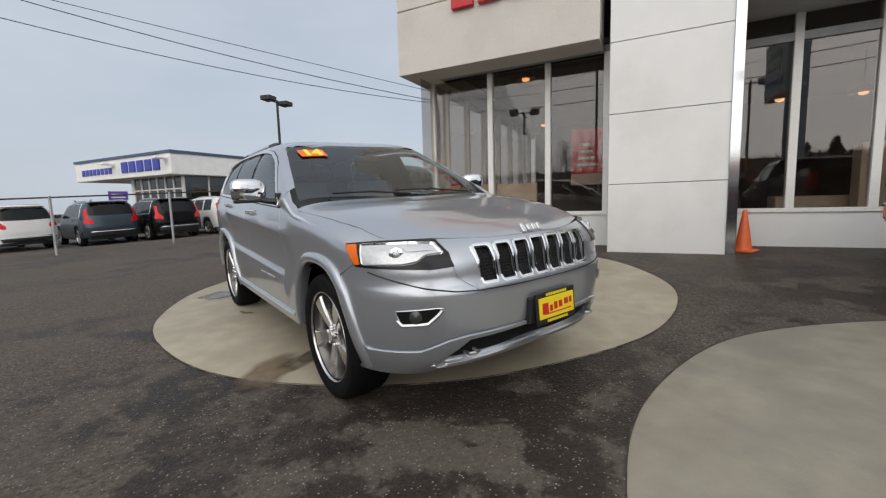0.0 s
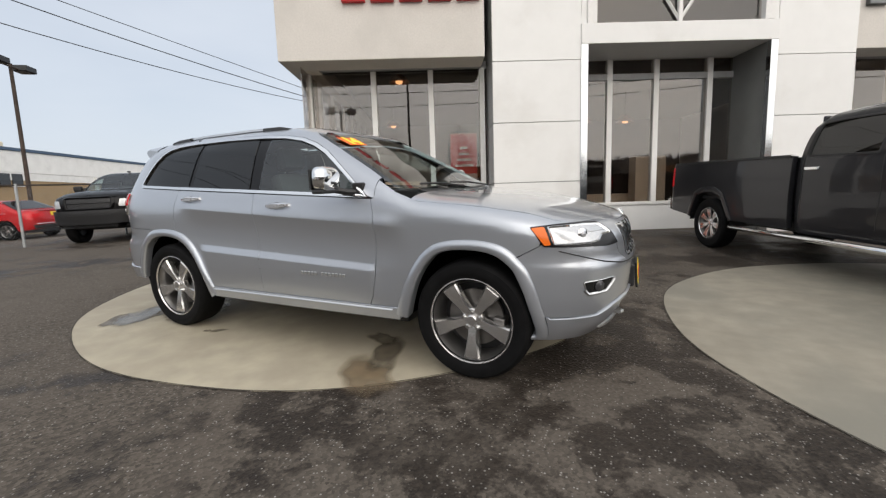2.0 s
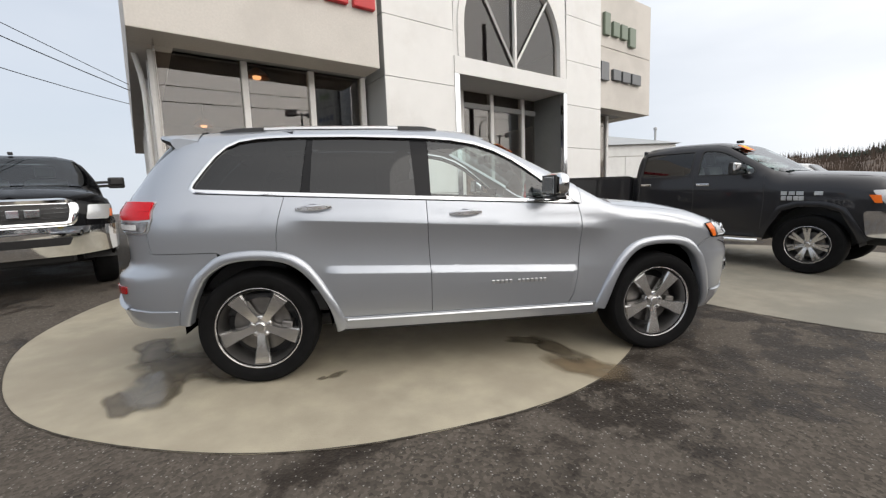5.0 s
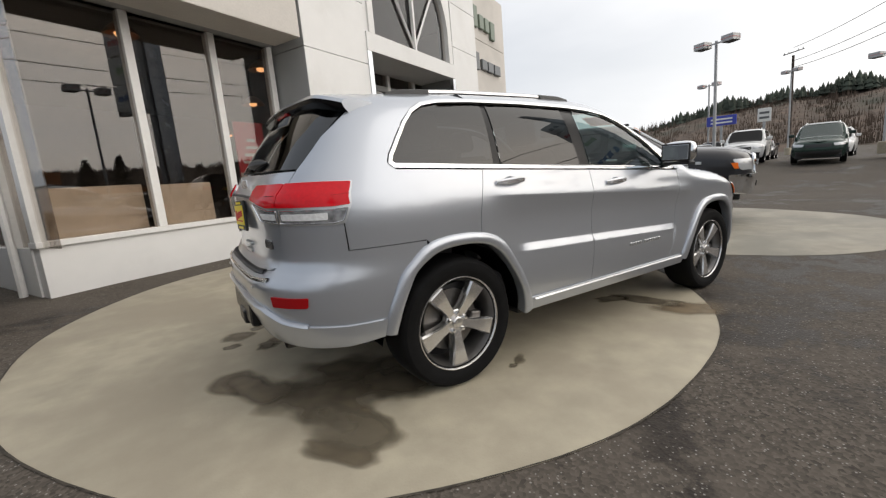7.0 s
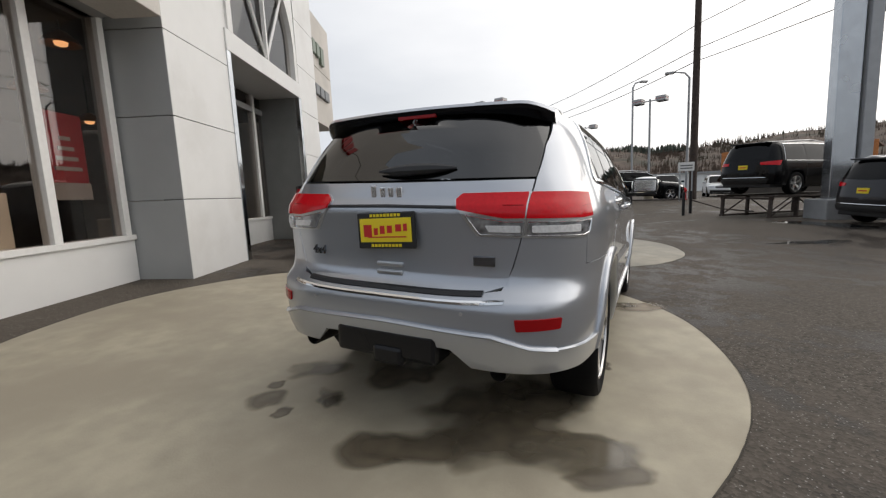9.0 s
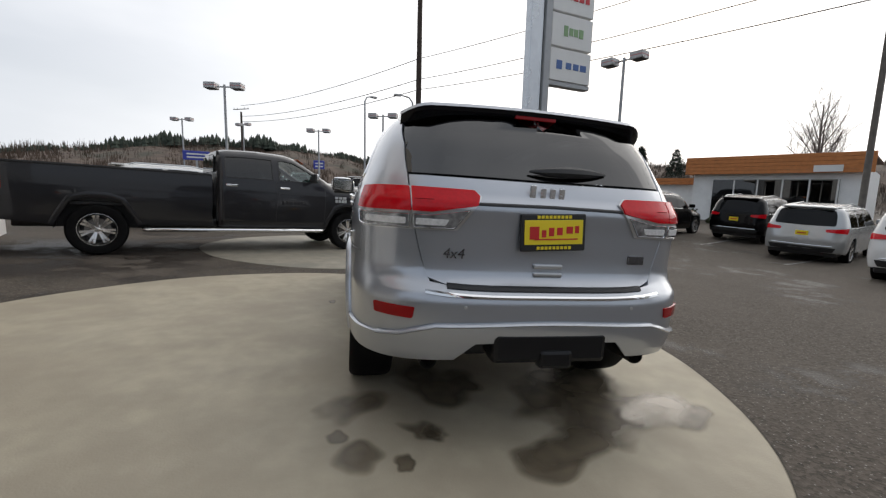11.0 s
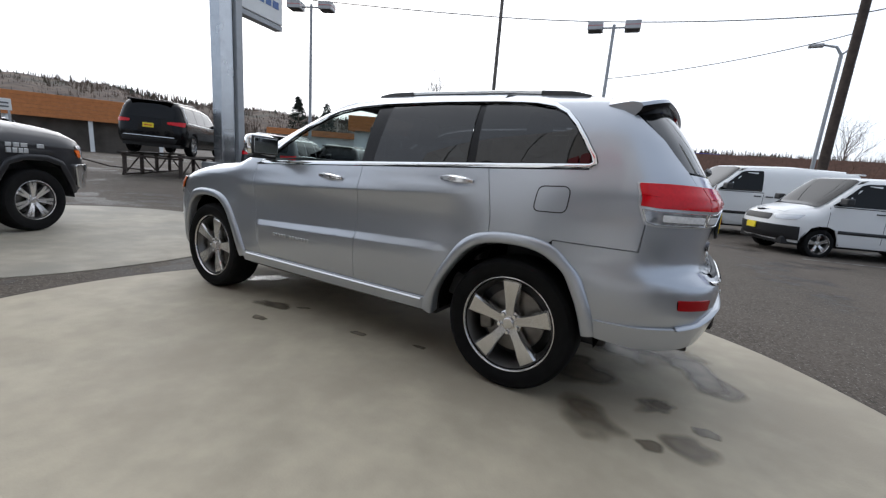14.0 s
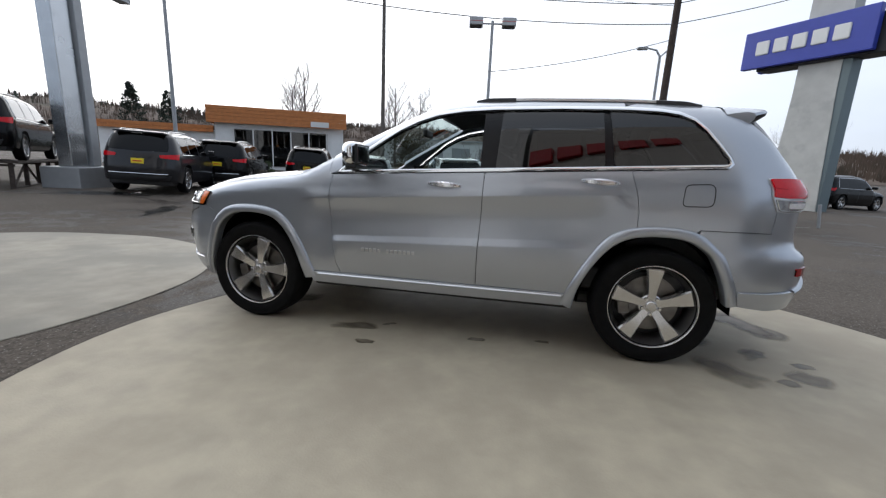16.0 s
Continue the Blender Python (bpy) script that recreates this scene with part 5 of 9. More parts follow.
    right = [(0.0, 0.779), (at(-0.45, 0.78), 0.782), (at(-0.575, 0.79), 0.800), (at(-0.617, 0.9), 0.90), (at(-0.652, 1.03), 1.03), (at(-0.658, 1.044), 1.044), (corner(-2.083, 1.044), 1.044), (corner(-2.080, 1.0), 1.0), (corner(-2.072, 0.90), 0.900), (corner(-1.88, 0.9), 0.902), (corner(-1.665, 0.90), 0.902), (corner(-1.665, 0.87), 0.868), (corner(-1.72, 0.82), 0.815),
             (corner(-1.832, 0.655), 0.655), (corner(-1.885, 0.53), 0.53), (corner(-2.1, 0.53), 0.520), (at(-0.80, 0.55), 0.530), (at(-0.70, 0.57), 0.545), (at(-0.55, 0.575), 0.575), (at(-0.28, 0.585), 0.585), (0, 0.588)]
    full = right + [(-s, z) for s, z in right[::-1][1:-1]]
    bumper = skin("rear_bumper", cut(both, full, 0.04, 0.03, 0.0, rows=[lambda q: 0.755, lambda q: 0.80]), SILVER, car, "silver rear bumper")
    low = [(0, 0.626), (at(-0.28, 0.6), 0.620), (at(-0.55, 0.6), 0.612), (at(-0.70, 0.57), 0.564), (at(-0.80, 0.55), 0.545), (corner(-2.1, 0.53), 0.534), (corner(-1.915, 0.53), 0.535), (corner(-1.93, 0.44), 0.445), (corner(-2.1, 0.43), 0.425), (at(-0.75, 0.44), 0.430), (at(-0.45, 0.46), 0.445),
           (at(-0.36, 0.52), 0.530), (0, 0.545)]
    skin("lower_valance", cut(both, low + [(-s, z) for s, z in low[::-1][1:-1]], 0.04, 0.05, 0.016), SILVER, bumper, "silver lower valance")
    lip_line = [(0, 0.624), (0.14, 0.622), (0.28, 0.618), (0.42, 0.614), (0.55, 0.610), (0.63, 0.588), (0.70, 0.562), (0.80, 0.543)]
    part("valance_lip", ribbon(both, [(at(y, z), z) for y, z in lip_line[::-1]] + [(at(-y, z), z) for y, z in lip_line[1:]], 0.020, 0.024, 0.0, closed=False), SILVER, bumper, "raised edge of the valance", smooth=50)
    line = [(-0.60 + 0.1 * i, 0.768 + 0.016 * (abs(-0.60 + 0.1 * i) / 0.6) ** 4) for i in range(13)]
    part("bumper_strip", ribbon(both, [(at(y, z), z - 0.024) for y, z in line], 0.018, 0.008, 0.0, closed=False), CHROME, bumper, "chrome strip along the bumper")
    part("bumper_pad", ribbon(both, [(at(y, z), z + 0.010) for y, z in line[1:-1]], 0.020, 0.010, 0.012, closed=False), BLACK, bumper, "black line of the step pad")
    bm = boxed(-2.462, -2.28, -0.30, 0.28, 0.430, 0.585, 0.025)
    box(bm, -2.475, -2.40, -0.12, 0.05, 0.405, 0.50, 0.02)
    part("tow_hitch", bm, LAMPBLACK, car, "black tow hitch cover")
    for s in (-1, 1):
        bm = bmesh.new()
        lathe(bm, [(0.040, 0), (0.044, 0.01), (0.044, 0.20), (0.034, 0.20), (0.034, 0.01)], 20, "X", pose(-2.345, s * 0.56, 0.412), caps=False)
        part("tailpipe", bm, PIPE, car, "dark round tailpipe", smooth=40)
    for s in (-1, 1):
        bm = bmesh.new()
        lathe(bm, [(0.001, 0.004), (0.008, 0.003), (0.009, 0)], 10, "X", pose(-2.452, s * 0.42, 0.70, 0, 180, 0), caps=False)
        part("parking_sensor", bm, SATIN, bumper)
    licence(car, pose(-2.388, 0.0, 1.052, 0, -3, -90))
    # spoiler
    bm = bmesh.new()
    rows = []
    for i in range(41):
        y = -0.705 + 1.41 * i / 40
        k = abs(y) / 0.705
        r0 = S.top(-1.80, abs(y)).z + 0.004
        e = max(0.0, (k - 0.80) / 0.20) ** 2
        xt = -2.100 + 0.035 * k ** 2 + 0.100 * e
        zt = 1.676 - 0.018 * k ** 2 - 0.030 * e
        f = lambda u: -1.80 + (xt + 1.80) * u
        line = ((-1.80, r0), (f(0.35), (r0 + zt) / 2 + 0.006), (f(0.70), zt + 0.009), (xt + 0.012, zt + 0.002), (xt, zt - 0.014), (xt + 0.008, zt - 0.034), (f(0.74), zt - 0.074), (f(0.63), zt - 0.090), (f(0.37), zt - 0.110))
        rows.append([bm.verts.new((x, y, z)) for x, z in line])
    for a, b in zip(rows, rows[1:]):
        for j in range(8):
            f = bm.faces.new((a[j], a[j + 1], b[j + 1], b[j]))
            f.material_index = 0 if j < 4 else 1
    bm.faces.new(rows[0])
    bm.faces.new(rows[-1][::-1])
    bmesh.ops.recalc_face_normals(bm, faces=bm.faces)
    sp = part("spoiler", bm, SILVER, car, "silver roof spoiler, black beneath", smooth=35)
    sp.data.materials.append(PILLAR)
    part("brake_lamp", boxed(-2.088, -2.035, -0.115, 0.115, 1.622, 1.646, 0.004), DARKRED, sp, "dark red high brake lamp")
    # rear wiper under a black fairing
    bm = bmesh.new()
    rows = []
    for i in range(15):
        y = 0.10 - 0.42 * i / 14
        k = math.sin(math.pi * clamp(i / 14, 0.02, 0.98)) ** 0.6
        x = -2.296 + 0.020 * (y / 0.3) ** 2
        rows.append([bm.verts.new((x + dx, y, 1.338 + 0.010 * i / 14 + dz)) for dx, dz in ((0.0, 0.030 * k), (-0.022 * k, 0.018 * k), (-0.030 * k, -0.004), (-0.018 * k, -0.022 * k), (0.004, -0.026 * k))])
    for a, b in zip(rows, rows[1:]):
        for j in range(5):
            bm.faces.new((a[j], b[j], b[(j + 1) % 5], a[(j + 1) % 5]))
    bmesh.ops.recalc_face_normals(bm, faces=bm.faces)
    part("rear_wiper", bm, BLACK, car, "black rear wiper", smooth=40)
    # badges: plain raised shapes
    bars(car, pose(-2.345, 0.02, 1.235, 6, 0, -90), [(-0.078, 0.032, 0.072), (-0.025, 0.030, 0.052), (0.022, 0.030, 0.052), (0.070, 0.032, 0.056)], HANDLE, "tailgate_badge", "chrome maker's badge, a plain shape")
    on_gate = lambda y, z: S.side(S.at_y(abs(y), z, -1), z, 1 if y > 0 else -1)
    lettering("4x4", 0.068, 0.004, DARKCHROME, gate_ob, Matrix.Translation(on_gate(0.47, 0.93)) @ pose(-0.003, 0, 0, 90, 0, -97), "drive_badge", 0.15)
    bars(car, Matrix.Translation(on_gate(-0.49, 0.925)) @ pose(0.004, 0, 0, 0, 0, -82), [(0.0, 0.10, 0.045)], DARKCHROME, "tailgate_badge", "small dark badge plate")
    bm = boxed(-2.380, -2.355, -0.075, 0.075, 0.872, 0.894, 0.006)
    box(bm, -2.380, -2.355, -0.075, 0.075, 0.832, 0.854, 0.006)
    part("tailgate_handle", bm, SATIN, gate_ob, "silver tailgate handle")
    for sgn in (1, -1):
        w = [(-0.20 + 0.032 * i, 0.022, 0.026) for i in range(13) if i != 5]
        bars(car, Matrix.Translation(S.side(0.34, 0.622, sgn)) @ pose(0, 0, 0, 90, 0, 0 if sgn < 0 else 180), w, SATIN, "door_badge", "thin raised chrome lettering shapes", 0.006)
    # fuel door, a seam on the left quarter panel
    part("fuel_door", ribbon(lambda s, z: S.side(s, z, 1), fillet([(-1.565, 1.175), (-1.730, 1.185), (-1.730, 1.050), (-1.555, 1.045)], 0.035), 0.006, 0.001, 0.004), BLACK, car, "seam of the fuel filler door")
    front_end(S, car)
    cabin(S, car)
    sticker(S, car)
    # underside
    bm = boxed(-1.95, 1.95, -0.62, 0.62, 0.28, 0.38, 0.03)
    box(bm, -2.25, -1.9, -0.60, 0.60, 0.46, 0.60, 0.03)
    box(bm, 1.9, 2.10, -0.60, 0.60, 0.36, 0.50, 0.03)
    box(bm, -0.95, 0.98, -0.86, 0.86, 0.30, 0.40, 0.02)
    tube(bm, [(-1.4575, -0.78, 0.385), (-1.4575, 0.78, 0.385)], 0.05)
    tube(bm, [(1.4575, -0.78, 0.385), (1.4575, 0.78, 0.385)], 0.05)
    part("underbody", bm, BLACK, car, "dark underbody")
    ms = wheel_meshes(0.385, 0.265, 0.272, "wide")
    for x, t in ((1.4575, -15), (-1.4575, 0)):
        for sgn in (1, -1):
            wheel(car, ms, x, 0.800, 0.385, 5, sgn, "wide", 36 if sgn < 0 else t, steer=0)
    return car


PANES = ((0.72, -0.285), (-0.39, -1.085), (-1.145, -1.9))


def window(a, b, dlo, grow=0.0):
    """The part of the glass outline between two pillars."""
    top = sorted([p for p in dlo[:19]], reverse=True)
    tx, tz = [p[0] for p in top][::-1], [p[1] for p in top][::-1]
    if a > 0.6:
        base = inset(dlo, 0.024 + grow)
        zt = float(np.interp(b, tx, tz)) - 0.024 - grow
        up = [p for p in base[:19] if p[0] > b]
        dn = [p for p in base[19:] if p[0] > b]
        return up + [(b - 0.0, zt), (b, belt(b) + 0.024 + grow)] + dn
    if b < -1.6:
        base = inset(dlo, 0.024 + grow)
        up = [p for p in base[:19] if p[0] < a - 0.02]
        dn = [p for p in base[19:] if p[0] < a - 0.02]
        return [(a, belt(a) + 0.024 + grow), (a + 0.04, float(np.interp(a + 0.04, tx, tz)) - 0.024 - grow)] + up + dn
    lo, hi = 0.024 + grow, -0.024 - grow
    xs = np.linspace(a - 0.02, b + 0.02, 6)
    return [(a, belt(a) + lo)] + [(float(x), float(np.interp(x, tx, tz)) + hi) for x in xs] + [(b, belt(b) + lo)]


HANDLE = mat("bright_handle", (0.86, 0.86, 0.87), 0.22, 0.9)


def handle(door, ch, x, z, sgn):
    bm = bmesh.new()
    rows = []
    for i in range(13):
        t = i / 12
        px = x + 0.115 - 0.23 * t
        p = ch(px, z - 0.010 * (t - 0.5))
        k = math.sin(math.pi * t) ** 0.5
        o = 0.012 + 0.030 * k
        w = 0.012 + 0.010 * math.sin(math.pi * t)
        y = Vector((0, sgn, 0))
        rows.append([bm.verts.new(v) for v in (p + y * (o - 0.014) + Vector((0, 0, w)), p + y * o + Vector((0, 0, w * 0.6)), p + y * o - Vector((0, 0, w * 0.6)), p + y * (o - 0.014) - Vector((0, 0, w)))])
    for a, b in zip(rows, rows[1:]):
        for j in range(4):
            bm.faces.new((a[j], b[j], b[(j + 1) % 4], a[(j + 1) % 4]))
    bm.faces.new(rows[0])
    bm.faces.new(rows[-1][::-1])
    bmesh.ops.recalc_face_normals(bm, faces=bm.faces)
    part("door_handle", bm, HANDLE, door, "chrome door handle", smooth=50)
    bm = bmesh.new()
    lathe(bm, [(0.030, -0.004), (0.028, 0.003), (0.001, -0.006)], 16, "Y", Matrix.Translation(ch(x, z)) @ pose(0, 0, 0, 0, 0, 0 if sgn > 0 else 180) @ Matrix.Diagonal((1.5, 1, 1, 1)), caps=False)
    part("handle_recess", bm, SILVER, door)


def pillar(S, car, low, sgn):
    """Painted frame from the side glass up to windscreen and roof."""
    low = spread(low, 0.06, False)
    bm = bmesh.new()
    rows = []
    for x, z0 in low:
        zt = S.zt(x)
        z1 = zt - (0.040 if x > 0.15 else 0.026)
        y1 = S.half(x, z1) - (0.010 if x > 0.15 else 0.0)
        pts = []
        for i in range(9):
            t = i / 8
            z = z0 + (z1 - z0) * (1 - (1 - t) ** 1.6)
            y = S.half(x, z)
            pts.append(bm.verts.new((x, sgn * (y - (0.010 * t ** 3 if x > 0.15 else 0)), z)))
        rows.append([bm.verts.new((x, sgn * (S.half(x, z0) - 0.03), z0))] + pts + [bm.verts.new((x, sgn * (y1 - 0.01), z1 - 0.03))])
    for a, b in zip(rows, rows[1:]):
        for j in range(len(a) - 1):
            bm.faces.new((a[j], b[j], b[j + 1], a[j + 1]))
    bmesh.ops.recalc_face_normals(bm, faces=bm.faces)
    part("roof_side_frame", bm, SILVER, car, smooth=35)


def rounded(line, n=3):
    """An open line with its corners cut off again and again."""
    for _ in range(n):
        out = [line[0]]
        for a, b in zip(line, line[1:]):
            out += [(0.75 * a[0] + 0.25 * b[0], 0.75 * a[1] + 0.25 * b[1]), (0.25 * a[0] + 0.75 * b[0], 0.25 * a[1] + 0.75 * b[1])]
        line = out + [line[-1]]
    return line


def flare(car, ch, outer, inner):
    """A swollen lip round a wheel opening, turned in towards the wheel."""
    bm = bmesh.new()
    rows = []
    for a, b in zip(rounded(outer), rounded(inner)):
        row = []
        for t, off in ((0.0, 0.000), (0.02, 0.010), (0.14, 0.018), (0.45, 0.025), (0.82, 0.024), (0.96, 0.017), (1.0, 0.004), (1.02, -0.05)):
            u, v = a[0] + (b[0] - a[0]) * t, a[1] + (b[1] - a[1]) * t
            d = 0.004
            c = ch(u, v)
            n = (ch(u + d, v) - ch(u - d, v)).cross(ch(u, v + d) - ch(u, v - d)).normalized()
            row.append(bm.verts.new(c + n * (off if n.y * c.y > 0 else -off)))
        rows.append(row)
    for p, q in zip(rows, rows[1:]):
        for j in range(7):
            bm.faces.new((p[j], q[j], q[j + 1], p[j + 1]))
    bm.faces.new(rows[0])
    bm.faces.new(rows[-1][::-1])
    bmesh.ops.recalc_face_normals(bm, faces=bm.faces)
    part("wheel_arch_flare", bm, SILVER, car, "silver wheel arch flare", smooth=48)


def arch_liner(car, cx, sgn):
    bm = bmesh.new()
    pts = [(cx + 0.47 * math.cos(math.pi * i / 14), 0.36 + 0.49 * math.sin(math.pi * i / 14)) for i in range(15)]
    a = [bm.verts.new((x, sgn * min(0.93, jeep_shell.half(x, z) - 0.030), z)) for x, z in pts]
    b = [bm.verts.new((x, sgn * 0.56, z)) for x, z in pts]
    for i in range(14):
        bm.faces.new((a[i], a[i + 1], b[i + 1], b[i]))
    bm.faces.new(b)
    bmesh.ops.recalc_face_normals(bm, faces=bm.faces)
    part("arch_liner", bm, LINER, car, "black wheel arch liner")


def mirror(car, sgn):
    # chrome shell over a black foot
    t = bmesh.new()
    bmesh.ops.create_uvsphere(t, u_segments=20, v_segments=12, radius=1)
    for v in t.verts:
        x, y, z = v.co
        q = lambda c: math.copysign(abs(c) ** 0.62, c)
        bx = q(x)
        v.co = (bx * (0.062 if x > 0 else 0.040), q(y) * 0.122, q(z) * 0.082 + 0.008 * y * sgn)
    bmesh.ops.transform(t, matrix=pose(0.53, sgn * 1.075, 1.292, 0, 0, sgn * -8), verts=t.verts)
    ob = part("door_mirror", t, CHROME, car, "chrome-capped door mirror", smooth=50)
    bm = bmesh.new()
    box(bm, 0.495, 0.575, sgn * 1.075 - 0.105, sgn * 1.075 + 0.095, 1.200, 1.228, 0.012)
    tube(bm, [(0.545, sgn * 1.00, 1.220), (0.60, sgn * 0.95, 1.205), (0.64, sgn * 0.90, 1.200)], 0.022, 8)
    box(bm, 0.615, 0.715, sgn * 0.905 - 0.012, sgn * 0.905 + 0.014, 1.185, 1.265, 0.010)
    part("mirror_foot", bm, BLACK, ob, "black mirror foot")
    bm = bmesh.new()
    box(bm, 0.479, 0.483, sgn * 1.075 - 0.096, sgn * 1.075 + 0.096, 1.238, 1.345, 0.002)
    part("mirror_glass", bm, CHROME, ob)
    part("mirror_housing", boxed(0.482, 0.500, sgn * 1.075 - 0.108, sgn * 1.075 + 0.108, 1.228, 1.358, 0.008), BLACK, ob, "black housing round the glass")


def bars(parent, m, rows, material, name, label, depth=0.010):
    """Raised blocks in place of a badge's letters, each one a part."""
    for x, w, h in rows:
        bm = bmesh.new()
        box(bm, x - w / 2, x + w / 2, -depth, 0.002, -h / 2, h / 2, 0.004)
        if m.to_euler().x > 1.0:
            bmesh.ops.rotate(bm, verts=bm.verts, cent=(0, 0, 0), matrix=Matrix.Rotation(radians(-90), 3, "X"))
        part(name, bm, material, parent, label, m=m)


def licence(parent, m):
    """Dealer's plate: black frame, yellow face, dark and red bars for its writing."""
    pl = part("plate_frame", boxed(-0.165, 0.165, -0.016, 0, -0.088, 0.088, 0.006), BLACK, parent, "black dealer plate frame", m=m)
    part("plate", boxed(-0.148, 0.148, -0.020, -0.010, -0.056, 0.060, 0.002), YELLOW, pl, "yellow dealer plate")
    bm = bmesh.new()
    for x, w, h, z in ((-0.10, 0.055, 0.060, 0.0), (-0.052, 0.030, 0.034, -0.004), (-0.014, 0.034, 0.040, 0.004), (0.028, 0.036, 0.036, 0.006), (0.078, 0.040, 0.034, 0.012), (0.116, 0.028, 0.034, 0.014)):
        box(bm, x - w / 2 + 0.004, x + w / 2 - 0.004, -0.0225, -0.019, z - h / 2, z + h / 2, 0)
    box(bm, -0.10, 0.12, -0.0225, -0.019, -0.034, -0.028, 0)
    part("plate_writing", bm, PLATE_RED, pl, "red script drawn as bars")
    bm = bmesh.new()
    for z in (0.074, -0.072):
        for i in range(9):
            box(bm, -0.085 + 0.02 * i, -0.071 + 0.02 * i, -0.0185, -0.015, z - 0.007, z + 0.007, 0)
    part("frame_writing", bm, YELLOW, pl, "small yellow bars on the frame")


def headlamp(S, car, ch, sgn):
    X, Y = (lambda x, z: (S.at_x(x, z), z)), (lambda y, z: (S.at_y(y, z, 1), z))
    out = [X(1.828, 0.982), X(1.96, 0.990), Y(0.70, 0.990), Y(0.580, 0.984), Y(0.562, 0.925), Y(0.558, 0.862), Y(0.66, 0.856), Y(0.76, 0.862), X(1.905, 0.872)]
    shell = skin("headlamp", cut(ch, fillet(out, 0.010), 0.03, 0.02, 0.008), LAMPBLACK, car, "clear headlamp in a black housing with an amber marker")
    lens = [X(1.915, 0.979), Y(0.70, 0.980), Y(0.596, 0.974), Y(0.584, 0.922), Y(0.67, 0.916), Y(0.715, 0.888), Y(0.77, 0.880), X(1.958, 0.882)]
    skin("headlamp_lens", cut(ch, fillet(lens, 0.010), 0.03, 0.006, 0.012), CLEAR_LENS, shell, "clear lens over bright reflectors")
    part("headlamp_bezel", ribbon(ch, inset(fillet(lens, 0.010), 0.005), 0.011, 0.018, 0.0), CHROME, shell, "chrome bezel", smooth=40)
    bar = [Y(0.735, 0.955), Y(0.625, 0.953), Y(0.622, 0.938), Y(0.735, 0.936)]
    skin("light_bar", cut(ch, fillet(bar, 0.005), 0.03, 0.006, 0.016), SATIN, shell)
    am = [X(1.836, 0.974), X(1.900, 0.977), X(1.945, 0.884), X(1.912, 0.880)]
    skin("marker_lamp", cut(ch, fillet(am, 0.008), 0.03, 0.008, 0.014), AMBER, shell, "amber side marker")
    for y, r, ml in ((0.775, 0.036, CHROME), (0.775, 0.024, GREYLENS)):
        p = ch(S.at_y(y, 0.932, 1), 0.932)
        bm = bmesh.new()
        lathe(bm, [(r, 0.0), (r * 1.02, 0.010), (r * 0.86, 0.014 if ml is CHROME else 0.018), (r * 0.5, 0.018 if ml is CHROME else 0.022), (0.001, 0.019 if ml is CHROME else 0.024)], 20, "X", Matrix.Translation(p) @ pose(0, 0, 0, 0, 0, sgn * 38), caps=False)
        part("projector", bm, ml, shell, smooth=40)
    # fog lamp: black recess, thin bright rim, broader below and inboard
    fog = fillet([Y(0.820, 0.664), Y(0.66, 0.676), Y(0.622, 0.668), Y(0.690, 0.586), Y(0.795, 0.582)], 0.020)
    fo = skin("fog_lamp", cut(ch, fog, 0.03, 0.02, 0.003), LAMPBLACK, car, "black fog lamp recess with a chrome rim")
    part("fog_trim", ribbon(ch, inset(fog, 0.003), 0.006, 0.006, 0.004), SATIN, fo, "thin bright rim", smooth=40)
    part("fog_trim", ribbon(ch, [Y(0.640, 0.662), Y(0.655, 0.640), Y(0.698, 0.596), Y(0.745, 0.592), Y(0.793, 0.590), Y(0.810, 0.615)], 0.016, 0.012, 0.0, closed=False), SATIN, fo, "bright lip", smooth=40)
    p = ch(S.at_y(0.745, 0.632, 1), 0.632)
    bm = bmesh.new()
    lathe(bm, [(0.030, 0.0), (0.032, 0.010), (0.026, 0.012), (0.001, 0.018)], 20, "X", Matrix.Translation(p) @ pose(0, 0, 0, 0, 0, sgn * 45), caps=False)
    part("fog_lens", bm, DARKLENS, fo, "round fog lens", smooth=40)


DARKLENS = mat("dark_lens", (0.06, 0.06, 0.065), 0.2, 0.3, coat=0.4)


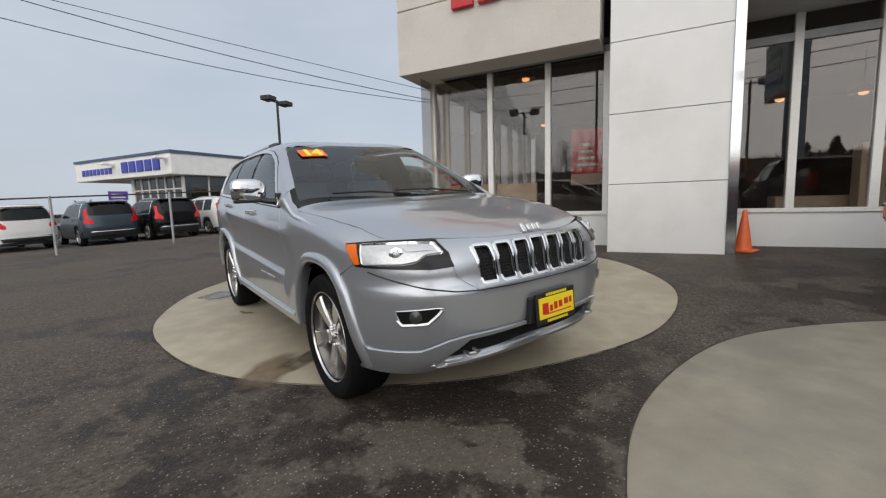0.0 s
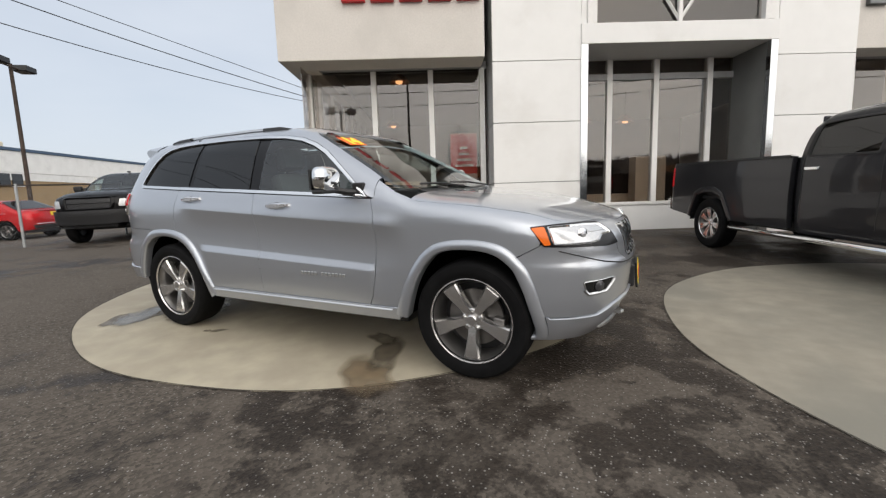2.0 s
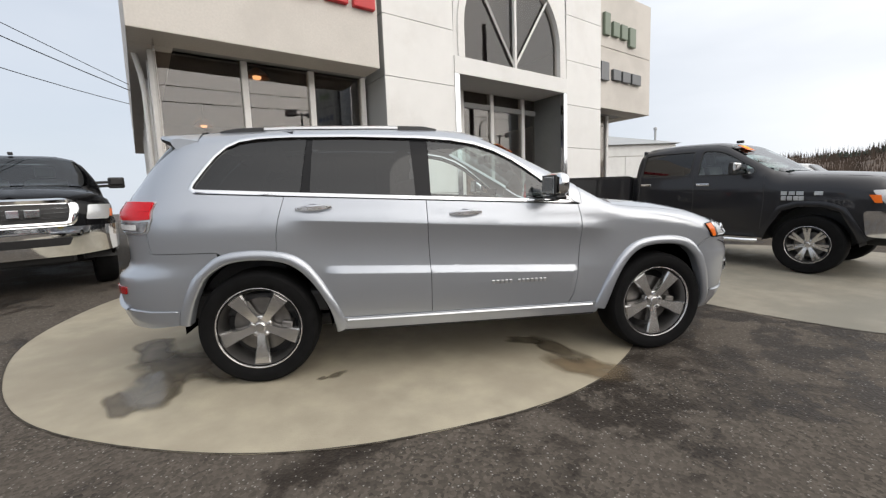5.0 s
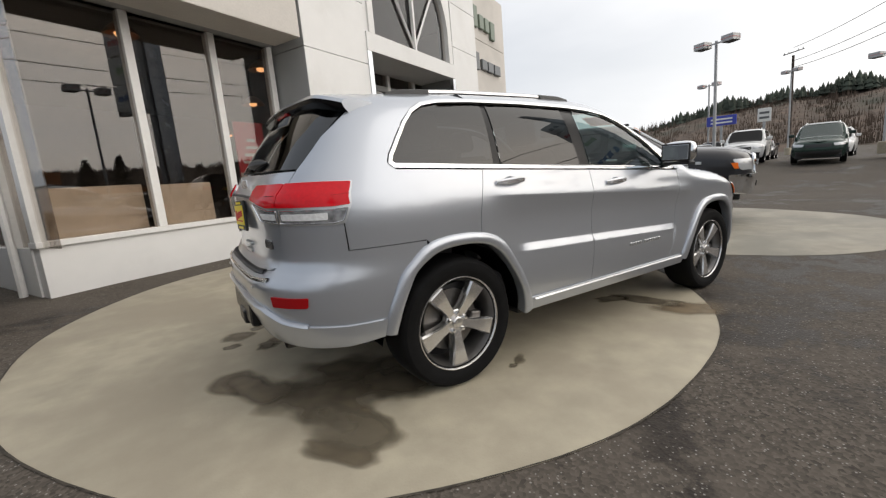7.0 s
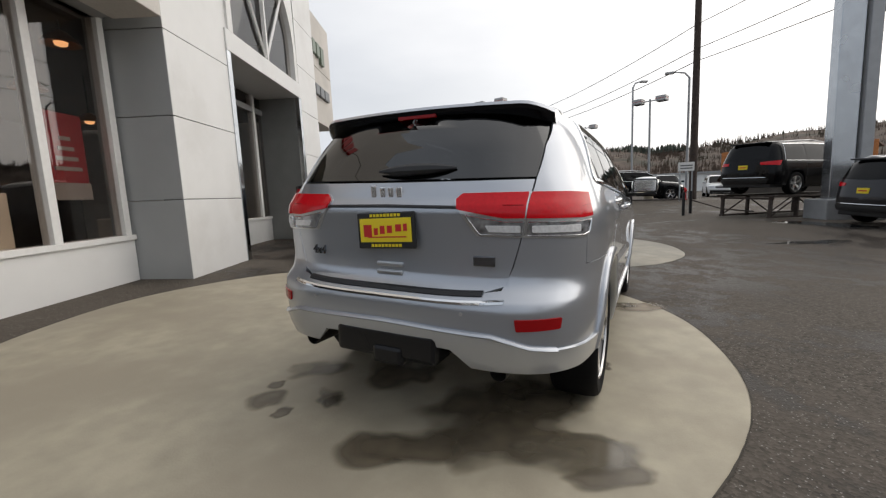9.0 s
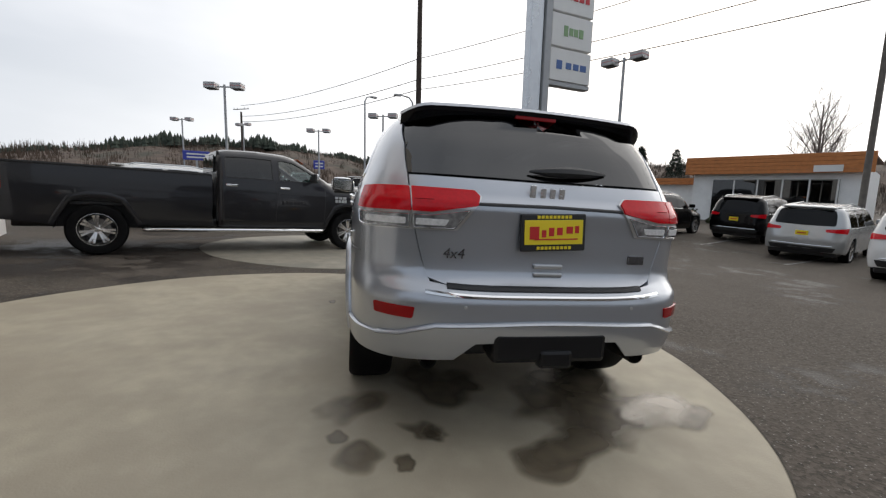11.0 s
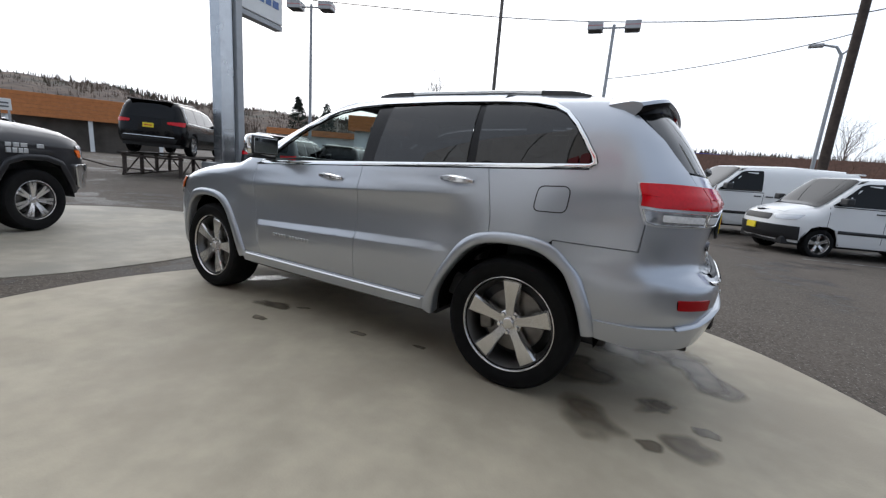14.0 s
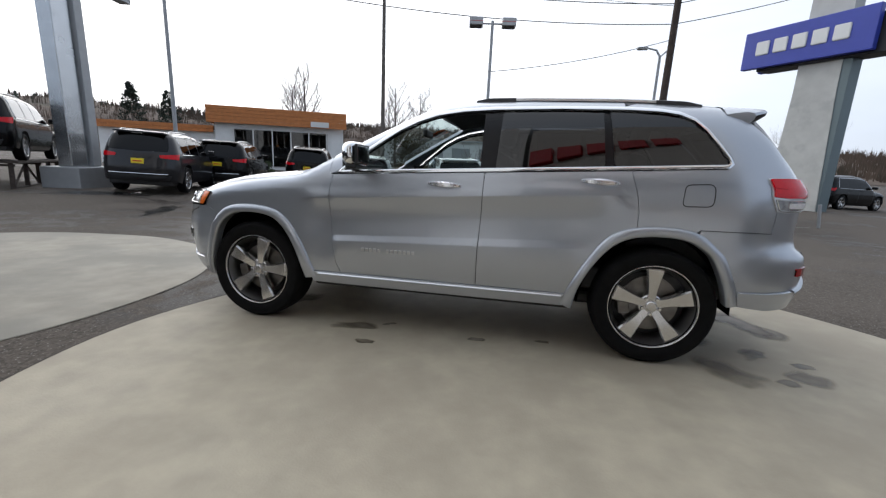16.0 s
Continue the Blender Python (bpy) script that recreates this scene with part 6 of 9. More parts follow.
def front_end(S, car):
    both = lambda s, z: S.side(S.sfront - s, z, 1) if s > 0 else S.side(S.sfront + s, z, -1)
    at = lambda y, z: (S.sfront - S.at_y(abs(y), z, 1)) * (1 if y > 0 else -1)
    corner = lambda x, z: S.sfront - S.at_x(x, z)
    # bumper skin from arch to arch, with the lower intake cut out
    L = [(0, 0.738), (at(0.45, 0.745), 0.748), (at(0.53, 0.81), 0.812), (at(0.545, 0.87), 0.872), (at(0.66, 0.87), 0.872), (at(0.76, 0.87), 0.872), (corner(1.90, 0.88), 0.880), (corner(1.888, 0.876), 0.876), (corner(1.803, 0.829), 0.829), (corner(1.735, 0.79), 0.790),
         (corner(1.83, 0.645), 0.645), (corner(1.87, 0.48), 0.470), (at(0.88, 0.46), 0.455), (at(0.72, 0.45), 0.460), (at(0.60, 0.50), 0.508), (at(0.50, 0.52), 0.520), (0, 0.520)]
    full = L + [(-s, z) for s, z in L[::-1][1:-1]]
    bumper = skin("front_bumper", cut(both, full, 0.04, 0.03, 0.0, rows=[lambda q: 0.757, lambda q: 0.774]), SILVER, car, "silver front bumper")
    # grille surround and slots
    G = [(0, 0.974), (at(0.30, 0.973), 0.974), (at(0.52, 0.98), 0.984), (at(0.585, 0.98), 0.986), (at(0.572, 0.925), 0.925), (at(0.566, 0.86), 0.862), (at(0.55, 0.80), 0.806), (at(0.46, 0.74), 0.742), (0, 0.732)]
    full = G + [(-s, z) for s, z in G[::-1][1:-1]]
    slots = []
    for i in range(7):
        y = -0.390 + 0.130 * i
        k = abs(y) * 0.06
        ring = fillet([(y - 0.053, 0.955 - k * 0.2), (y + 0.053, 0.955 - k * 0.2), ((y + 0.050) * 0.955, 0.758 + k * 0.3), ((y - 0.050) * 0.955, 0.758 + k * 0.3)], 0.016)
        slots.append([(at(p, z), z) for p, z in spread(ring, 0.02)])
    gr = skin("grille", cut(both, full, 0.035, 0.035, 0.004, holes=slots), SILVER, car, "seven-slot grille in a silver surround")
    skin("grille_mesh", cut(both, inset(full, 0.01), 0.06, 0.0, -0.022), MESHBLACK, gr, "black honeycomb mesh")
    for sl in slots:
        part("grille_slot", ribbon(both, sl, 0.014, 0.006, 0.004, 0.02), CHROME, gr, "chrome slot rim", smooth=40)
    # panel line from the lamps round under the grille
    arc = [(0.88, 0.848), (0.80, 0.806), (0.70, 0.768), (0.58, 0.746), (0.45, 0.737), (0.22, 0.733)]
    part("panel_seam", ribbon(both, [(at(y, z), z) for y, z in arc] + [(0, 0.732)] + [(at(-y, z), z) for y, z in arc[::-1]], 0.006, 0.007, 0.004, closed=False), BLACK, bumper, "dark panel line")
    # lower valance with the intake and its bright lip
    V = [(0, 0.512), (at(0.50, 0.515), 0.513), (at(0.60, 0.50), 0.500), (at(0.72, 0.45), 0.452), (at(0.88, 0.45), 0.447), (corner(1.915, 0.45), 0.462), (corner(1.925, 0.34), 0.338), (at(0.90, 0.33), 0.315), (at(0.70, 0.32), 0.308), (at(0.58, 0.33), 0.325), (0, 0.345)]
    full = V + [(-s, z) for s, z in V[::-1][1:-1]]
    hole = [(at(0.50, 0.48), 0.492), (0.0, 0.498), (at(-0.50, 0.48), 0.492), (at(-0.66, 0.37), 0.362), (at(-0.50, 0.355), 0.352), (0, 0.362), (at(0.50, 0.355), 0.352), (at(0.66, 0.37), 0.362)]
    skin("lower_valance", cut(both, full, 0.04, 0.05, 0.014, holes=[hole]), SILVER, bumper, "silver lower valance round the intake")
    skin("intake", cut(both, inset(hole, -0.02), 0.06, 0.0, -0.030), MESHBLACK, bumper, "black lower intake")
    part("intake_trim", ribbon(both, [(at(0.60, 0.375), 0.378), (at(0.63, 0.358), 0.358), (at(0.50, 0.352), 0.352), (0, 0.365), (at(-0.50, 0.352), 0.352), (at(-0.63, 0.358), 0.358), (at(-0.60, 0.375), 0.378)], 0.020, 0.024, 0.0, closed=False), SATIN, bumper, "bright lip under the intake", smooth=40)
    for s in (-1, 1):
        p = both(at(s * 0.48, 0.41), 0.415)
        bm = bmesh.new()
        tube(bm, [p + Vector((-0.01, -0.03, 0)), p + Vector((0.035, -0.03, 0)), p + Vector((0.045, 0, 0)), p + Vector((0.035, 0.03, 0)), p + Vector((-0.01, 0.03, 0))], 0.010, 6)
        part("tow_hook", bm, SATIN, bumper, "bare metal tow hook")
    licence(car, pose(2.375, 0.06, 0.565, -4, 0, 90))
    part("plate_bracket", boxed(2.30, 2.372, -0.14, 0.20, 0.49, 0.64, 0.01), BLACK, car)
    bars(car, pose(2.262, 0.0, 1.003, -38, 0, 90), [(-0.066, 0.026, 0.055), (-0.02, 0.026, 0.040), (0.02, 0.026, 0.040), (0.062, 0.028, 0.045)], CHROME, "bonnet_badge", "chrome maker's badge, a plain shape")


def mesh_black():
    m = mat("black_mesh", (0.008, 0.008, 0.008), 0.6, spec=0.25)
    n, l = m.node_tree.nodes, m.node_tree.links
    tc, vo, u = n.new("ShaderNodeTexCoord"), n.new("ShaderNodeTexVoronoi"), n.new("ShaderNodeBump")
    vo.inputs["Scale"].default_value, vo.inputs["Randomness"].default_value = 62, 0.0
    u.inputs["Strength"].default_value, u.inputs["Distance"].default_value = 1.0, 0.01
    l.new(tc.outputs["Object"], vo.inputs["Vector"])
    l.new(vo.outputs["Distance"], u.inputs["Height"])
    l.new(u.outputs["Normal"], n["Principled BSDF"].inputs["Normal"])
    return m


MESHBLACK = mesh_black()


def seat_mesh(wide):
    bm = bmesh.new()
    box(bm, -0.25, 0.27, -wide / 2, wide / 2, 0.0, 0.16, 0.05)
    box(bm, -0.07, 0.07, -wide / 2 + 0.01, wide / 2 - 0.01, 0.0, 0.62, 0.05, Matrix.Translation((-0.25, 0, 0.12)) @ pose(0, 0, 0, 0, -17, 0))
    for y in ((0,) if wide < 0.8 else (-wide * 0.33, wide * 0.33)):
        box(bm, -0.05, 0.05, y - 0.13, y + 0.13, 0.0, 0.19, 0.04, Matrix.Translation((-0.44, 0, 0.76)) @ pose(0, 0, 0, 0, -12, 0))
    return bm


def cabin(S, car):
    me = mesh_of("seat", seat_mesh(0.54), SEAT, 40)
    for y in (0.38, -0.38):
        part("front_seat", me, SEAT, car, "dark leather front seat", m=pose(0.02, y, 0.64))
    part("rear_seat", mesh_of("seat", seat_mesh(1.40), SEAT, 40), SEAT, car, "dark rear bench seat", m=pose(-0.90, 0, 0.66))
    bm = boxed(-2.15, 0.95, -0.80, 0.80, 0.44, 0.60, 0.03)
    box(bm, -2.15, -1.30, -0.66, 0.66, 0.60, 0.98, 0.03)
    part("cabin_floor", bm, CABIN, car, "dark carpeted cabin floor")
    bm = boxed(0.62, 1.00, -0.72, 0.72, 0.62, 1.12, 0.06)
    box(bm, 0.50, 0.66, 0.20, 0.56, 0.98, 1.15, 0.04)
    box(bm, 0.30, 0.80, -0.13, 0.13, 0.55, 0.86, 0.04)
    part("dashboard", bm, CABIN, car, "dark dashboard")
    bm = bmesh.new()
    m = pose(0.44, 0.38, 1.02, 0, -66, 0)
    ring = [m @ Vector((0.185 * math.cos(2 * math.pi * i / 28), 0.185 * math.sin(2 * math.pi * i / 28), 0)) for i in range(29)]
    tube(bm, ring, 0.016, 8)
    for a in (0, 120, 240):
        tube(bm, [m @ Vector((0, 0, -0.02)), m @ Vector((0.18 * math.cos(radians(a + 90)), 0.18 * math.sin(radians(a + 90)), 0))], 0.016, 6)
    lathe(bm, [(0.06, -0.03), (0.065, 0.0), (0.05, 0.015), (0.001, 0.018)], 16, "Z", m, caps=False)
    part("steering_wheel", bm, CABIN, car, "black steering wheel", smooth=40)
    bm = boxed(0.30, 0.34, -0.12, 0.12, 1.50, 1.565, 0.015)
    part("rear_view_mirror", bm, BLACK, car)
    # headlining under the roof
    bm = bmesh.new()
    g = [[bm.verts.new((x, y, S.top(x, abs(y)).z - 0.04)) for y in np.linspace(-0.58, 0.58, 7)] for x in np.linspace(-1.9, 0.12, 10)]
    for a, b in zip(g, g[1:]):
        for i in range(6):
            bm.faces.new((a[i], b[i], b[i + 1], a[i + 1]))
    part("headlining", bm, mat("dark_headlining", (0.045, 0.045, 0.047), 0.9, vary=0.05, scale=30), car)
    # inner skins that close the cabin against light from below the glass
    for sgn in (1, -1):
        bm = boxed(-0.96, 0.98, sgn * 0.84 - 0.03, sgn * 0.84 + 0.03, 0.50, 1.17, 0.02)
        box(bm, -2.05, -0.96, sgn * 0.80 - 0.03, sgn * 0.80 + 0.03, 0.93, 1.17, 0.02)
        part("door_lining", bm, CABIN, car)


def sticker(S, car):
    """Year figures on the windscreen."""
    orange = mat("orange_sticker", (0.85, 0.15, 0.01), 0.5)
    yellow = mat("yellow_sticker", (0.95, 0.78, 0.05), 0.5)
    c = S.top(0.33, -0.50)
    u = (S.top(0.33, -0.44) - S.top(0.33, -0.56)).normalized()
    v = (S.top(0.27, -0.50) - S.top(0.39, -0.50)).normalized()
    n = u.cross(v).normalized()
    m = Matrix((u, v, n)).transposed().to_4x4()
    m.translation = c + n * 0.004
    st = part("year_sticker", boxed(-0.11, 0.11, -0.070, 0.070, -0.001, 0.001), orange, car, "orange and yellow year sticker", m=m)
    lettering("14", 0.165, 0.001, yellow, st, pose(0, 0, 0.003), "figures", bold=0.010)


build_jeep()
# ---- the other vehicles of the lot ----
def paint(name, color, metal=0.4):
    return mat(name, color, 0.25, metal, vary=0.03, scale=300, coat=0.4 if max(color) > 0.1 else 0.22, spec=0.2 if max(color) > 0.1 else 0.12)


DARK_GLASS = glass("dark_vehicle_glass", (0.020, 0.021, 0.022), 1.42)


GREY_PAINT = mat("granite_grey_paint", (0.024, 0.024, 0.027), 0.28, 0.35, vary=0.03, scale=300, coat=0.6, spec=0.15)
BLACK_PAINT = paint("black_paint", (0.0025, 0.0025, 0.003), 0.0)
WHITE_PAINT = paint("white_paint", (0.72, 0.72, 0.71), 0.0)
RED_PAINT = paint("red_paint", (0.48, 0.015, 0.018), 0.2)
PALE_PAINT = paint("pale_silver_paint", (0.50, 0.51, 0.51), 0.5)
GREEN_PAINT = paint("dark_green_paint", (0.03, 0.05, 0.042), 0.3)
BLUEGREY_PAINT = paint("blue_grey_paint", (0.055, 0.075, 0.095), 0.5)

SPECS = {
    # wheelbase, front and rear overhang, half width, height, bonnet, nose, cowl x, header x, belt, tyre radius
    "suv": dict(wb=2.95, fo=0.95, ro=1.05, w=0.96, h=1.78, hood=1.12, nose=0.92, cowl=1.05, head=0.30, belt=1.12, R=0.385, rake=0.22, end=0.55),
    "minivan": dict(wb=3.09, fo=0.98, ro=1.10, w=1.00, h=1.76, hood=1.08, nose=0.88, cowl=1.45, head=0.55, belt=1.08, R=0.36, rake=0.18, end=0.45),
    "cargo": dict(wb=3.11, fo=0.90, ro=0.74, w=0.915, h=1.88, hood=1.14, nose=0.95, cowl=1.62, head=0.85, belt=1.16, R=0.32, rake=0.04, end=0.15),
    "sedan": dict(wb=2.80, fo=0.93, ro=1.05, w=0.92, h=1.46, hood=0.98, nose=0.82, cowl=0.95, head=0.15, belt=0.96, R=0.33, rake=0.55, end=1.35),
}


def low_shell(p):
    xf, xr = p["wb"] / 2 + p["fo"], -p["wb"] / 2 - p["ro"]
    h, hood, belt, w = p["h"], p["hood"], p["belt"], p["w"]
    top = [(xr, belt + 0.12), (xr + p["rake"] * 0.6 + 0.05, h - 0.16), (xr + p["end"], h - 0.035), (-0.5, h), (p["head"], h - 0.06), (p["cowl"] - 0.06, hood + 0.04), (p["cowl"] + 0.08, hood), (xf - 0.35, hood - 0.08), (xf, p["nose"])]
    if p["end"] > 1:
        top = [(xr, 0.98), (xr + 0.15, 1.05), (xr + 0.55, 1.06), (xr + 1.35, h - 0.03), (-0.3, h), (p["head"], h - 0.06), (p["cowl"] - 0.06, hood + 0.04), (p["cowl"] + 0.08, hood), (xf - 0.35, hood - 0.08), (xf, p["nose"])]
    return Shell(top, [(0.15, w * 0.90), (0.35, w * 0.97), (0.6, w), (0.85, w * 0.995), (belt, w * 0.97), (h - 0.1, w * (0.80 if p["rake"] > 0.1 else 0.88)), (h + 0.1, w * 0.72)],
                 [(0.2, xf - 0.16), (0.45, xf - 0.02), (0.65, xf), (p["nose"] - 0.1, xf - 0.04), (p["nose"], xf - 0.10), (hood, xf - 0.40), (h, xf - 0.7)],
                 [(0.2, xr + 0.14), (0.45, xr + 0.01), (0.70, xr), (belt - 0.1, xr + 0.05), (belt + 0.1, xr + 0.09), (h - 0.12, xr + p["rake"] + 0.08), (h, xr + p["rake"] + 0.25)],
                 xf - 0.85, xr + 0.65, 2.6, 3.6 if p["rake"] > 0.1 else 6.0,
                 [(-4, belt - 0.05), (p["head"] + 0.2, belt - 0.05), (p["cowl"] + 0.1, 0.75), (4, 0.72)], [(-4, 7.0), (p["head"] + 0.2, 6.5), (p["cowl"] + 0.1, 3.2), (4, 3.0)])


BUILT = {}


def vehicle(kind, paint_mat, label, m, group="", plate=True, dark_low=False, tall_lamp=False, glass_dark=True):
    key = (kind, paint_mat.name, dark_low, tall_lamp)
    if key in BUILT:
        ob = copy_thing(BUILT[key], m)
        return tagged(ob, label, "", group)
    p = SPECS[kind]
    S = low_shell(p)
    H = 0.11
    car = thing({"suv": "suv", "minivan": "minivan", "cargo": "cargo_van", "sedan": "sedan"}[kind], label, {"cargo": "van", "minivan": "minivan"}.get(kind, "car"), m, group)
    BUILT[key] = car
    xf, xr, wb, belt_z = p["wb"] / 2 + p["fo"], -p["wb"] / 2 - p["ro"], p["wb"], p["belt"]
    edge = lambda x: S.zt(x) - 0.055
    rear_top = p["h"] - 0.13 if p["end"] < 1 else 0.99
    Rw = p["R"]
    both = lambda s, z: S.side(S.srear - s, z, 1) if s < 0 else S.side(S.srear + s, z, -1)
    at = lambda y, z: (S.at_y(abs(y), z, -1) - S.srear) * (-1 if y > 0 else 1)
    for sgn in (1, -1):
        ch = lambda s, z, k=sgn: S.side(s, z, k)
        bottom = []
        for cx in (wb / 2, -wb / 2):
            bottom += [(S.at_x(cx + u, z), z) for u, z in [(dx, dz) for dx, dz in arch(0, Rw + 0.07, Rw * 2 + 0.07, 0.30)]]
        xs = [x for x in np.linspace(xf - 0.45, S.x1 + 0.0, 15)]
        top = [(S.at_x(float(x), edge(float(x))), edge(float(x))) for x in xs]
        poly = [(S.sfront, 0.34)] + [(S.at_x(xf - 0.4, 0.32), 0.30)] + bottom + [(S.at_x(xr + 0.4, 0.34), 0.34), (S.srear, 0.40), (S.srear, rear_top)] + top[::-1] + [(S.sfront, p["nose"] - 0.02)]
        skin("body_side", cut(ch, poly, H, 0.03), paint_mat, car)
        # side glass
        wt = lambda x: min(S.zt(x) - 0.13, p["h"] - 0.14)
        a0, a1 = p["cowl"] - 0.20, xr + p["rake"] + 0.42
        if kind == "cargo":
            spans = [(a0, 0.35)]
        elif kind == "sedan":
            spans = [(a0, -0.28), (-0.36, -1.15)]
        else:
            spans = [(a0, -0.22), (-0.32, -1.10), (-1.20, a1)]
        for i, (a, b) in enumerate(spans):
            line = [(float(x), max(belt_z + 0.03, wt(float(x)))) for x in np.linspace(a, b, 9)]
            win = [(a, belt_z + 0.02)] + line + [(b, belt_z + 0.03)]
            skin("side_window", cut(ch, fillet(win, 0.03, 2), H, 0.012, 0.005), DARK_GLASS if (i or glass_dark) else CAR_GLASS, car)
        part("window_trim", ribbon(ch, [(a0 + 0.02, belt_z), (0.0, belt_z), (a1, belt_z + 0.01)] if kind != "cargo" else [(a0, belt_z), (0.3, belt_z)], 0.018, 0.008, 0.004, 0.1, False), CHROME if kind != "cargo" else BLACK, car)
        if kind in ("suv", "minivan"):
            up = [(a0 + (a1 - a0) * i / 12, max(belt_z + 0.03, wt(a0 + (a1 - a0) * i / 12)) + 0.022) for i in range(13)]
            part("window_trim", ribbon(ch, up + [(a1 - 0.05, belt_z + 0.02)], 0.022 if kind == "minivan" else 0.014, 0.010, 0.004, 0.1, False), CHROME, car)
            rail = bmesh.new()
            rq = [S.top(x, S.half(x, S.zt(x) - 0.05) * 0.90) + Vector((0, 0, 0.035 if 0.02 < (x - a1) / (a0 - a1) < 0.7 else -0.01)) for x in (p["head"] - 0.10, p["head"] - 0.25, -0.5, xr + p["end"] + 0.15, xr + p["end"])]
            tube(rail, [(q.x, sgn * q.y, q.z) for q in rq], 0.020, 6)
            part("roof_rail", rail, SATIN, car, smooth=50)
        # seams and handles
        for x in ((p["cowl"] - 0.12, -0.27, -1.12) if kind != "cargo" else (p["cowl"] - 0.15, 0.30, -0.62)):
            part("door_seam", ribbon(ch, [(x, belt_z - 0.02), (x + 0.02, 0.75), (x, 0.42)], 0.010, 0.002, 0.002, 0.15, False), BLACK, car)
        for x in (-0.10, -0.98) if kind != "cargo" else (0.45, 0.15):
            q = ch(x, belt_z - 0.09)
            part("door_handle", boxed(q.x - 0.09, q.x + 0.09, q.y - 0.02, q.y + 0.02, q.z - 0.015, q.z + 0.015, 0.008), paint_mat if kind != "cargo" else BLACK, car)
        if kind == "cargo":
            part("side_moulding", ribbon(ch, [(1.25, 0.62), (0.4, 0.62), (-1.0, 0.62)], 0.07, 0.014, 0.004, 0.2, False), BLACK, car, "black rubbing strip")
        # wheel wells and flares
        for cx in (wb / 2, -wb / 2):
            bm = bmesh.new()
            pts = [(cx + (Rw + 0.085) * math.cos(math.pi * i / 10), Rw + (Rw + 0.085) * math.sin(math.pi * i / 10)) for i in range(11)]
            a = [bm.verts.new((x, sgn * (p["w"] - 0.02), z)) for x, z in pts]
            b = [bm.verts.new((x, sgn * (p["w"] - 0.36), z)) for x, z in pts]
            for i in range(10):
                bm.faces.new((a[i], a[i + 1], b[i + 1], b[i]))
            bm.faces.new(b)
            part("arch_liner", bm, BLACK, car)
        # lamps
        hl = [(S.at_x(xf - 0.52, 0.88), p["nose"] - 0.02), (S.at_y(0.50, 0.8, 1), p["nose"] - 0.06), (S.at_y(0.52, 0.75, 1), p["nose"] - 0.16), (S.at_x(xf - 0.36, 0.75), p["nose"] - 0.15)]
        skin("headlamp", cut(ch, fillet(hl, 0.02, 2), 0.06, 0.012, 0.006), CLEAR_LENS, car, "clear headlamp")
        if kind == "cargo":
            tl = [(S.at_x(xr + 0.12, 1.0), 1.02), (S.at_y(0.80, 1.0, -1), 1.02), (S.at_y(0.80, 0.7, -1), 0.66), (S.at_x(xr + 0.12, 0.7), 0.68)]
        elif kind == "sedan":
            tl = [(S.at_x(xr + 0.25, 0.88), 0.92), (S.at_y(0.40, 0.88, -1), 0.92), (S.at_y(0.42, 0.8, -1), 0.80), (S.at_x(xr + 0.30, 0.8), 0.80)]
        elif tall_lamp:
            tl = [(S.at_x(xr + 0.38, 1.42), 1.43), (S.at_y(0.72, 1.43, -1), 1.43), (S.at_y(0.75, 1.16, -1), 1.16), (S.at_y(0.60, 0.98, -1), 0.98), (S.at_y(0.62, 0.87, -1), 0.87), (S.at_x(xr + 0.26, 0.93), 0.93), (S.at_x(xr + 0.22, 1.12), 1.12)]
        else:
            tl = [(S.at_x(xr + 0.42, 1.1), belt_z + 0.02), (S.at_y(0.52, 1.05, -1), belt_z - 0.03), (S.at_y(0.54, 0.98, -1), belt_z - 0.11), (S.at_x(xr + 0.34, 0.98), belt_z - 0.14)]
        skin("tail_lamp", cut(ch, fillet(tl, 0.02, 2), 0.06, 0.015, 0.010), RED_LENS, car, "red tail lamp")
        q = ch(p["cowl"] - 0.35, belt_z + 0.05)
        part("door_mirror", boxed(q.x - 0.06, q.x + 0.10, q.y + sgn * 0.03 - 0.0, q.y + sgn * 0.24, q.z + 0.0, q.z + 0.15, 0.03), BLACK if kind == "cargo" else paint_mat, car)
    tp = lambda x, y: S.top(x, y)
    hy = lambda x: S.half(x, edge(x)) - 0.003
    xs = [p["cowl"] + 0.05 + (xf - 0.45 - p["cowl"] - 0.05) * i / 5 for i in range(6)]
    e = [(x, hy(x)) for x in xs] + [(xf - 0.26, 0.55), (xf - 0.17, 0.25), (xf - 0.15, 0)]
    skin("bonnet", cut(tp, e + [(x, -y) for x, y in e[::-1][1:]] + [(p["cowl"] + 0.09, 0)], H, 0.02, up=True), paint_mat, car)
    xs = [p["head"] + 0.03 + (p["cowl"] - p["head"]) * i / 5 for i in range(6)]
    e = [(x, S.half(x, S.zt(x) - 0.045) - 0.02) for x in xs]
    skin("windscreen", cut(tp, e + [(p["cowl"] + 0.05, 0)] + [(x, -y) for x, y in e[::-1]], H, 0.0, 0.003, up=True), CAR_GLASS if not glass_dark else DARK_GLASS, car)
    end = xr + p["end"] - 0.1
    xs = [p["head"] + 0.02 - (p["head"] + 0.02 - end) * i / 6 for i in range(7)]
    e = [(x, S.half(x, S.zt(x) - 0.05)) for x in xs]
    skin("roof", cut(tp, e + [(x, -y) for x, y in e[::-1]], 0.15, 0.02, 0.0, up=True), paint_mat, car)
    e = [(x, S.half(x, S.zt(x) - 0.055)) for x in (p["cowl"] + 0.06, (p["cowl"] + p["head"]) / 2, p["head"] + 0.02)]
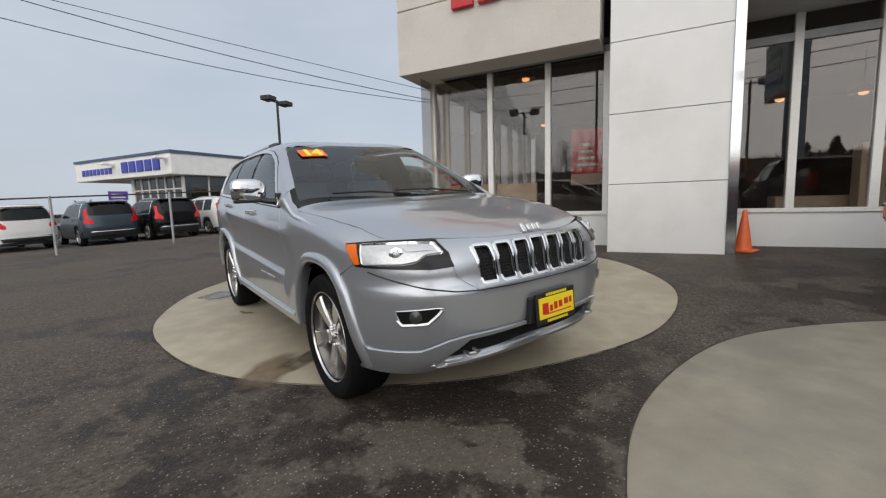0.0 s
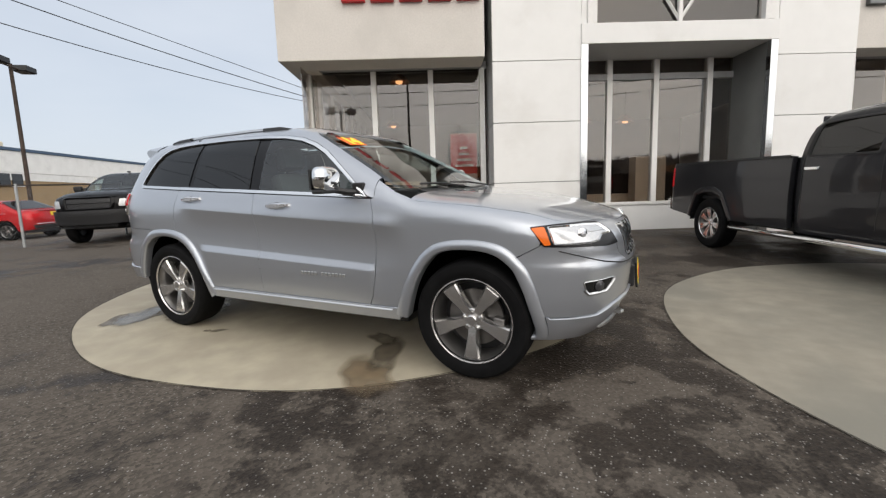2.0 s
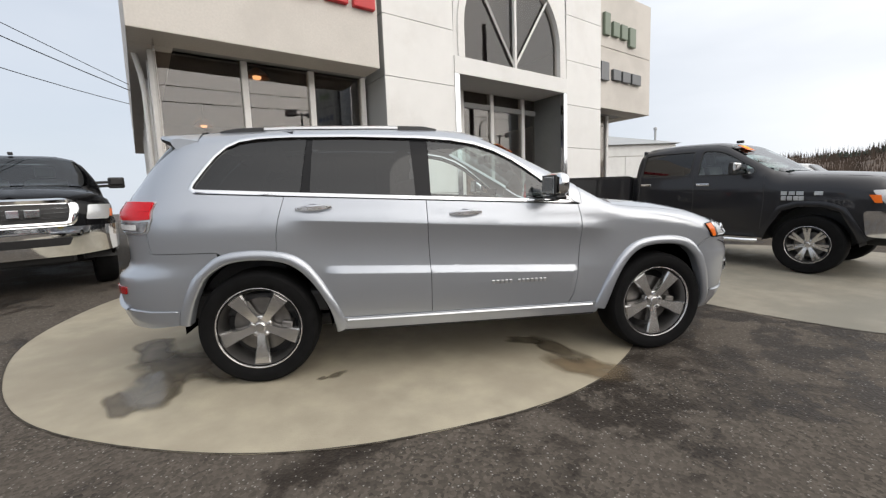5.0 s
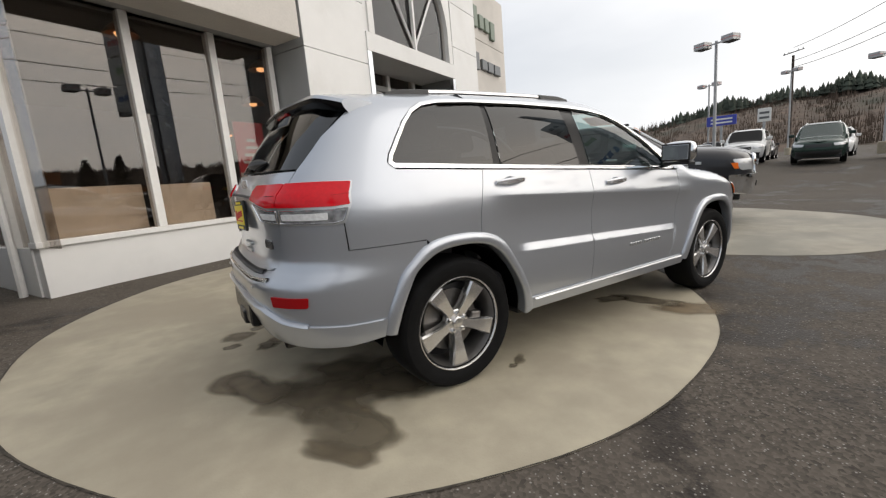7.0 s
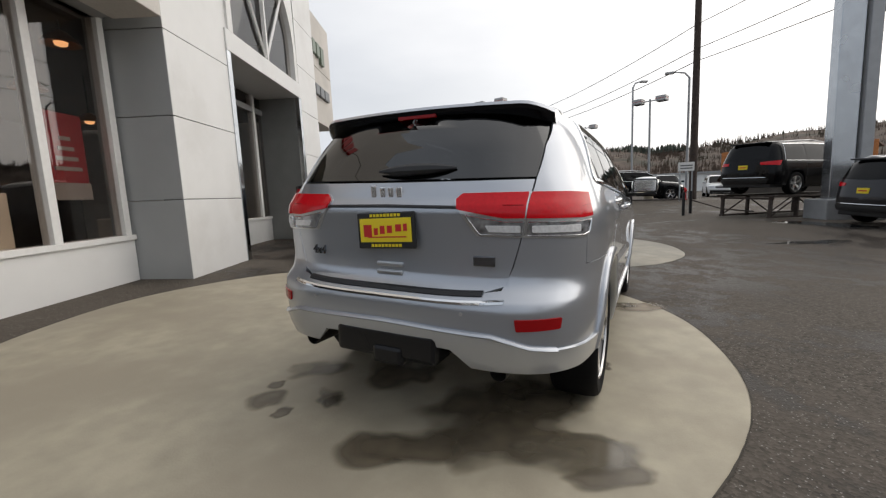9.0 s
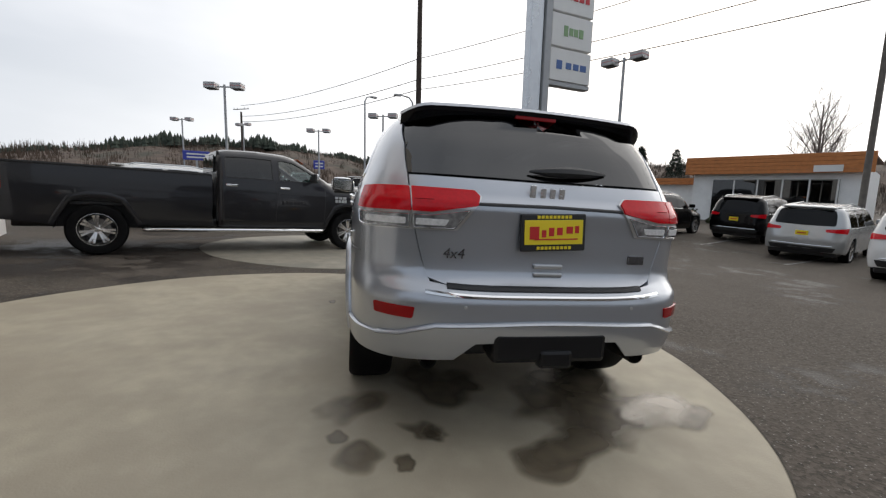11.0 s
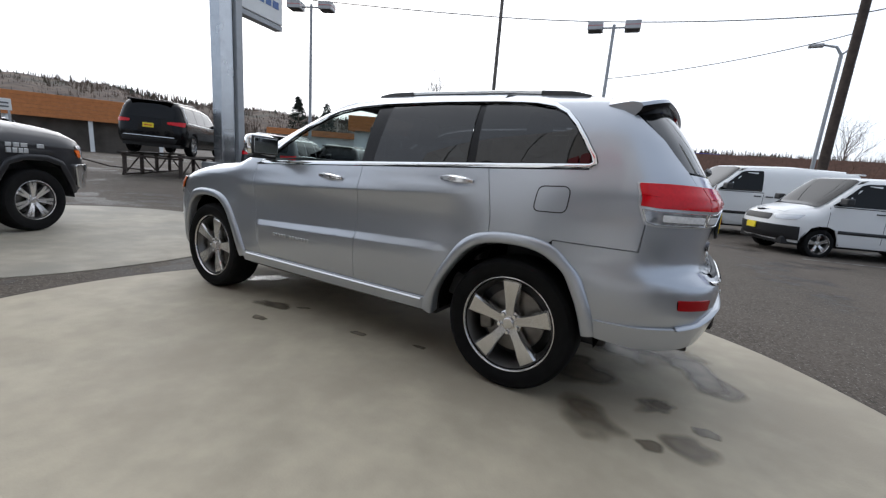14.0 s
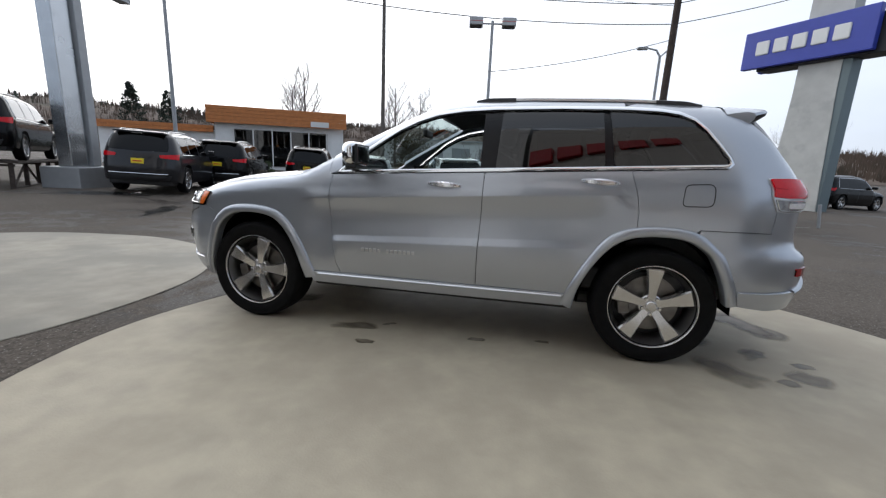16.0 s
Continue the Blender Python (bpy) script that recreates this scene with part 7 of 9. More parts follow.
    skin("screen_frame", cut(tp, e + [(x, -y) for x, y in e[::-1]], 0.12, 0.0, -0.012, up=True), paint_mat, car)
    if kind == "sedan":
        e = [(x, S.half(x, S.zt(x) - 0.06) - 0.03) for x in (xr + 1.30, xr + 1.0, xr + 0.62)]
        skin("rear_screen", cut(tp, e + [(x, -y) for x, y in e[::-1]], H, 0.0, 0.012, up=True), PRIVACY, car)
        e = [(x, S.half(x, S.zt(x) - 0.05)) for x in (xr + 1.28, xr + 0.6, xr + 0.15)]
        skin("boot_lid", cut(tp, e + [(x, -y) for x, y in e[::-1]], H, 0.02, 0.0, up=True), paint_mat, car)
    else:
        zt = p["h"] - 0.16
        rs = [(at(0.72, belt_z + 0.07), belt_z + 0.07), (0, belt_z + 0.05), (at(-0.72, belt_z + 0.07), belt_z + 0.07), (at(-0.62, zt), zt), (0, zt + 0.01), (at(0.62, zt), zt)]
        skin("rear_screen", cut(both, fillet(rs, 0.04, 2), H, 0.012, 0.006), DARK_GLASS if kind != "cargo" else paint_mat, car)
        part("spoiler", boxed(xr + p["rake"] - 0.02, xr + p["end"] + 0.05, -0.62, 0.62, p["h"] - 0.11, p["h"] - 0.065, 0.015), paint_mat, car)
        top = [(at(0.70, rear_top), rear_top), (at(-0.70, rear_top), rear_top)]
    lo = [(at(0.80, 0.50), 0.52), (0, 0.52), (at(-0.80, 0.50), 0.52), (at(-0.74, 0.40), 0.385), (0, 0.385), (at(0.74, 0.40), 0.385)]
    skin("rear_apron", cut(both, lo, H, 0.03, 0.012), BLACK, car, "black lower rear apron")
    part("rear_strip", ribbon(both, [(at(-0.72, 0.56), 0.56), (0, 0.56), (at(0.72, 0.56), 0.56)], 0.025, 0.014, 0.0, 0.12, False), CHROME if kind != "cargo" else BLACK, car)
    if plate:
        pl = part("plate", boxed(xr - 0.012 + 0.03, xr + 0.06, -0.155, 0.155, 0.83, 0.97, 0.006), YELLOW, car, "yellow dealer plate")
        part("plate_writing", boxed(xr + 0.012, xr + 0.03, -0.11, 0.11, 0.885, 0.915, 0.0), PLATE_RED, pl)
    fb = lambda s, z: S.side(S.sfront - s, z, 1) if s > 0 else S.side(S.sfront + s, z, -1)
    fa = lambda y, z: (S.sfront - S.at_y(abs(y), z, 1)) * (1 if y > 0 else -1)
    gl = [(fa(0.46, 0.8), p["nose"] - 0.06), (fa(-0.46, 0.8), p["nose"] - 0.06), (fa(-0.42, 0.66), p["nose"] - 0.20), (fa(0.42, 0.66), p["nose"] - 0.20)]
    skin("grille", cut(fb, fillet(gl, 0.03, 2), H, 0.012, 0.006), BLACK, car, "dark grille")
    ap = [(fa(0.78, 0.52), 0.56), (fa(-0.78, 0.52), 0.56), (fa(-0.72, 0.36), 0.355), (fa(0.72, 0.36), 0.355)]
    skin("front_apron", cut(fb, ap, H, 0.03, 0.010), BLACK, car, "black lower bumper")
    if dark_low:
        big = [(fa(0.86, 0.6), 0.66), (fa(-0.86, 0.6), 0.66), (fa(-0.84, 0.36), 0.36), (fa(0.84, 0.36), 0.36)]
        skin("front_bumper", cut(fb, big, H, 0.03, 0.016), BLACK, car, "unpainted black bumper")
        part("plate", boxed(xf + 0.02, xf + 0.05, -0.15, 0.15, 0.52, 0.66, 0.006), YELLOW, car, "yellow dealer plate")
    bm = boxed(xr + 0.2, xf - 0.2, -p["w"] + 0.18, p["w"] - 0.18, 0.24, 0.42, 0.03)
    box(bm, -wb / 2 + 0.45, wb / 2 - 0.45, -p["w"] + 0.06, p["w"] - 0.06, 0.28, 0.45, 0.02)
    part("underbody", bm, BLACK, car)
    ms = wheel_meshes(Rw, 0.235, Rw * 0.68, "thin")
    for x in (wb / 2, -wb / 2):
        for sgn in (1, -1):
            wheel(car, ms, x, p["w"] - 0.125, Rw, 5, sgn, "thin", 9, far=True)
    return car


def pickup(paint_mat, label, m, bright=True):
    """Crew-cab heavy pickup: cab and bonnet of one skin, a separate open bed."""
    P = 2.145
    cab = Shell([(-0.47, 1.60), (-0.44, 1.86), (-0.30, 1.925), (0.2, 1.955), (0.8, 1.945), (1.0, 1.90), (1.35, 1.69), (1.70, 1.475), (1.80, 1.445), (2.3, 1.42), (2.75, 1.385), (3.02, 1.31), (3.10, 1.24)],
                [(0.3, 0.92), (0.55, 0.975), (0.9, 0.99), (1.2, 0.99), (1.38, 0.97), (1.5, 0.94), (1.9, 0.79), (2.0, 0.75)],
                [(0.3, 2.98), (0.5, 3.06), (0.8, 3.10), (1.05, 3.09), (1.22, 3.07), (1.30, 3.0), (1.40, 2.7), (2.0, 2.3)],
                [(0.3, -0.46), (1.3, -0.46), (1.6, -0.455), (2.0, -0.44)], 2.35, -0.30, 3.4, 7.0,
                [(-1, 1.36), (1.3, 1.36), (1.75, 1.06), (4, 1.0)], [(-1, 7.0), (1.3, 6.5), (1.8, 3.6), (4, 3.4)])
    bed = Shell([(-3.6, 1.44), (0.0, 1.44)], [(0.3, 0.93), (0.55, 0.975), (0.9, 0.99), (1.2, 0.985), (1.5, 0.965)], [(0.2, 0.2), (1.6, 0.2)], [(0.2, -3.40), (0.7, -3.42), (1.4, -3.36), (1.6, -3.35)], -0.2, -3.15, 3, 5,
                [(-4, 2.0), (1, 2.0)], [(-4, 4), (1, 4)])
    t = thing("pickup_truck", label, "truck", m)
    H = 0.10
    Rw = 0.41
    edge = lambda x: cab.zt(x) - 0.055
    for sgn in (1, -1):
        ch = lambda s, z, k=sgn: cab.side(s, z, k)
        bd = lambda s, z, k=sgn: bed.side(s, z, k)
        ar = [(cab.at_x(P + dx, dz), dz) for dx, dz in arch(0, Rw + 0.10, 2 * Rw + 0.12, 0.46)]
        # cab side with doors, front wing
        xs = [float(x) for x in np.linspace(2.95, -0.30, 16)]
        top = [(cab.at_x(x, edge(x)), edge(x)) for x in xs]
        side_poly = [(cab.sfront, 0.62), (cab.at_x(2.8, 0.56), 0.56)] + ar + [(1.4, 0.46), (-0.42, 0.46), (cab.srear, 0.50), (cab.srear, 1.80)] + top[::-1] + [(cab.sfront, 1.22)]
        wt = lambda x: min(cab.zt(x) - 0.14, 1.80)
        spans = [(a, b, g, fillet([(a, 1.40)] + [(float(x), max(1.42, wt(float(x)))) for x in np.linspace(a, b, 7)] + [(b, 1.40)], 0.03, 2)) for a, b, g in ((1.45, 0.66, CAR_GLASS), (0.54, -0.30, PRIVACY))]
        skin("cab_side", cut(ch, side_poly, H, 0.03, holes=[q for a, b, g, q in spans]), paint_mat, t)
        for a, b, g, q in spans:
            pane = skin("side_window", cut(ch, inset(q, -0.006), 0.08, 0.0, -0.008), g, t, "side window")
            pane.visible_shadow = False
            part("window_seal", ribbon(ch, q, 0.022, 0.004, 0.010, 0.08), BLACK, t)
        for x in (1.58, 0.60, -0.36):
            part("door_seam", ribbon(ch, [(x, 1.38), (x + 0.02, 1.0), (x, 0.60)], 0.012, 0.002, 0.002, 0.15, False), BLACK, t)
        for x in (0.76, -0.20):
            q = ch(x, 1.255)
            part("door_handle", boxed(q.x - 0.10, q.x + 0.10, q.y - 0.03, q.y + 0.03, q.z - 0.022, q.z + 0.022, 0.012), CHROME, t, "chrome door handle")
        # bed side with its own arch
        br = [(-P + dx, dz) for dx, dz in arch(0, Rw + 0.11, 2 * Rw + 0.10, 0.50)]
        poly = [(-0.52, 0.50)] + br + [(bed.at_x(-3.25, 0.6), 0.56), (bed.srear, 0.62), (bed.srear, 1.40), (bed.at_x(-3.3, 1.42), 1.41), (-0.52, 1.42)]
        skin("bed_side", cut(bd, poly, H, 0.07), paint_mat, t, "long bed side")
        part("bed_rail", ribbon(bd, [(-0.54, 1.415), (-2.0, 1.415), (-3.2, 1.405)], 0.04, 0.012, 0.05, 0.2, False), BLACK, t, "black bed rail")
        for cx in (P, -P):
            bm = bmesh.new()
            pts = [(cx + (Rw + 0.12) * math.cos(math.pi * i / 10), Rw + 0.02 + (Rw + 0.11) * math.sin(math.pi * i / 10)) for i in range(11)]
            a = [bm.verts.new((x, sgn * 0.965, z)) for x, z in pts]
            b = [bm.verts.new((x, sgn * 0.60, z)) for x, z in pts]
            for i in range(10):
                bm.faces.new((a[i], a[i + 1], b[i + 1], b[i]))
            bm.faces.new(b)
            part("arch_liner", bm, BLACK, t)
            k = ch if cx > 0 else bd
            line = [((cab.at_x(cx + dx, dz) if cx > 0 else cx + dx), dz) for dx, dz in arch(0, Rw + 0.13, 2 * Rw + 0.155, 0.50)]
            part("wheel_arch_flare", ribbon(k, line, 0.075, 0.026, 0.01, 0.08, False), paint_mat, t, smooth=40)
        bm = bmesh.new()
        tube(bm, [(1.55, sgn * 0.98, 0.42), (1.45, sgn * 1.06, 0.42), (-1.45, sgn * 1.06, 0.42), (-1.55, sgn * 0.98, 0.42)], 0.036, 8)
        part("side_step", bm, CHROME, t, "chrome side step", smooth=50)
        q = ch(1.30, 1.42)
        bm = bmesh.new()
        for dz in (0.015, 0.075):
            tube(bm, [(1.30, q.y - sgn * 0.03, 1.42 + dz), (1.28, q.y + sgn * 0.20, 1.43 + dz)], 0.022, 6)
        y0, y1 = sorted((q.y + sgn * 0.14, q.y + sgn * 0.36))
        box(bm, 1.23, 1.30, y0, y1, 1.40, 1.58, 0.025)
        ob = part("door_mirror", bm, BLACK, t, "tow mirror on two arms")
        part("mirror_cap", boxed(1.275, 1.335, y0 + 0.008, y1 - 0.008, 1.445, 1.575, 0.026), CHROME if bright and paint_mat is GREY_PAINT else BLACK, ob, "mirror cap")
        # headlamp and tail lamp
        hl = [(cab.at_x(2.72, 1.15), 1.16), (cab.at_y(0.70, 1.15, 1), 1.17), (cab.at_y(0.66, 0.98, 1), 0.98), (cab.at_x(2.86, 0.98), 0.97)]
        skin("headlamp", cut(ch, fillet(hl, 0.03, 2), 0.05, 0.012, 0.008), CLEAR_LENS, t, "clear headlamp")
        hl = [(cab.at_x(2.70, 1.10), 1.10), (cab.at_x(2.80, 1.1), 1.10), (cab.at_x(2.82, 1.0), 1.0), (cab.at_x(2.76, 1.0), 1.0)]
        skin("marker_lamp", cut(ch, hl, 0.05, 0.01, 0.011), AMBER, t)
        tl = [(bed.at_x(-3.20, 1.3), 1.34), (bed.at_y(0.86, 1.3, -1), 1.34), (bed.at_y(0.86, 1.0, -1), 1.0), (bed.at_x(-3.20, 1.0), 1.0)]
        skin("tail_lamp", cut(bd, fillet(tl, 0.02, 2), 0.06, 0.012, 0.008), RED_LENS, t, "red tail lamp")
        bars(t, Matrix.Translation(ch(1.98, 1.12)) @ pose(0, 0, 0, 90, 0, 0 if sgn < 0 else 180), [(-0.14, 0.07, 0.05), (-0.05, 0.07, 0.05), (0.04, 0.08, 0.05), (0.24, 0.09, 0.05)], SATIN, "door_badge", "chrome badge drawn as plain bars", 0.012)
        bars(t, Matrix.Translation(ch(1.98, 1.05)) @ pose(0, 0, 0, 90, 0, 0 if sgn < 0 else 180), [(-0.14, 0.055, 0.06), (-0.07, 0.055, 0.06), (0.0, 0.055, 0.06), (0.06, 0.055, 0.06)], SATIN, "door_badge", "chrome badge drawn as plain bars", 0.012)
    tp = lambda x, y: cab.top(x, y)
    hy = lambda x: cab.half(x, edge(x)) - 0.003
    e = [(x, hy(x)) for x in (1.80, 2.1, 2.4, 2.7, 2.9)] + [(3.00, 0.60), (3.03, 0.3), (3.035, 0)]
    skin("bonnet", cut(tp, e + [(x, -y) for x, y in e[::-1][1:]] + [(1.84, 0)], H, 0.02, up=True), paint_mat, t)
    e = [(x, cab.half(x, cab.zt(x) - 0.045) - 0.02) for x in (1.02, 1.2, 1.4, 1.6, 1.74)]
    skin("windscreen", cut(tp, e + [(1.79, 0)] + [(x, -y) for x, y in e[::-1]], H, 0.0, 0.003, up=True), CAR_GLASS, t)
    e = [(x, cab.half(x, cab.zt(x) - 0.05)) for x in (1.03, 0.6, 0.2, -0.2, -0.36)]
    skin("roof", cut(tp, e + [(x, -y) for x, y in e[::-1]], 0.14, 0.02, up=True), paint_mat, t)
    part("roof_marker", boxed(0.82, 0.92, -0.03, 0.03, 1.945, 1.99, 0.01), BLACK, t)
    # back of the cab, bed floor and tailgate
    bm = boxed(-0.44, -0.40, -0.90, 0.90, 0.55, 1.50, 0.02)
    box(bm, -0.42, -0.38, -0.74, 0.74, 1.50, 1.88, 0.02)
    part("cab_back", bm, paint_mat, t)
    part("rear_screen", boxed(-0.465, -0.445, -0.66, 0.66, 1.48, 1.80, 0.008), PRIVACY, t)
    part("bed_floor", boxed(-3.3, -0.5, -0.88, 0.88, 0.80, 0.86, 0.01), BLACK, t)
    for s in (-1, 1):
        part("bed_liner", boxed(-3.3, -0.5, s * 0.86 - 0.02, s * 0.86 + 0.02, 0.86, 1.40, 0.01), BLACK, t)
    part("tailgate", boxed(-3.37, -3.30, -0.84, 0.84, 0.86, 1.40, 0.015), paint_mat, t)
    bm = boxed(-3.50, -3.34, -0.95, 0.95, 0.56, 0.78, 0.04)
    part("rear_bumper", bm, CHROME, t, "chrome rear bumper")
    # front: chrome bumper, framed grille with cross bars
    fb = lambda s, z: cab.side(cab.sfront - s, z, 1) if s > 0 else cab.side(cab.sfront + s, z, -1)
    fa = lambda y, z: (cab.sfront - cab.at_y(abs(y), z, 1)) * (1 if y > 0 else -1)
    bp = [(fa(0.97, 0.8), 0.90), (0, 0.90), (fa(-0.97, 0.8), 0.90), (fa(-0.95, 0.6), 0.58), (fa(-0.5, 0.6), 0.54), (fa(0.5, 0.6), 0.54), (fa(0.95, 0.6), 0.58)]
    fbm = skin("front_bumper", cut(fb, fillet(bp, 0.05, 3), 0.09, 0.06, 0.05), CHROME if bright else BLACK, t, "broad bumper with a dark intake")
    ik = [(fa(0.50, 0.7), 0.78), (fa(-0.50, 0.7), 0.78), (fa(-0.46, 0.7), 0.68), (fa(0.46, 0.7), 0.68)]
    skin("intake", cut(fb, fillet(ik, 0.02, 2), 0.1, 0.01, 0.058), BLACK, fbm)
    gp = fillet([(fa(0.62, 1.1), 1.24), (fa(-0.62, 1.1), 1.24), (fa(-0.54, 0.95), 0.92), (fa(0.54, 0.95), 0.92)], 0.07, 4)
    g = skin("grille", cut(fb, gp, 0.08, 0.03, 0.012), BLACK, t, "wide grille in a bright frame")
    part("grille_frame", ribbon(fb, inset(gp, 0.02), 0.060, 0.045, 0.0, 0.06), CHROME if bright else paint_mat, g, smooth=50)
    for i in range(5 if bright else 1):
        z = 0.97 + 0.055 * i if bright else 1.08
        part("grille_bar", ribbon(fb, [(fa(-0.50, z), z), (0, z), (fa(0.50, z), z)], 0.018, 0.035, 0.0, 0.1, False), CHROME if bright else BLACK, g)
    if bright:
        bars(g, pose(3.145, 0, 1.085, 0, 0, 90), [(-0.16, 0.11, 0.09), (0.0, 0.11, 0.09), (0.17, 0.14, 0.09)], CHROME, "grille_badge", "broad chrome badge, a plain shape")
    bm = boxed(-3.2, 2.9, -0.52, 0.52, 0.42, 0.62, 0.03)
    box(bm, -1.5, 1.5, -0.80, 0.80, 0.44, 0.60, 0.03)
    tube(bm, [(P, -0.8, Rw), (P, 0.8, Rw)], 0.07)
    tube(bm, [(-P, -0.8, Rw), (-P, 0.8, Rw)], 0.08)
    part("underbody", bm, BLACK, t)
    for y in (0.36, -0.36):
        part("seat", mesh_of("seat", seat_mesh(0.56), SEAT, 40), SEAT, t, m=pose(0.72, y, 0.86))
    part("dashboard", boxed(1.35, 1.70, -0.78, 0.78, 0.9, 1.38, 0.05), CABIN, t)
    ms = wheel_meshes(Rw, 0.26, 0.255, "thin")
    for x in (P, -P):
        for sgn in (1, -1):
            wheel(t, ms, x, 0.845, Rw, 7, sgn, "thin", 5, far=False)
    return t


def on_lot(x, y, heading, lift=0.0):
    """A pose on the ground, leaning with its fall."""
    c, s = math.cos(radians(heading)), math.sin(radians(heading))
    k = 2.0
    tilt_f = (gz(x + k * c, y + k * s) - gz(x - k * c, y - k * s)) / (2 * k)
    tilt_l = (gz(x - k * s, y + k * c) - gz(x + k * s, y - k * c)) / (2 * k)
    f = Vector((c, s, tilt_f)).normalized()
    u = f.cross(Vector((-s, c, tilt_l))).normalized()
    l = u.cross(f)
    m = Matrix((f, l, u)).transposed().to_4x4()
    m.translation = (x, y, gz(x, y) + lift)
    return m


grey_truck = pickup(GREY_PAINT, "dark grey crew-cab pickup truck with chrome steps, parked", on_lot(5.20, 3.44, -65.0, 0.008))
st = part("year_sticker", boxed(-0.15, 0.15, -0.08, 0.08, -0.002, 0.002), mat("orange_sticker", (0.85, 0.15, 0.01), 0.5), grey_truck, "orange and yellow year sticker", m=pose(1.16, -0.52, 1.826, 0, 31, 0) @ pose(0, 0, 0, 0, 0, 90))
lettering("17", 0.17, 0.001, mat("yellow_sticker", (0.95, 0.78, 0.05), 0.5), st, pose(0, 0, 0.004), "figures", bold=0.010)
pickup(BLACK_PAINT, "black crew-cab pickup truck with a chrome grille", on_lot(-6.62, 4.54, -56.0))
pickup(BLACK_PAINT, "black crew-cab pickup truck with dark wheels and trim", on_lot(-12.35, 5.15, -54.0), bright=False)

ROW = "dark vehicles parked in a row"
vehicle("suv", GREY_PAINT, "dark grey sport utility vehicle parked in a row", on_lot(11.3, -8.1, -63), ROW)
vehicle("suv", BLACK_PAINT, "black sport utility vehicle with a yellow dealer plate", on_lot(11.9, -12.0, -66), ROW)
vehicle("suv", BLACK_PAINT, "black sport utility vehicle with a yellow dealer plate", on_lot(10.4, -15.6, -66), ROW)
vehicle("minivan", BLACK_PAINT, "black minivan standing up on a display ramp", on_lot(14.9, -5.7, -46, 0.76))
vehicle("minivan", PALE_PAINT, "pale silver minivan with a yellow dealer plate", on_lot(7.0, -14.6, -66), "pale minivans")
vehicle("minivan", WHITE_PAINT, "white minivan with a yellow dealer plate", on_lot(2.7, -12.6, -70), "pale minivans")
vehicle("suv", WHITE_PAINT, "white sport utility vehicle with a yellow dealer plate", on_lot(0.3, -18.5, -75))
vehicle("cargo", WHITE_PAINT, "white cargo van with unpainted black bumpers", on_lot(-6.1, -12.2, 27) @ Matrix.Scale(1.12, 4), "white cargo vans", dark_low=True)
vehicle("cargo", WHITE_PAINT, "white cargo van with unpainted black bumpers", on_lot(-3.9, -15.2, 27) @ Matrix.Scale(1.12, 4), "white cargo vans", dark_low=True)
vehicle("suv", BLACK_PAINT, "black sport utility vehicle parked under a sign", on_lot(-17.2, -24.0, -150))
vehicle("suv", GREEN_PAINT, "dark green sport utility vehicle facing the lot", on_lot(23.6, 4.2, 193), "vehicles along the far side of the lot", glass_dark=False)
vehicle("suv", BLACK_PAINT, "black sport utility vehicle parked across the lot", on_lot(24.5, -0.4, 285), "vehicles along the far side of the lot")
vehicle("suv", WHITE_PAINT, "white sport utility vehicle facing the lot", on_lot(24.5, 7.6, 195), "vehicles along the far side of the lot")
FENCE_ROW = "vehicles behind the chain-link fence"
vehicle("suv", WHITE_PAINT, "white sport utility vehicle behind a chain-link fence", on_lot(-20.3, -5.9, 205), FENCE_ROW, plate=False, tall_lamp=True)
vehicle("suv", BLUEGREY_PAINT, "blue-grey sport utility vehicle behind a chain-link fence", on_lot(-19.6, -3.0, 196), FENCE_ROW, plate=False, tall_lamp=True)
vehicle("suv", BLACK_PAINT, "black sport utility vehicle behind a chain-link fence", on_lot(-19.6, -0.75, 196), FENCE_ROW, plate=False, tall_lamp=True)
vehicle("suv", WHITE_PAINT, "white sport utility vehicle behind a chain-link fence", on_lot(-20.4, 1.5, 200), FENCE_ROW, plate=False, tall_lamp=True)
vehicle("sedan", RED_PAINT, "red sedan behind a chain-link fence", on_lot(-19.9, 3.8, 205), FENCE_ROW)
for x, y, h, c in ((33, 6, 190, WHITE_PAINT), (34, 2, 190, PALE_PAINT), (33, -2, 185, BLUEGREY_PAINT), (36, 11, 195, GREY_PAINT), (38, -6, 180, WHITE_PAINT), (37, 15, 195, BLACK_PAINT), (31, 13, 200, PALE_PAINT)):
    vehicle("sedan" if c is PALE_PAINT or c is GREY_PAINT else "suv", c, "distant parked car across the lot", on_lot(x, y, h), "distant parked cars")
vehicle("suv", WHITE_PAINT, "white truck parked beyond the dark pickup", on_lot(10.2, 5.6, -60))
# ---- poles, wires, signs ----
WOOD_POLE = mat("dark_utility_pole", (0.055, 0.040, 0.032), 0.9, vary=0.3, scale=6, bump=0.3, bump_scale=30)
GALV = mat("galvanised_steel", (0.42, 0.43, 0.44), 0.5, 0.6, vary=0.1, scale=5)
GREYPOLE = mat("grey_painted_steel", (0.36, 0.37, 0.38), 0.5, 0.2, vary=0.06, scale=5)
LAMPHEAD = mat("lamp_housing", (0.42, 0.42, 0.42), 0.5, 0.2, vary=0.05, scale=5)
RUST = mat("rusty_steel", (0.05, 0.038, 0.032), 0.8, 0.2, vary=0.4, scale=8)


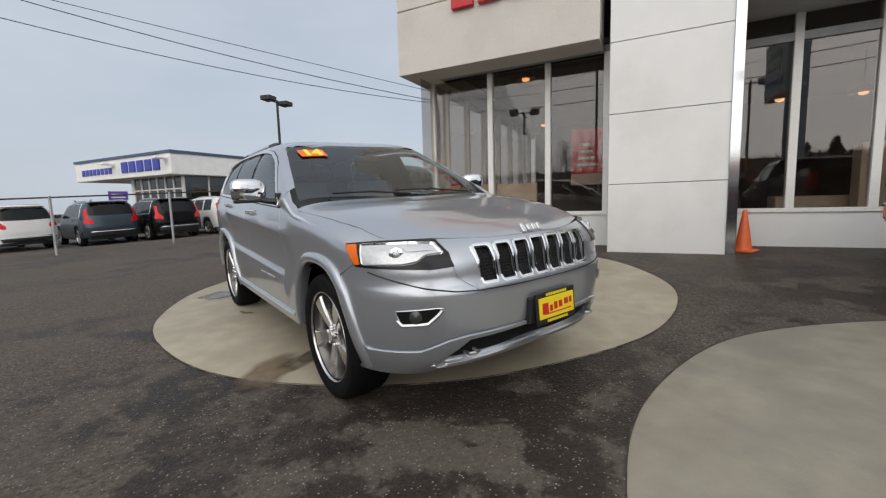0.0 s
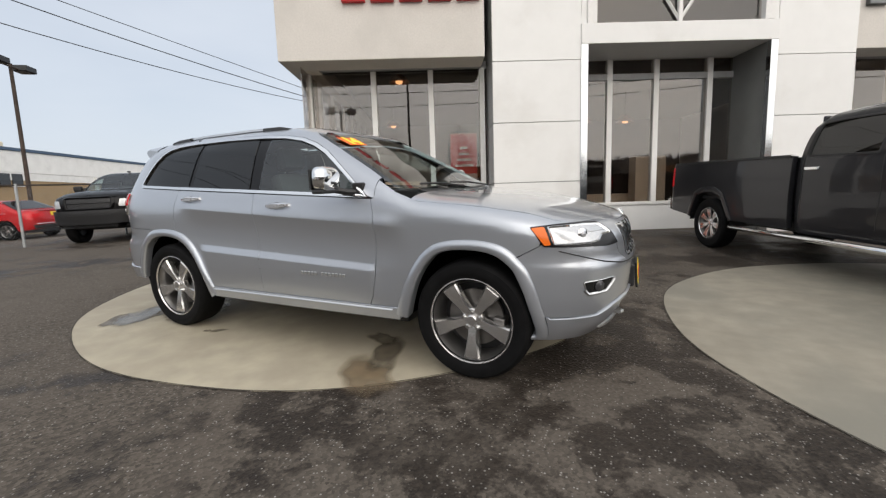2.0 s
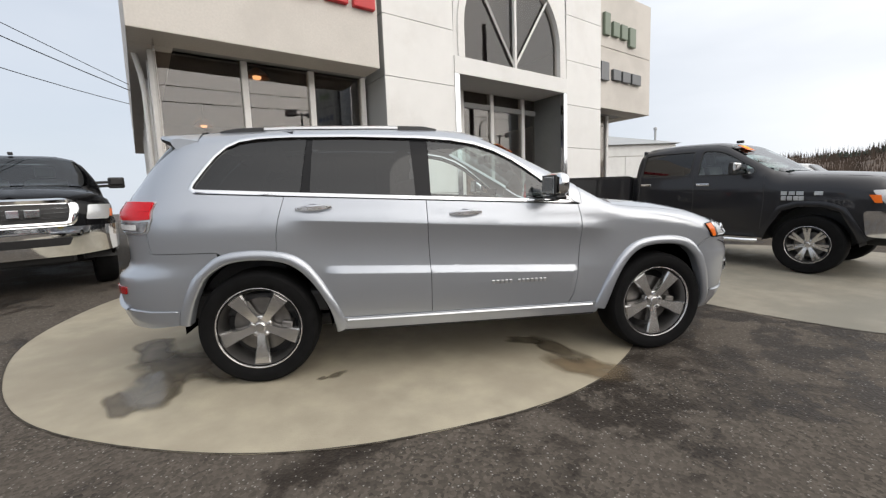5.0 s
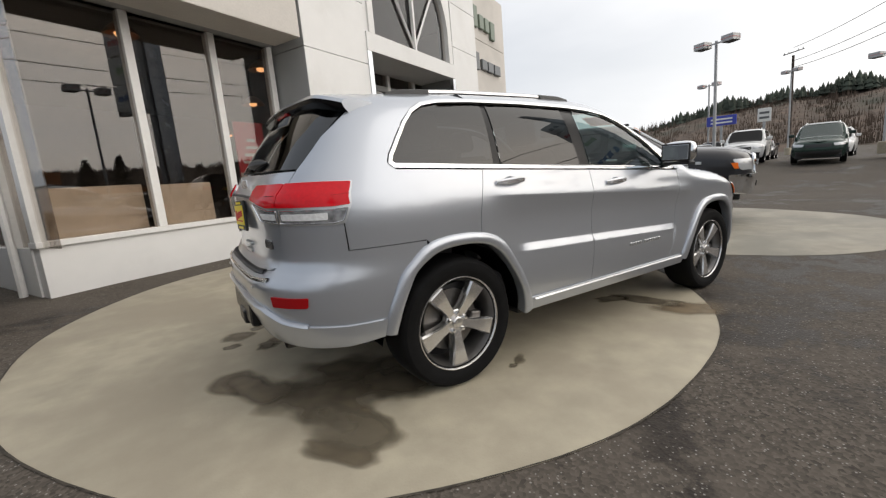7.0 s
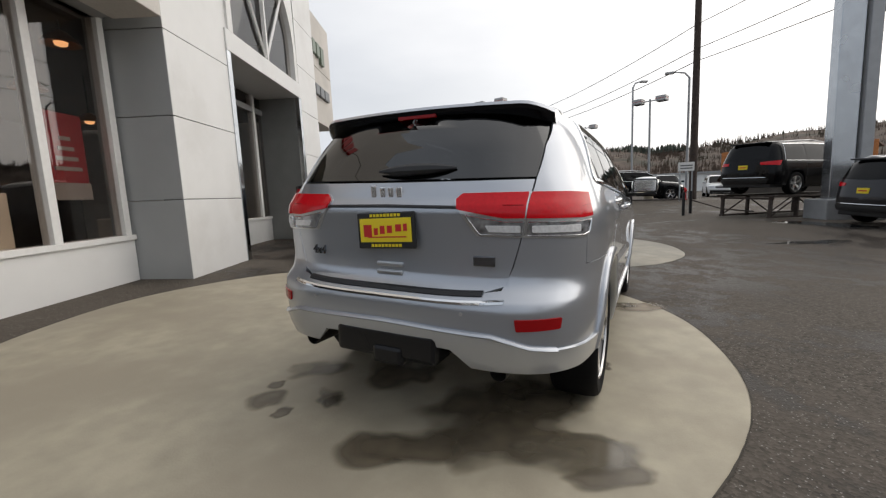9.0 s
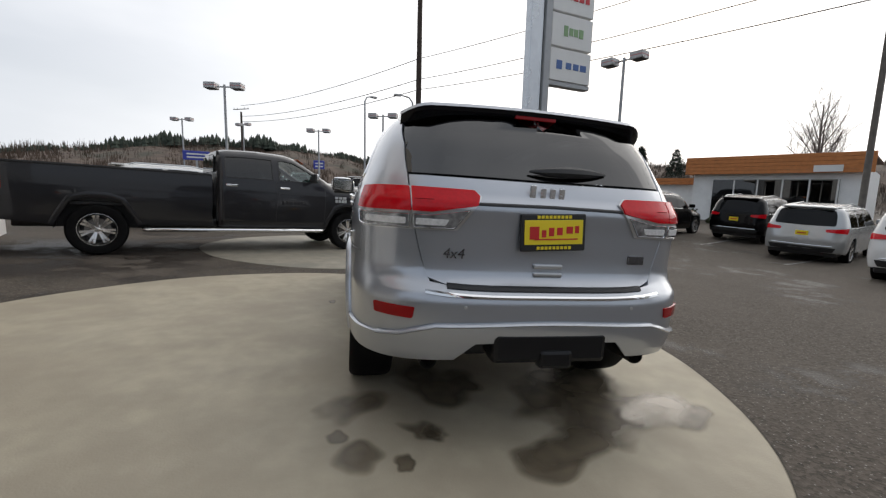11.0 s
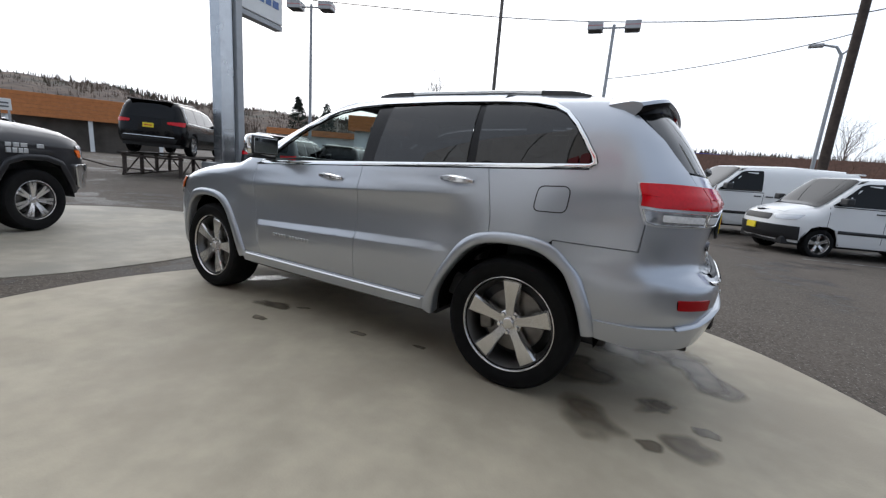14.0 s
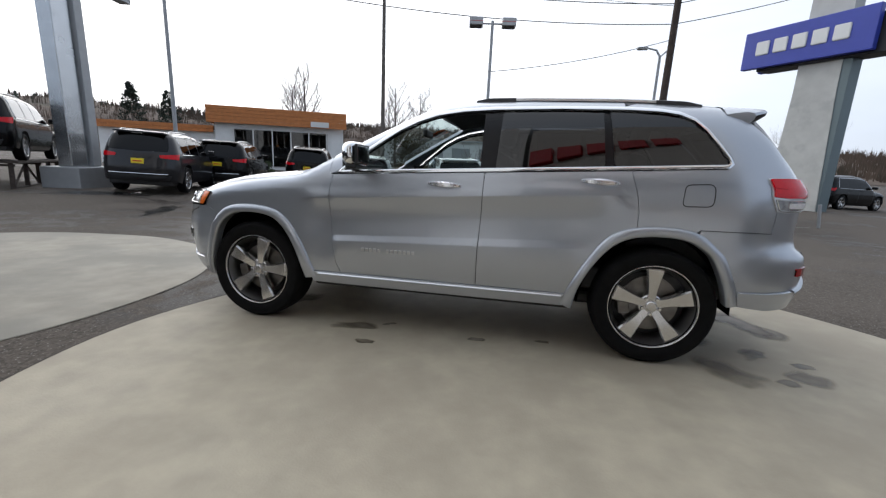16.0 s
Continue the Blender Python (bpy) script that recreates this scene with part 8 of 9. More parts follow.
def utility_pole(x, y, top, r=0.16, label="dark wooden utility pole", arms=(), lean=(0, 0), material=None):
    top -= hill(x)
    p = thing("utility_pole", label, "pole", pose(x, y, gz(x, y)), "utility poles")
    bm = bmesh.new()
    tube(bm, [(0, 0, -0.3), (lean[0] * 0.5, lean[1] * 0.5, top / 2), (lean[0], lean[1], top)], r, 10, r * 0.72)
    part("pole", bm, material or WOOD_POLE, p, smooth=50)
    for z, ang, ln in arms:
        c, s = math.cos(radians(ang)), math.sin(radians(ang))
        bm = bmesh.new()
        k = z / top
        tube(bm, [(lean[0] * k - ln * c, lean[1] * k - ln * s, z), (lean[0] * k + ln * c, lean[1] * k + ln * s, z)], 0.055, 4)
        arm = part("cross_arm", bm, WOOD_POLE, p)
        for q in (-0.9, -0.45, 0.45, 0.9):
            bm = bmesh.new()
            lathe(bm, [(0.03, 0), (0.05, 0.05), (0.03, 0.1), (0.045, 0.14), (0.01, 0.17)], 8, "Z", pose(lean[0] * k + q * ln * c, lean[1] * k + q * ln * s, z + 0.05))
            part("insulator", bm, GALV, arm)
    return p


def lot_lamp(x, y, top, heads=2, turn=0.0, dark=False, stripe=True):
    top -= hill(x)
    p = thing("lot_lamp", "tall lot lamp with box heads on a steel pole", "street lamp", pose(x, y, gz(x, y), 0, 0, turn), "lot lamps")
    bm = bmesh.new()
    lathe(bm, [(0.30, -0.2), (0.30, 0.72), (0.26, 0.76)], 20)
    part("footing", bm, CONCRETE, p, "round concrete footing", smooth=40)
    bm = bmesh.new()
    tube(bm, [(0, 0, 0.7), (0, 0, top)], 0.085, 8, 0.065)
    pm = WOOD_POLE if dark else GREYPOLE
    part("pole", bm, pm, p, smooth=50)
    bm = bmesh.new()
    tube(bm, [(-0.5, 0, top - 0.12), (0.5, 0, top - 0.12)] if heads == 2 else [(0, 0, top - 0.1), (0.5, 0, top - 0.1)], 0.04, 6)
    part("arm", bm, pm, p)
    for s in (-1, 1)[:heads]:
        h = part("lamp_head", boxed(s * 0.42 if s > 0 else -1.02, s * 1.02 if s > 0 else -0.42, -0.30, 0.30, top - (0.15 if dark else 0.24), top + 0.08, 0.02), BLACK if dark else LAMPHEAD, p, "box lamp head")
        part("lens", boxed((0.48 if s > 0 else -0.96), (0.96 if s > 0 else -0.48), -0.24, 0.24, top - (0.172 if dark else 0.262), top - (0.153 if dark else 0.243), 0.004), BLACK, h)
        if stripe and not dark:
            part("stripe", boxed((0.415 if s > 0 else -1.025), (1.025 if s > 0 else -0.415), -0.305, 0.305, top - 0.095, top - 0.078), PLATE_RED, h, "dark red stripe")
    return p


def wire(a, b, sag, r=0.012, n=18):
    a, b = Vector(a), Vector(b)
    bm = bmesh.new()
    tube(bm, [a.lerp(b, i / n) - Vector((0, 0, sag * 4 * (i / n) * (1 - i / n))) for i in range(n + 1)], r, 4)
    solo("overhead_cable", bm, BLACK, "black overhead cable slung between poles", "cable", group="overhead cables")


utility_pole(26.46, -3.38, 16.0, 0.23, arms=())
utility_pole(-6.5, -20.6, 13.0, 0.20, arms=((11.6, 20, 1.2),), lean=(0.1, 0.7))
utility_pole(6.6, -15.4, 10.5, 0.10, "slim grey-brown service pole", material=mat("weathered_pole", (0.13, 0.115, 0.10), 0.85, vary=0.2, scale=6))
utility_pole(58.1, 16.2, 11.6, 0.17, arms=((11.2, 60, 1.3),))
lot_lamp(-21.1, 5.4, 7.0, 2, 127, dark=True)
lot_lamp(1.9, -16.4, 7.75, 2, 10)
lot_lamp(13.92, -11.13, 7.85, 2, 25)
lot_lamp(26.7, -0.9, 7.1, 2, 70)
lot_lamp(22.0, 8.14, 6.98, 2, 80)
lot_lamp(43, 18, 8.2, 2, 80)
lot_lamp(35.7, 4.3, 6.95, 2, 75)
lot_lamp(54, 15, 9.5, 2, 60)
# street lights: by the leaning pole, beside the road, and close to the dark pole
def street_light(x, y, top, turn, reach, twin=False):
    top -= hill(x)
    p = thing("street_light", "slim grey street light with a small head on a curved arm", "street lamp", pose(x, y, gz(x, y), 0, 0, turn), "street lights")
    bm = bmesh.new()
    tube(bm, [(0, 0, 0), (0, 0, top - 0.45), (reach * 0.3, 0, top - 0.12), (reach, 0, top)], 0.085, 8, 0.04)
    if twin:
        tube(bm, [(0, 0, top - 0.45), (-reach * 0.6, 0, top - 0.05)], 0.04, 6)
    part("pole", bm, GREYPOLE, p, smooth=50)
    part("lamp_head", boxed(reach - 0.05, reach + 0.50, -0.14, 0.14, top - 0.10, top + 0.05, 0.05), LAMPHEAD, p)


street_light(-6.46, -22.26, 7.9, 0, 0.7, twin=True)
street_light(31.1, 0.3, 9.3, -60, 0.6)
street_light(27.6, -3.1, 8.8, 95, 0.9)

# cables from pole to pole along the road
DARKPOLE, SERVICE, LEANING = (26.46, -3.38), (6.65, -15.5), (-6.4, -20.2)
for za, zb, zc, zd in ((9.2, 8.7, 9.0, 10.4), (8.5, 7.75, 8.1, 9.6), (10.6, 10.1, 10.4, 11.6)):
    wire((*DARKPOLE, za), (*SERVICE, zb), 0.25, 0.022)
    wire((*SERVICE, zb), (*LEANING, zc), 0.25, 0.022)
    wire((*DARKPOLE, za), (58.1, 16.2, za + 1.6), 0.6, 0.028)
wire((*LEANING, 7.4), (1.9, -16.4, 5.2), 0.2, 0.016)
wire((*LEANING, 8.9), (6.65, -15.5, 9.6), 0.3, 0.012)
utility_pole(-15.6, -26.0, 14.6, 0.17, arms=((14.2, -20, 1.2),))
for a, b in zip((9.0, 8.1, 10.4), (12.6, 11.4, 14.0)):
    wire((*LEANING, a), (-15.6, -26.0, b), 0.1, 0.020)
# service drops to the end wall of the showroom
wire((-15.6, -26.0, 12.55), (-9.65, 14.43, 5.32), 2.36, 0.012, 30)
wire((-15.6, -26.0, 14.26), (-6.00, 7.11, 3.95), 1.77, 0.010, 30)
wire((-15.6, -26.0, 10.15), (-6.19, 7.48, 4.18), 0.24, 0.008, 30)

# maker's pylon by the entrance
STEEL = mat("pylon_steel", (0.50, 0.52, 0.54), 0.25, 0.85, vary=0.06, scale=3, rough_vary=0.1)
SIGNWHITE = mat("sign_white", (0.72, 0.72, 0.70), 0.45, vary=0.02, scale=3)
SIGNBLUE = mat("sign_blue", (0.035, 0.055, 0.36), 0.4, vary=0.04, scale=3)
LOGO_RED = mat("logo_red", (0.52, 0.02, 0.03), 0.4)
LOGO_GREEN = mat("logo_green", (0.22, 0.36, 0.17), 0.4)
LOGO_GREY = mat("logo_grey", (0.12, 0.125, 0.13), 0.4, 0.3)
LOGO_BLUE = mat("logo_blue", (0.05, 0.12, 0.33), 0.4)
py = thing("sign_pylon", "tall steel dealership pylon sign with stacked white panels", "sign", pose(12.75, -6.35, gz(12.75, -6.35), 0, 0, -76))
part("plinth", boxed(-0.75, 0.75, -0.55, 0.55, -0.2, 0.62, 0.03), GREYPOLE, py, "grey plinth")
part("column", boxed(-0.50, 0.10, -0.20, 0.20, 0.62, 14.0, 0.02), STEEL, py, "brushed steel column")
part("column", boxed(0.16, 0.46, -0.30, 0.30, 0.62, 14.0, 0.02), GREYPOLE, py)
for i, (mt, rows) in enumerate(((LOGO_BLUE, [(-0.62, 0.30, 0.36), (-0.12, 0.30, 0.26), (0.28, 0.30, 0.26), (0.68, 0.34, 0.26)]), (LOGO_GREEN, [(-0.36, 0.22, 0.42), (-0.08, 0.22, 0.30), (0.18, 0.22, 0.30), (0.46, 0.24, 0.36)]),
                                (LOGO_RED, [(-0.60, 0.26, 0.26), (-0.27, 0.26, 0.26), (0.06, 0.26, 0.26), (0.38, 0.26, 0.26), (0.70, 0.22, 0.26)]), (LOGO_GREY, [(-0.3, 0.5, 0.3), (0.4, 0.5, 0.3)]))):
    z = 6.10 + 1.36 * i
    s = part("sign_panel", boxed(0.52, 2.72, -0.22, 0.22, z, z + 1.28, 0.03), SIGNWHITE, py, "white sign panel with a plain logo shape")
    for side in (-1, 1):
        bm = bmesh.new()
        for x, w, h in rows:
            box(bm, 1.62 + x * side * -1 - w / 2, 1.62 + x * side * -1 + w / 2, side * 0.225 - 0.012, side * 0.225 + 0.012, z + 0.64 - h / 2, z + 0.64 + h / 2, 0.01)
        part("logo", bm, mt, s, "plain logo shape")
part("sign_frame", boxed(0.50, 2.76, -0.18, 0.18, 5.90, 6.09, 0.02), GREYPOLE, py)

# blue sign on a broad pale pillar
vs = thing("pillar_sign", "blue sign with pale letter shapes on a broad pale pillar", "sign", pose(-12.9, -19.9, gz(-12.9, -19.9), 0, 0, 123.7))
bm = bmesh.new()
rows = [[bm.verts.new((x, y, z)) for x, y in ((-w, -0.34), (w, -0.34), (w, 0.34), (-w, 0.34))] for w, z in ((1.15, -0.3), (1.08, 1.0), (0.86, 5.4), (0.80, 13))]
for a, b in zip(rows, rows[1:]):
    for i in range(4):
        bm.faces.new((a[i], a[(i + 1) % 4], b[(i + 1) % 4], b[i]))
bmesh.ops.recalc_face_normals(bm, faces=bm.faces)
part("pillar", bm, mat("pale_pillar", (0.50, 0.50, 0.47), 0.7, vary=0.08, scale=2, dirt=(0.42, 0.42, 0.40)), vs, "tall pale pillar")
part("pillar_side", boxed(0.84, 1.20, -0.30, 0.40, -0.3, 6.7, 0.02), mat("teal_grey_steel", (0.14, 0.18, 0.19), 0.5, 0.3), vs)
part("sign_back", boxed(-2.7, 2.5, -0.50, 0.50, 6.62, 8.20, 0.03), BLACK, vs)
for side in (-1, 1):
    board = part("sign_board", boxed(-3.3, 2.0, min(side * 0.52, side * 0.82), max(side * 0.52, side * 0.82), 6.73, 8.48, 0.03), SIGNBLUE, vs, "blue sign board")
    for i in range(5):
        x = -0.75 + 0.80 * (i - 2)
        part("letter_shape", boxed(x - 0.30, x + 0.30, side * 0.84 - 0.03, side * 0.84 + 0.03, 7.32, 7.95, 0.05), SIGNWHITE, board, "pale letter shape drawn as a plain bar")

# display ramp under the black minivan, with braces
rp = thing("display_ramp", "rusty steel display ramp with diagonal braces", "ramp", on_lot(14.9, -5.7, -46))
for y in (-0.82, 0.82):
    part("track", boxed(-2.5, 2.4, y - 0.17, y + 0.17, 0.69, 0.755, 0.01), RUST, rp, "wheel track")
    for x in (-2.4, -1.2, 0.0, 1.2, 2.3):
        part("leg", boxed(x - 0.035, x + 0.035, y - 0.05, y + 0.05, 0, 0.70), RUST, rp)
    for x in (-2.4, -1.2, 0.0, 1.2):
        bm = bmesh.new()
        tube(bm, [(x, y, 0.05 if x in (-2.4, 0.0) else 0.66), (x + 1.15, y, 0.66 if x in (-2.4, 0.0) else 0.05)], 0.03, 4)
        part("brace", bm, RUST, rp)
    part("skid", boxed(-2.5, 2.4, y - 0.04, y + 0.04, 0.0, 0.06), RUST, rp)
for x in (-2.4, 0.0, 2.3):
    part("cross_bar", boxed(x - 0.03, x + 0.03, -0.9, 0.9, 0.61, 0.67), RUST, rp)

# post and chain barrier, small white sign, hydrant
for k, (x, y) in enumerate(((15.6, -2.3), (16.4, -2.6), (19.2, -0.2), (20.2, 1.2))):
    bm = bmesh.new()
    tube(bm, [(0, 0, 0), (0, 0, 0.95)], 0.06, 8)
    solo("bollard", bm, BLACK, "black steel bollard at the lot edge", "bollard", group="bollards", m=pose(x, y, gz(x, y)))
bm = bmesh.new()
tube(bm, [(16.4, -2.6, 0.55), (15.4, -3.6, 0.2), (14.2, -4.4, 0.15)], 0.025, 6)
tube(bm, [(15.6, -2.3, 0.62), (19.2, -0.2, 0.52), (20.2, 1.2, 0.52)], 0.03, 6)
solo("barrier_chain", bm, RUST, "rusty pipe barrier between the bollards", "barrier")
sg = thing("small_sign", "small white lot sign on two posts", "sign", pose(23.1, -2.8, gz(23.1, -2.8), 0, 0, -80))
part("board", boxed(-0.40, 0.40, -0.03, 0.03, 1.68, 2.16, 0.01), SIGNWHITE, sg)
for x in (-0.30, 0.30):
    part("post", boxed(x - 0.03, x + 0.03, -0.03, 0.03, 0, 1.68), GALV, sg)
bm = bmesh.new()
for i in range(2):
    box(bm, -0.30, 0.30, -0.04, -0.032, 1.80 + 0.15 * i, 1.86 + 0.15 * i)
part("writing", bm, LOGO_GREY, sg, "writing drawn as bars")
bm = bmesh.new()
lathe(bm, [(0.14, 0), (0.14, 0.06), (0.10, 0.08), (0.10, 0.5), (0.13, 0.52), (0.13, 0.58), (0.09, 0.68), (0.02, 0.74)], 16)
box(bm, -0.17, 0.17, -0.05, 0.05, 0.36, 0.46, 0.02)
solo("fire_hydrant", bm, RED_PAINT, "red fire hydrant beside the road", "hydrant", m=pose(25.5, -2.9, gz(25.5, -2.9)), smooth=40)
bm = bmesh.new()
tube(bm, [(0, 0, 0), (0, 0, 1.0)], 0.06, 8)
solo("bollard", bm, BLACK, "black bollard near the lot lamp", "bollard", group="bollards", m=pose(1.1, -15.3, gz(1.1, -15.3)))
solo("bollard", tube(bmesh.new(), [(0, 0, 0), (0.1, 0, 0.75)], 0.05, 8), GREYPOLE, "grey leaning bollard by a faded line", "bollard", group="bollards", m=pose(-9.6, -11.9, gz(-9.6, -11.9)))

# traffic cone by the entrance column
cone = thing("traffic_cone", "orange plastic traffic cone with a faded base", "cone", pose(1.37, 6.12, gz(1.37, 6.12)))
ORANGE = mat("cone_orange", (0.72, 0.13, 0.03), 0.5, vary=0.12, scale=9)
bm = bmesh.new()
lathe(bm, [(0.135, 0.03), (0.12, 0.06), (0.03, 0.66), (0.022, 0.68), (0.001, 0.68)], 24, caps=False)
part("cone_body", bm, ORANGE, cone, smooth=40)
part("cone_base", boxed(-0.18, 0.18, -0.18, 0.18, 0, 0.035, 0.012), ORANGE, cone)

# chain-link fence on the far side
fence = thing("chain_link_fence", "galvanised chain-link fence with round posts", "fence")
fx = lambda y: -12.25 - 0.12 * max(0, y)
for y in (-12.2, -9.3, -6.45, -3.58, -0.74, 1.95, 4.6):
    bm = bmesh.new()
    tube(bm, [(fx(y), y, gz(fx(y), y)), (fx(y), y, gz(fx(y), y) + 1.68)], 0.035, 8)
    part("post", bm, GALV, fence)
bm = bmesh.new()
tube(bm, [(fx(y), y, gz(fx(y), y) + 1.64) for y in (-12.2, -6.4, -0.74, 1.95, 4.6)], 0.022, 6)
part("top_rail", bm, RUST, fence)
bm = bmesh.new()
y = -12.2
while y < 4.6:
    z0 = gz(-12.3, y)
    for s in (-1, 1):
        a, b = (y, z0 + 0.06), (y + s * 1.55, z0 + 1.62)
        if -12.2 <= b[0] <= 4.6:
            v = [bm.verts.new((fx(q[0]) + e, q[0], q[1])) for q, e in ((a, -0.0025), (a, 0.0025), (b, 0.0025), (b, -0.0025))]
            bm.faces.new(v)
    y += 0.075
tagged(part("wire_mesh", bm, GALV, fence, "diamond wire mesh"), kind="stuff")

# ---- far buildings ----
BLUETRIM = mat("blue_roof_trim", (0.06, 0.10, 0.16), 0.5)
WHITEWALL = mat("white_rendered_wall", (0.82, 0.82, 0.80), 0.7, vary=0.04, scale=2, dirt=(0.75, 0.75, 0.73))
PAVILION_GLASS = glass("pavilion_glass", (0.55, 0.60, 0.60), 1.7)
TANBRICK = mat("tan_brick", (0.33, 0.235, 0.13), 0.85, vary=0.15, scale=14, dirt=(0.28, 0.20, 0.12))
DARKGLASS = glass("far_glass", (0.10, 0.11, 0.12), 1.9)
ORANGEWOOD = mat("orange_timber_cladding", (0.50, 0.185, 0.055), 0.7, vary=0.12, scale=4)
BROWNROOF = mat("brown_shingle", (0.12, 0.065, 0.045), 0.9, vary=0.2, scale=5)

# local x runs along its sign front away from the near corner, the inside lies towards -y
vb = thing("dealer_pavilion", "white flat-roofed car showroom with a blue roof edge", "building", pose(-32.44, 0.91, -0.2, 0, 0, -153.4))
part("canopy", boxed(0.0, 13.6, -34, 0.0, 3.92, 5.45, 0.05), WHITEWALL, vb, "white overhanging fascia")
part("roof_edge", boxed(-0.08, 13.7, -34.1, 0.08, 5.45, 5.66), BLUETRIM, vb, "blue roof edge")
part("glazing", boxed(0.9, 7.4, -1.32, -1.30, 0, 3.92), PAVILION_GLASS, vb, "glazed showroom wall")
part("glazing", boxed(0.88, 0.90, -6.1, -1.30, 0, 3.92), PAVILION_GLASS, vb)
part("side_wall", boxed(7.4, 7.7, -14, -1.2, 0, 3.92), WHITEWALL, vb)
for i in range(7):
    part("mullion", boxed(0.85 + i * 1.08, 0.97 + i * 1.08, -1.34, -1.22, 0, 3.92), FRAME, vb)
for i in range(3):
    part("mullion", boxed(0.80, 0.92, -1.4 - 2.0 * i, -1.28 - 2.0 * i, 0, 3.92), FRAME, vb)
part("transom", boxed(0.85, 7.4, -1.34, -1.24, 2.9, 3.0), FRAME, vb)
part("back_wall", boxed(0.9, 7.4, -12, -11.8, 0, 3.9), WHITEWALL, vb)
for i in range(5):
    part("letter_shape", boxed(1.30 + 1.06 * i, 2.10 + 1.06 * i, -0.02, 0.12, 4.30, 5.15, 0.05), SIGNBLUE, vb, "blue letter shape drawn as a plain bar")
for i in range(8):
    part("letter_shape", boxed(7.9 + 0.60 * i, 8.30 + 0.60 * i, -0.02, 0.08, 4.35, 4.85, 0.03), SIGNBLUE, vb)
for x in (0.5, 7.6):
    part("flood_lamp", boxed(x - 0.3, x + 0.3, 0.1, 0.9, 5.0, 5.15, 0.04), WHITEWALL, vb)
# the brick end of the pavilion, flush under the same roof
part("brick_wall", boxed(0.06, 8, -34, -6.1, 0, 3.40), TANBRICK, vb, "tan brick wall")
part("upper_wall", boxed(0.03, 8, -34, -6.1, 3.40, 3.92), WHITEWALL, vb)
for k in range(3):
    w = part("window", boxed(-0.02, 0.05, -9.75 - 0.9 * k, -9.0 - 0.9 * k, 3.02, 3.85, 0.01), DARKGLASS, vb, "small high window")
    part("window_sill", boxed(-0.06, 0.06, -9.79 - 0.9 * k, -8.96 - 0.9 * k, 2.96, 3.02), FRAME, w)
for y in (-10.8, -16.5, -19.0):
    part("window", boxed(0.0, 0.07, y - 0.7, y, 0.9, 1.8, 0.01), DARKGLASS, vb)
part("downpipe", boxed(-0.12, 0.06, -18.2, -18.0, 0, 3.92), FRAME, vb)
part("roof_vent", boxed(1.6, 3.0, -12.2, -10.6, 5.5, 6.25, 0.08), mat("cream_vent", (0.6, 0.55, 0.42), 0.6), vb, "cream roof vent box")

# orange-clad row of shops across the street
ob = thing("shop_building", "low shop building with broad orange timber fascias", "building", pose(22.3, -22.3, gz(14, -27) - 0.38, 0, 0, 210))
part("wall", boxed(0.4, 9.4, 0.6, 9, 0, 3.9), WHITEWALL, ob)
for k in range(5):
    part("board", boxed(0.0, 9.6, 0.0, 0.10, 3.66 + 0.235 * k, 3.885 + 0.235 * k, 0.012), ORANGEWOOD, ob)
    part("board", boxed(0.0, 0.10, 0.1, 9.0, 3.66 + 0.235 * k, 3.885 + 0.235 * k, 0.012), ORANGEWOOD, ob)
part("roof", boxed(0.1, 9.5, 0.1, 9, 4.62, 4.74), BROWNROOF, ob)
part("wing_wall", boxed(-7.4, 0.0, 2.6, 9, 0, 3.2), WHITEWALL, ob)
for k in range(2):
    part("board", boxed(-7.5, 0.0, 2.2, 2.34, 3.02 + 0.25 * k, 3.26 + 0.25 * k, 0.012), ORANGEWOOD, ob)
part("wing_roof", boxed(-7.4, 0.0, 2.34, 9, 3.40, 3.48), BROWNROOF, ob)
part("window", boxed(1.6, 8.2, 0.5, 0.6, 0.7, 3.3), DARKGLASS, ob, "dark shop window")
for i in range(6):
    part("mullion", boxed(1.6 + i * 1.3, 1.68 + i * 1.3, 0.46, 0.52, 0.7, 3.3), FRAME, ob)
part("sign", boxed(7.0, 8.3, -0.06, 0.0, 3.72, 4.1), SIGNWHITE, ob)
ob2 = thing("shop_building", "long low shop building with orange fascias", "building", pose(36.3, -9.5, -0.4, 0, 0, 248))
# shade below the fascia is put into the wall's dark colour
part("wall", boxed(-3.4, 5.2, 0.8, 9, 0, 2.7), mat("shaded_shopfront", (0.10, 0.085, 0.07), 0.8, vary=0.3, scale=1), ob2)
for k in range(6):
    part("board", boxed(-3.6, 5.4, 0.0, 0.14, 2.45 + 0.26 * k, 2.70 + 0.26 * k, 0.012), ORANGEWOOD, ob2)
part("roof", boxed(-3.5, 5.3, 0.15, 9, 3.88, 3.98), BROWNROOF, ob2)
for i in range(3):
    part("post", boxed(-3.4 + i * 4.2, -3.15 + i * 4.2, 0.1, 0.4, 0, 2.45), WHITEWALL, ob2)
ob3 = thing("warehouse", "long white low warehouse with blue and grey panels", "building", pose(14.0, -52, 0.25, 0, 0, 192))
part("wall", boxed(-6, 30, 0, 12, 0, 3.1), WHITEWALL, ob3)
part("roof", boxed(-6.4, 30.4, -0.4, 12.4, 3.1, 3.3), GREYPANEL, ob3)
for i in range(9):
    part("panel", boxed(-4 + 3.6 * i, -1.6 + 3.6 * i, -0.06, 0.04, 0.7, 2.3), GREYPANEL, ob3)
part("blue_panel", boxed(10, 18, -0.12, 0.0, 2.1, 4.2), SIGNBLUE, ob3)
ob4 = thing("diner_building", "low building with a brown mansard roof", "building", pose(-1.5, -40, -0.5, 0, 0, 178))
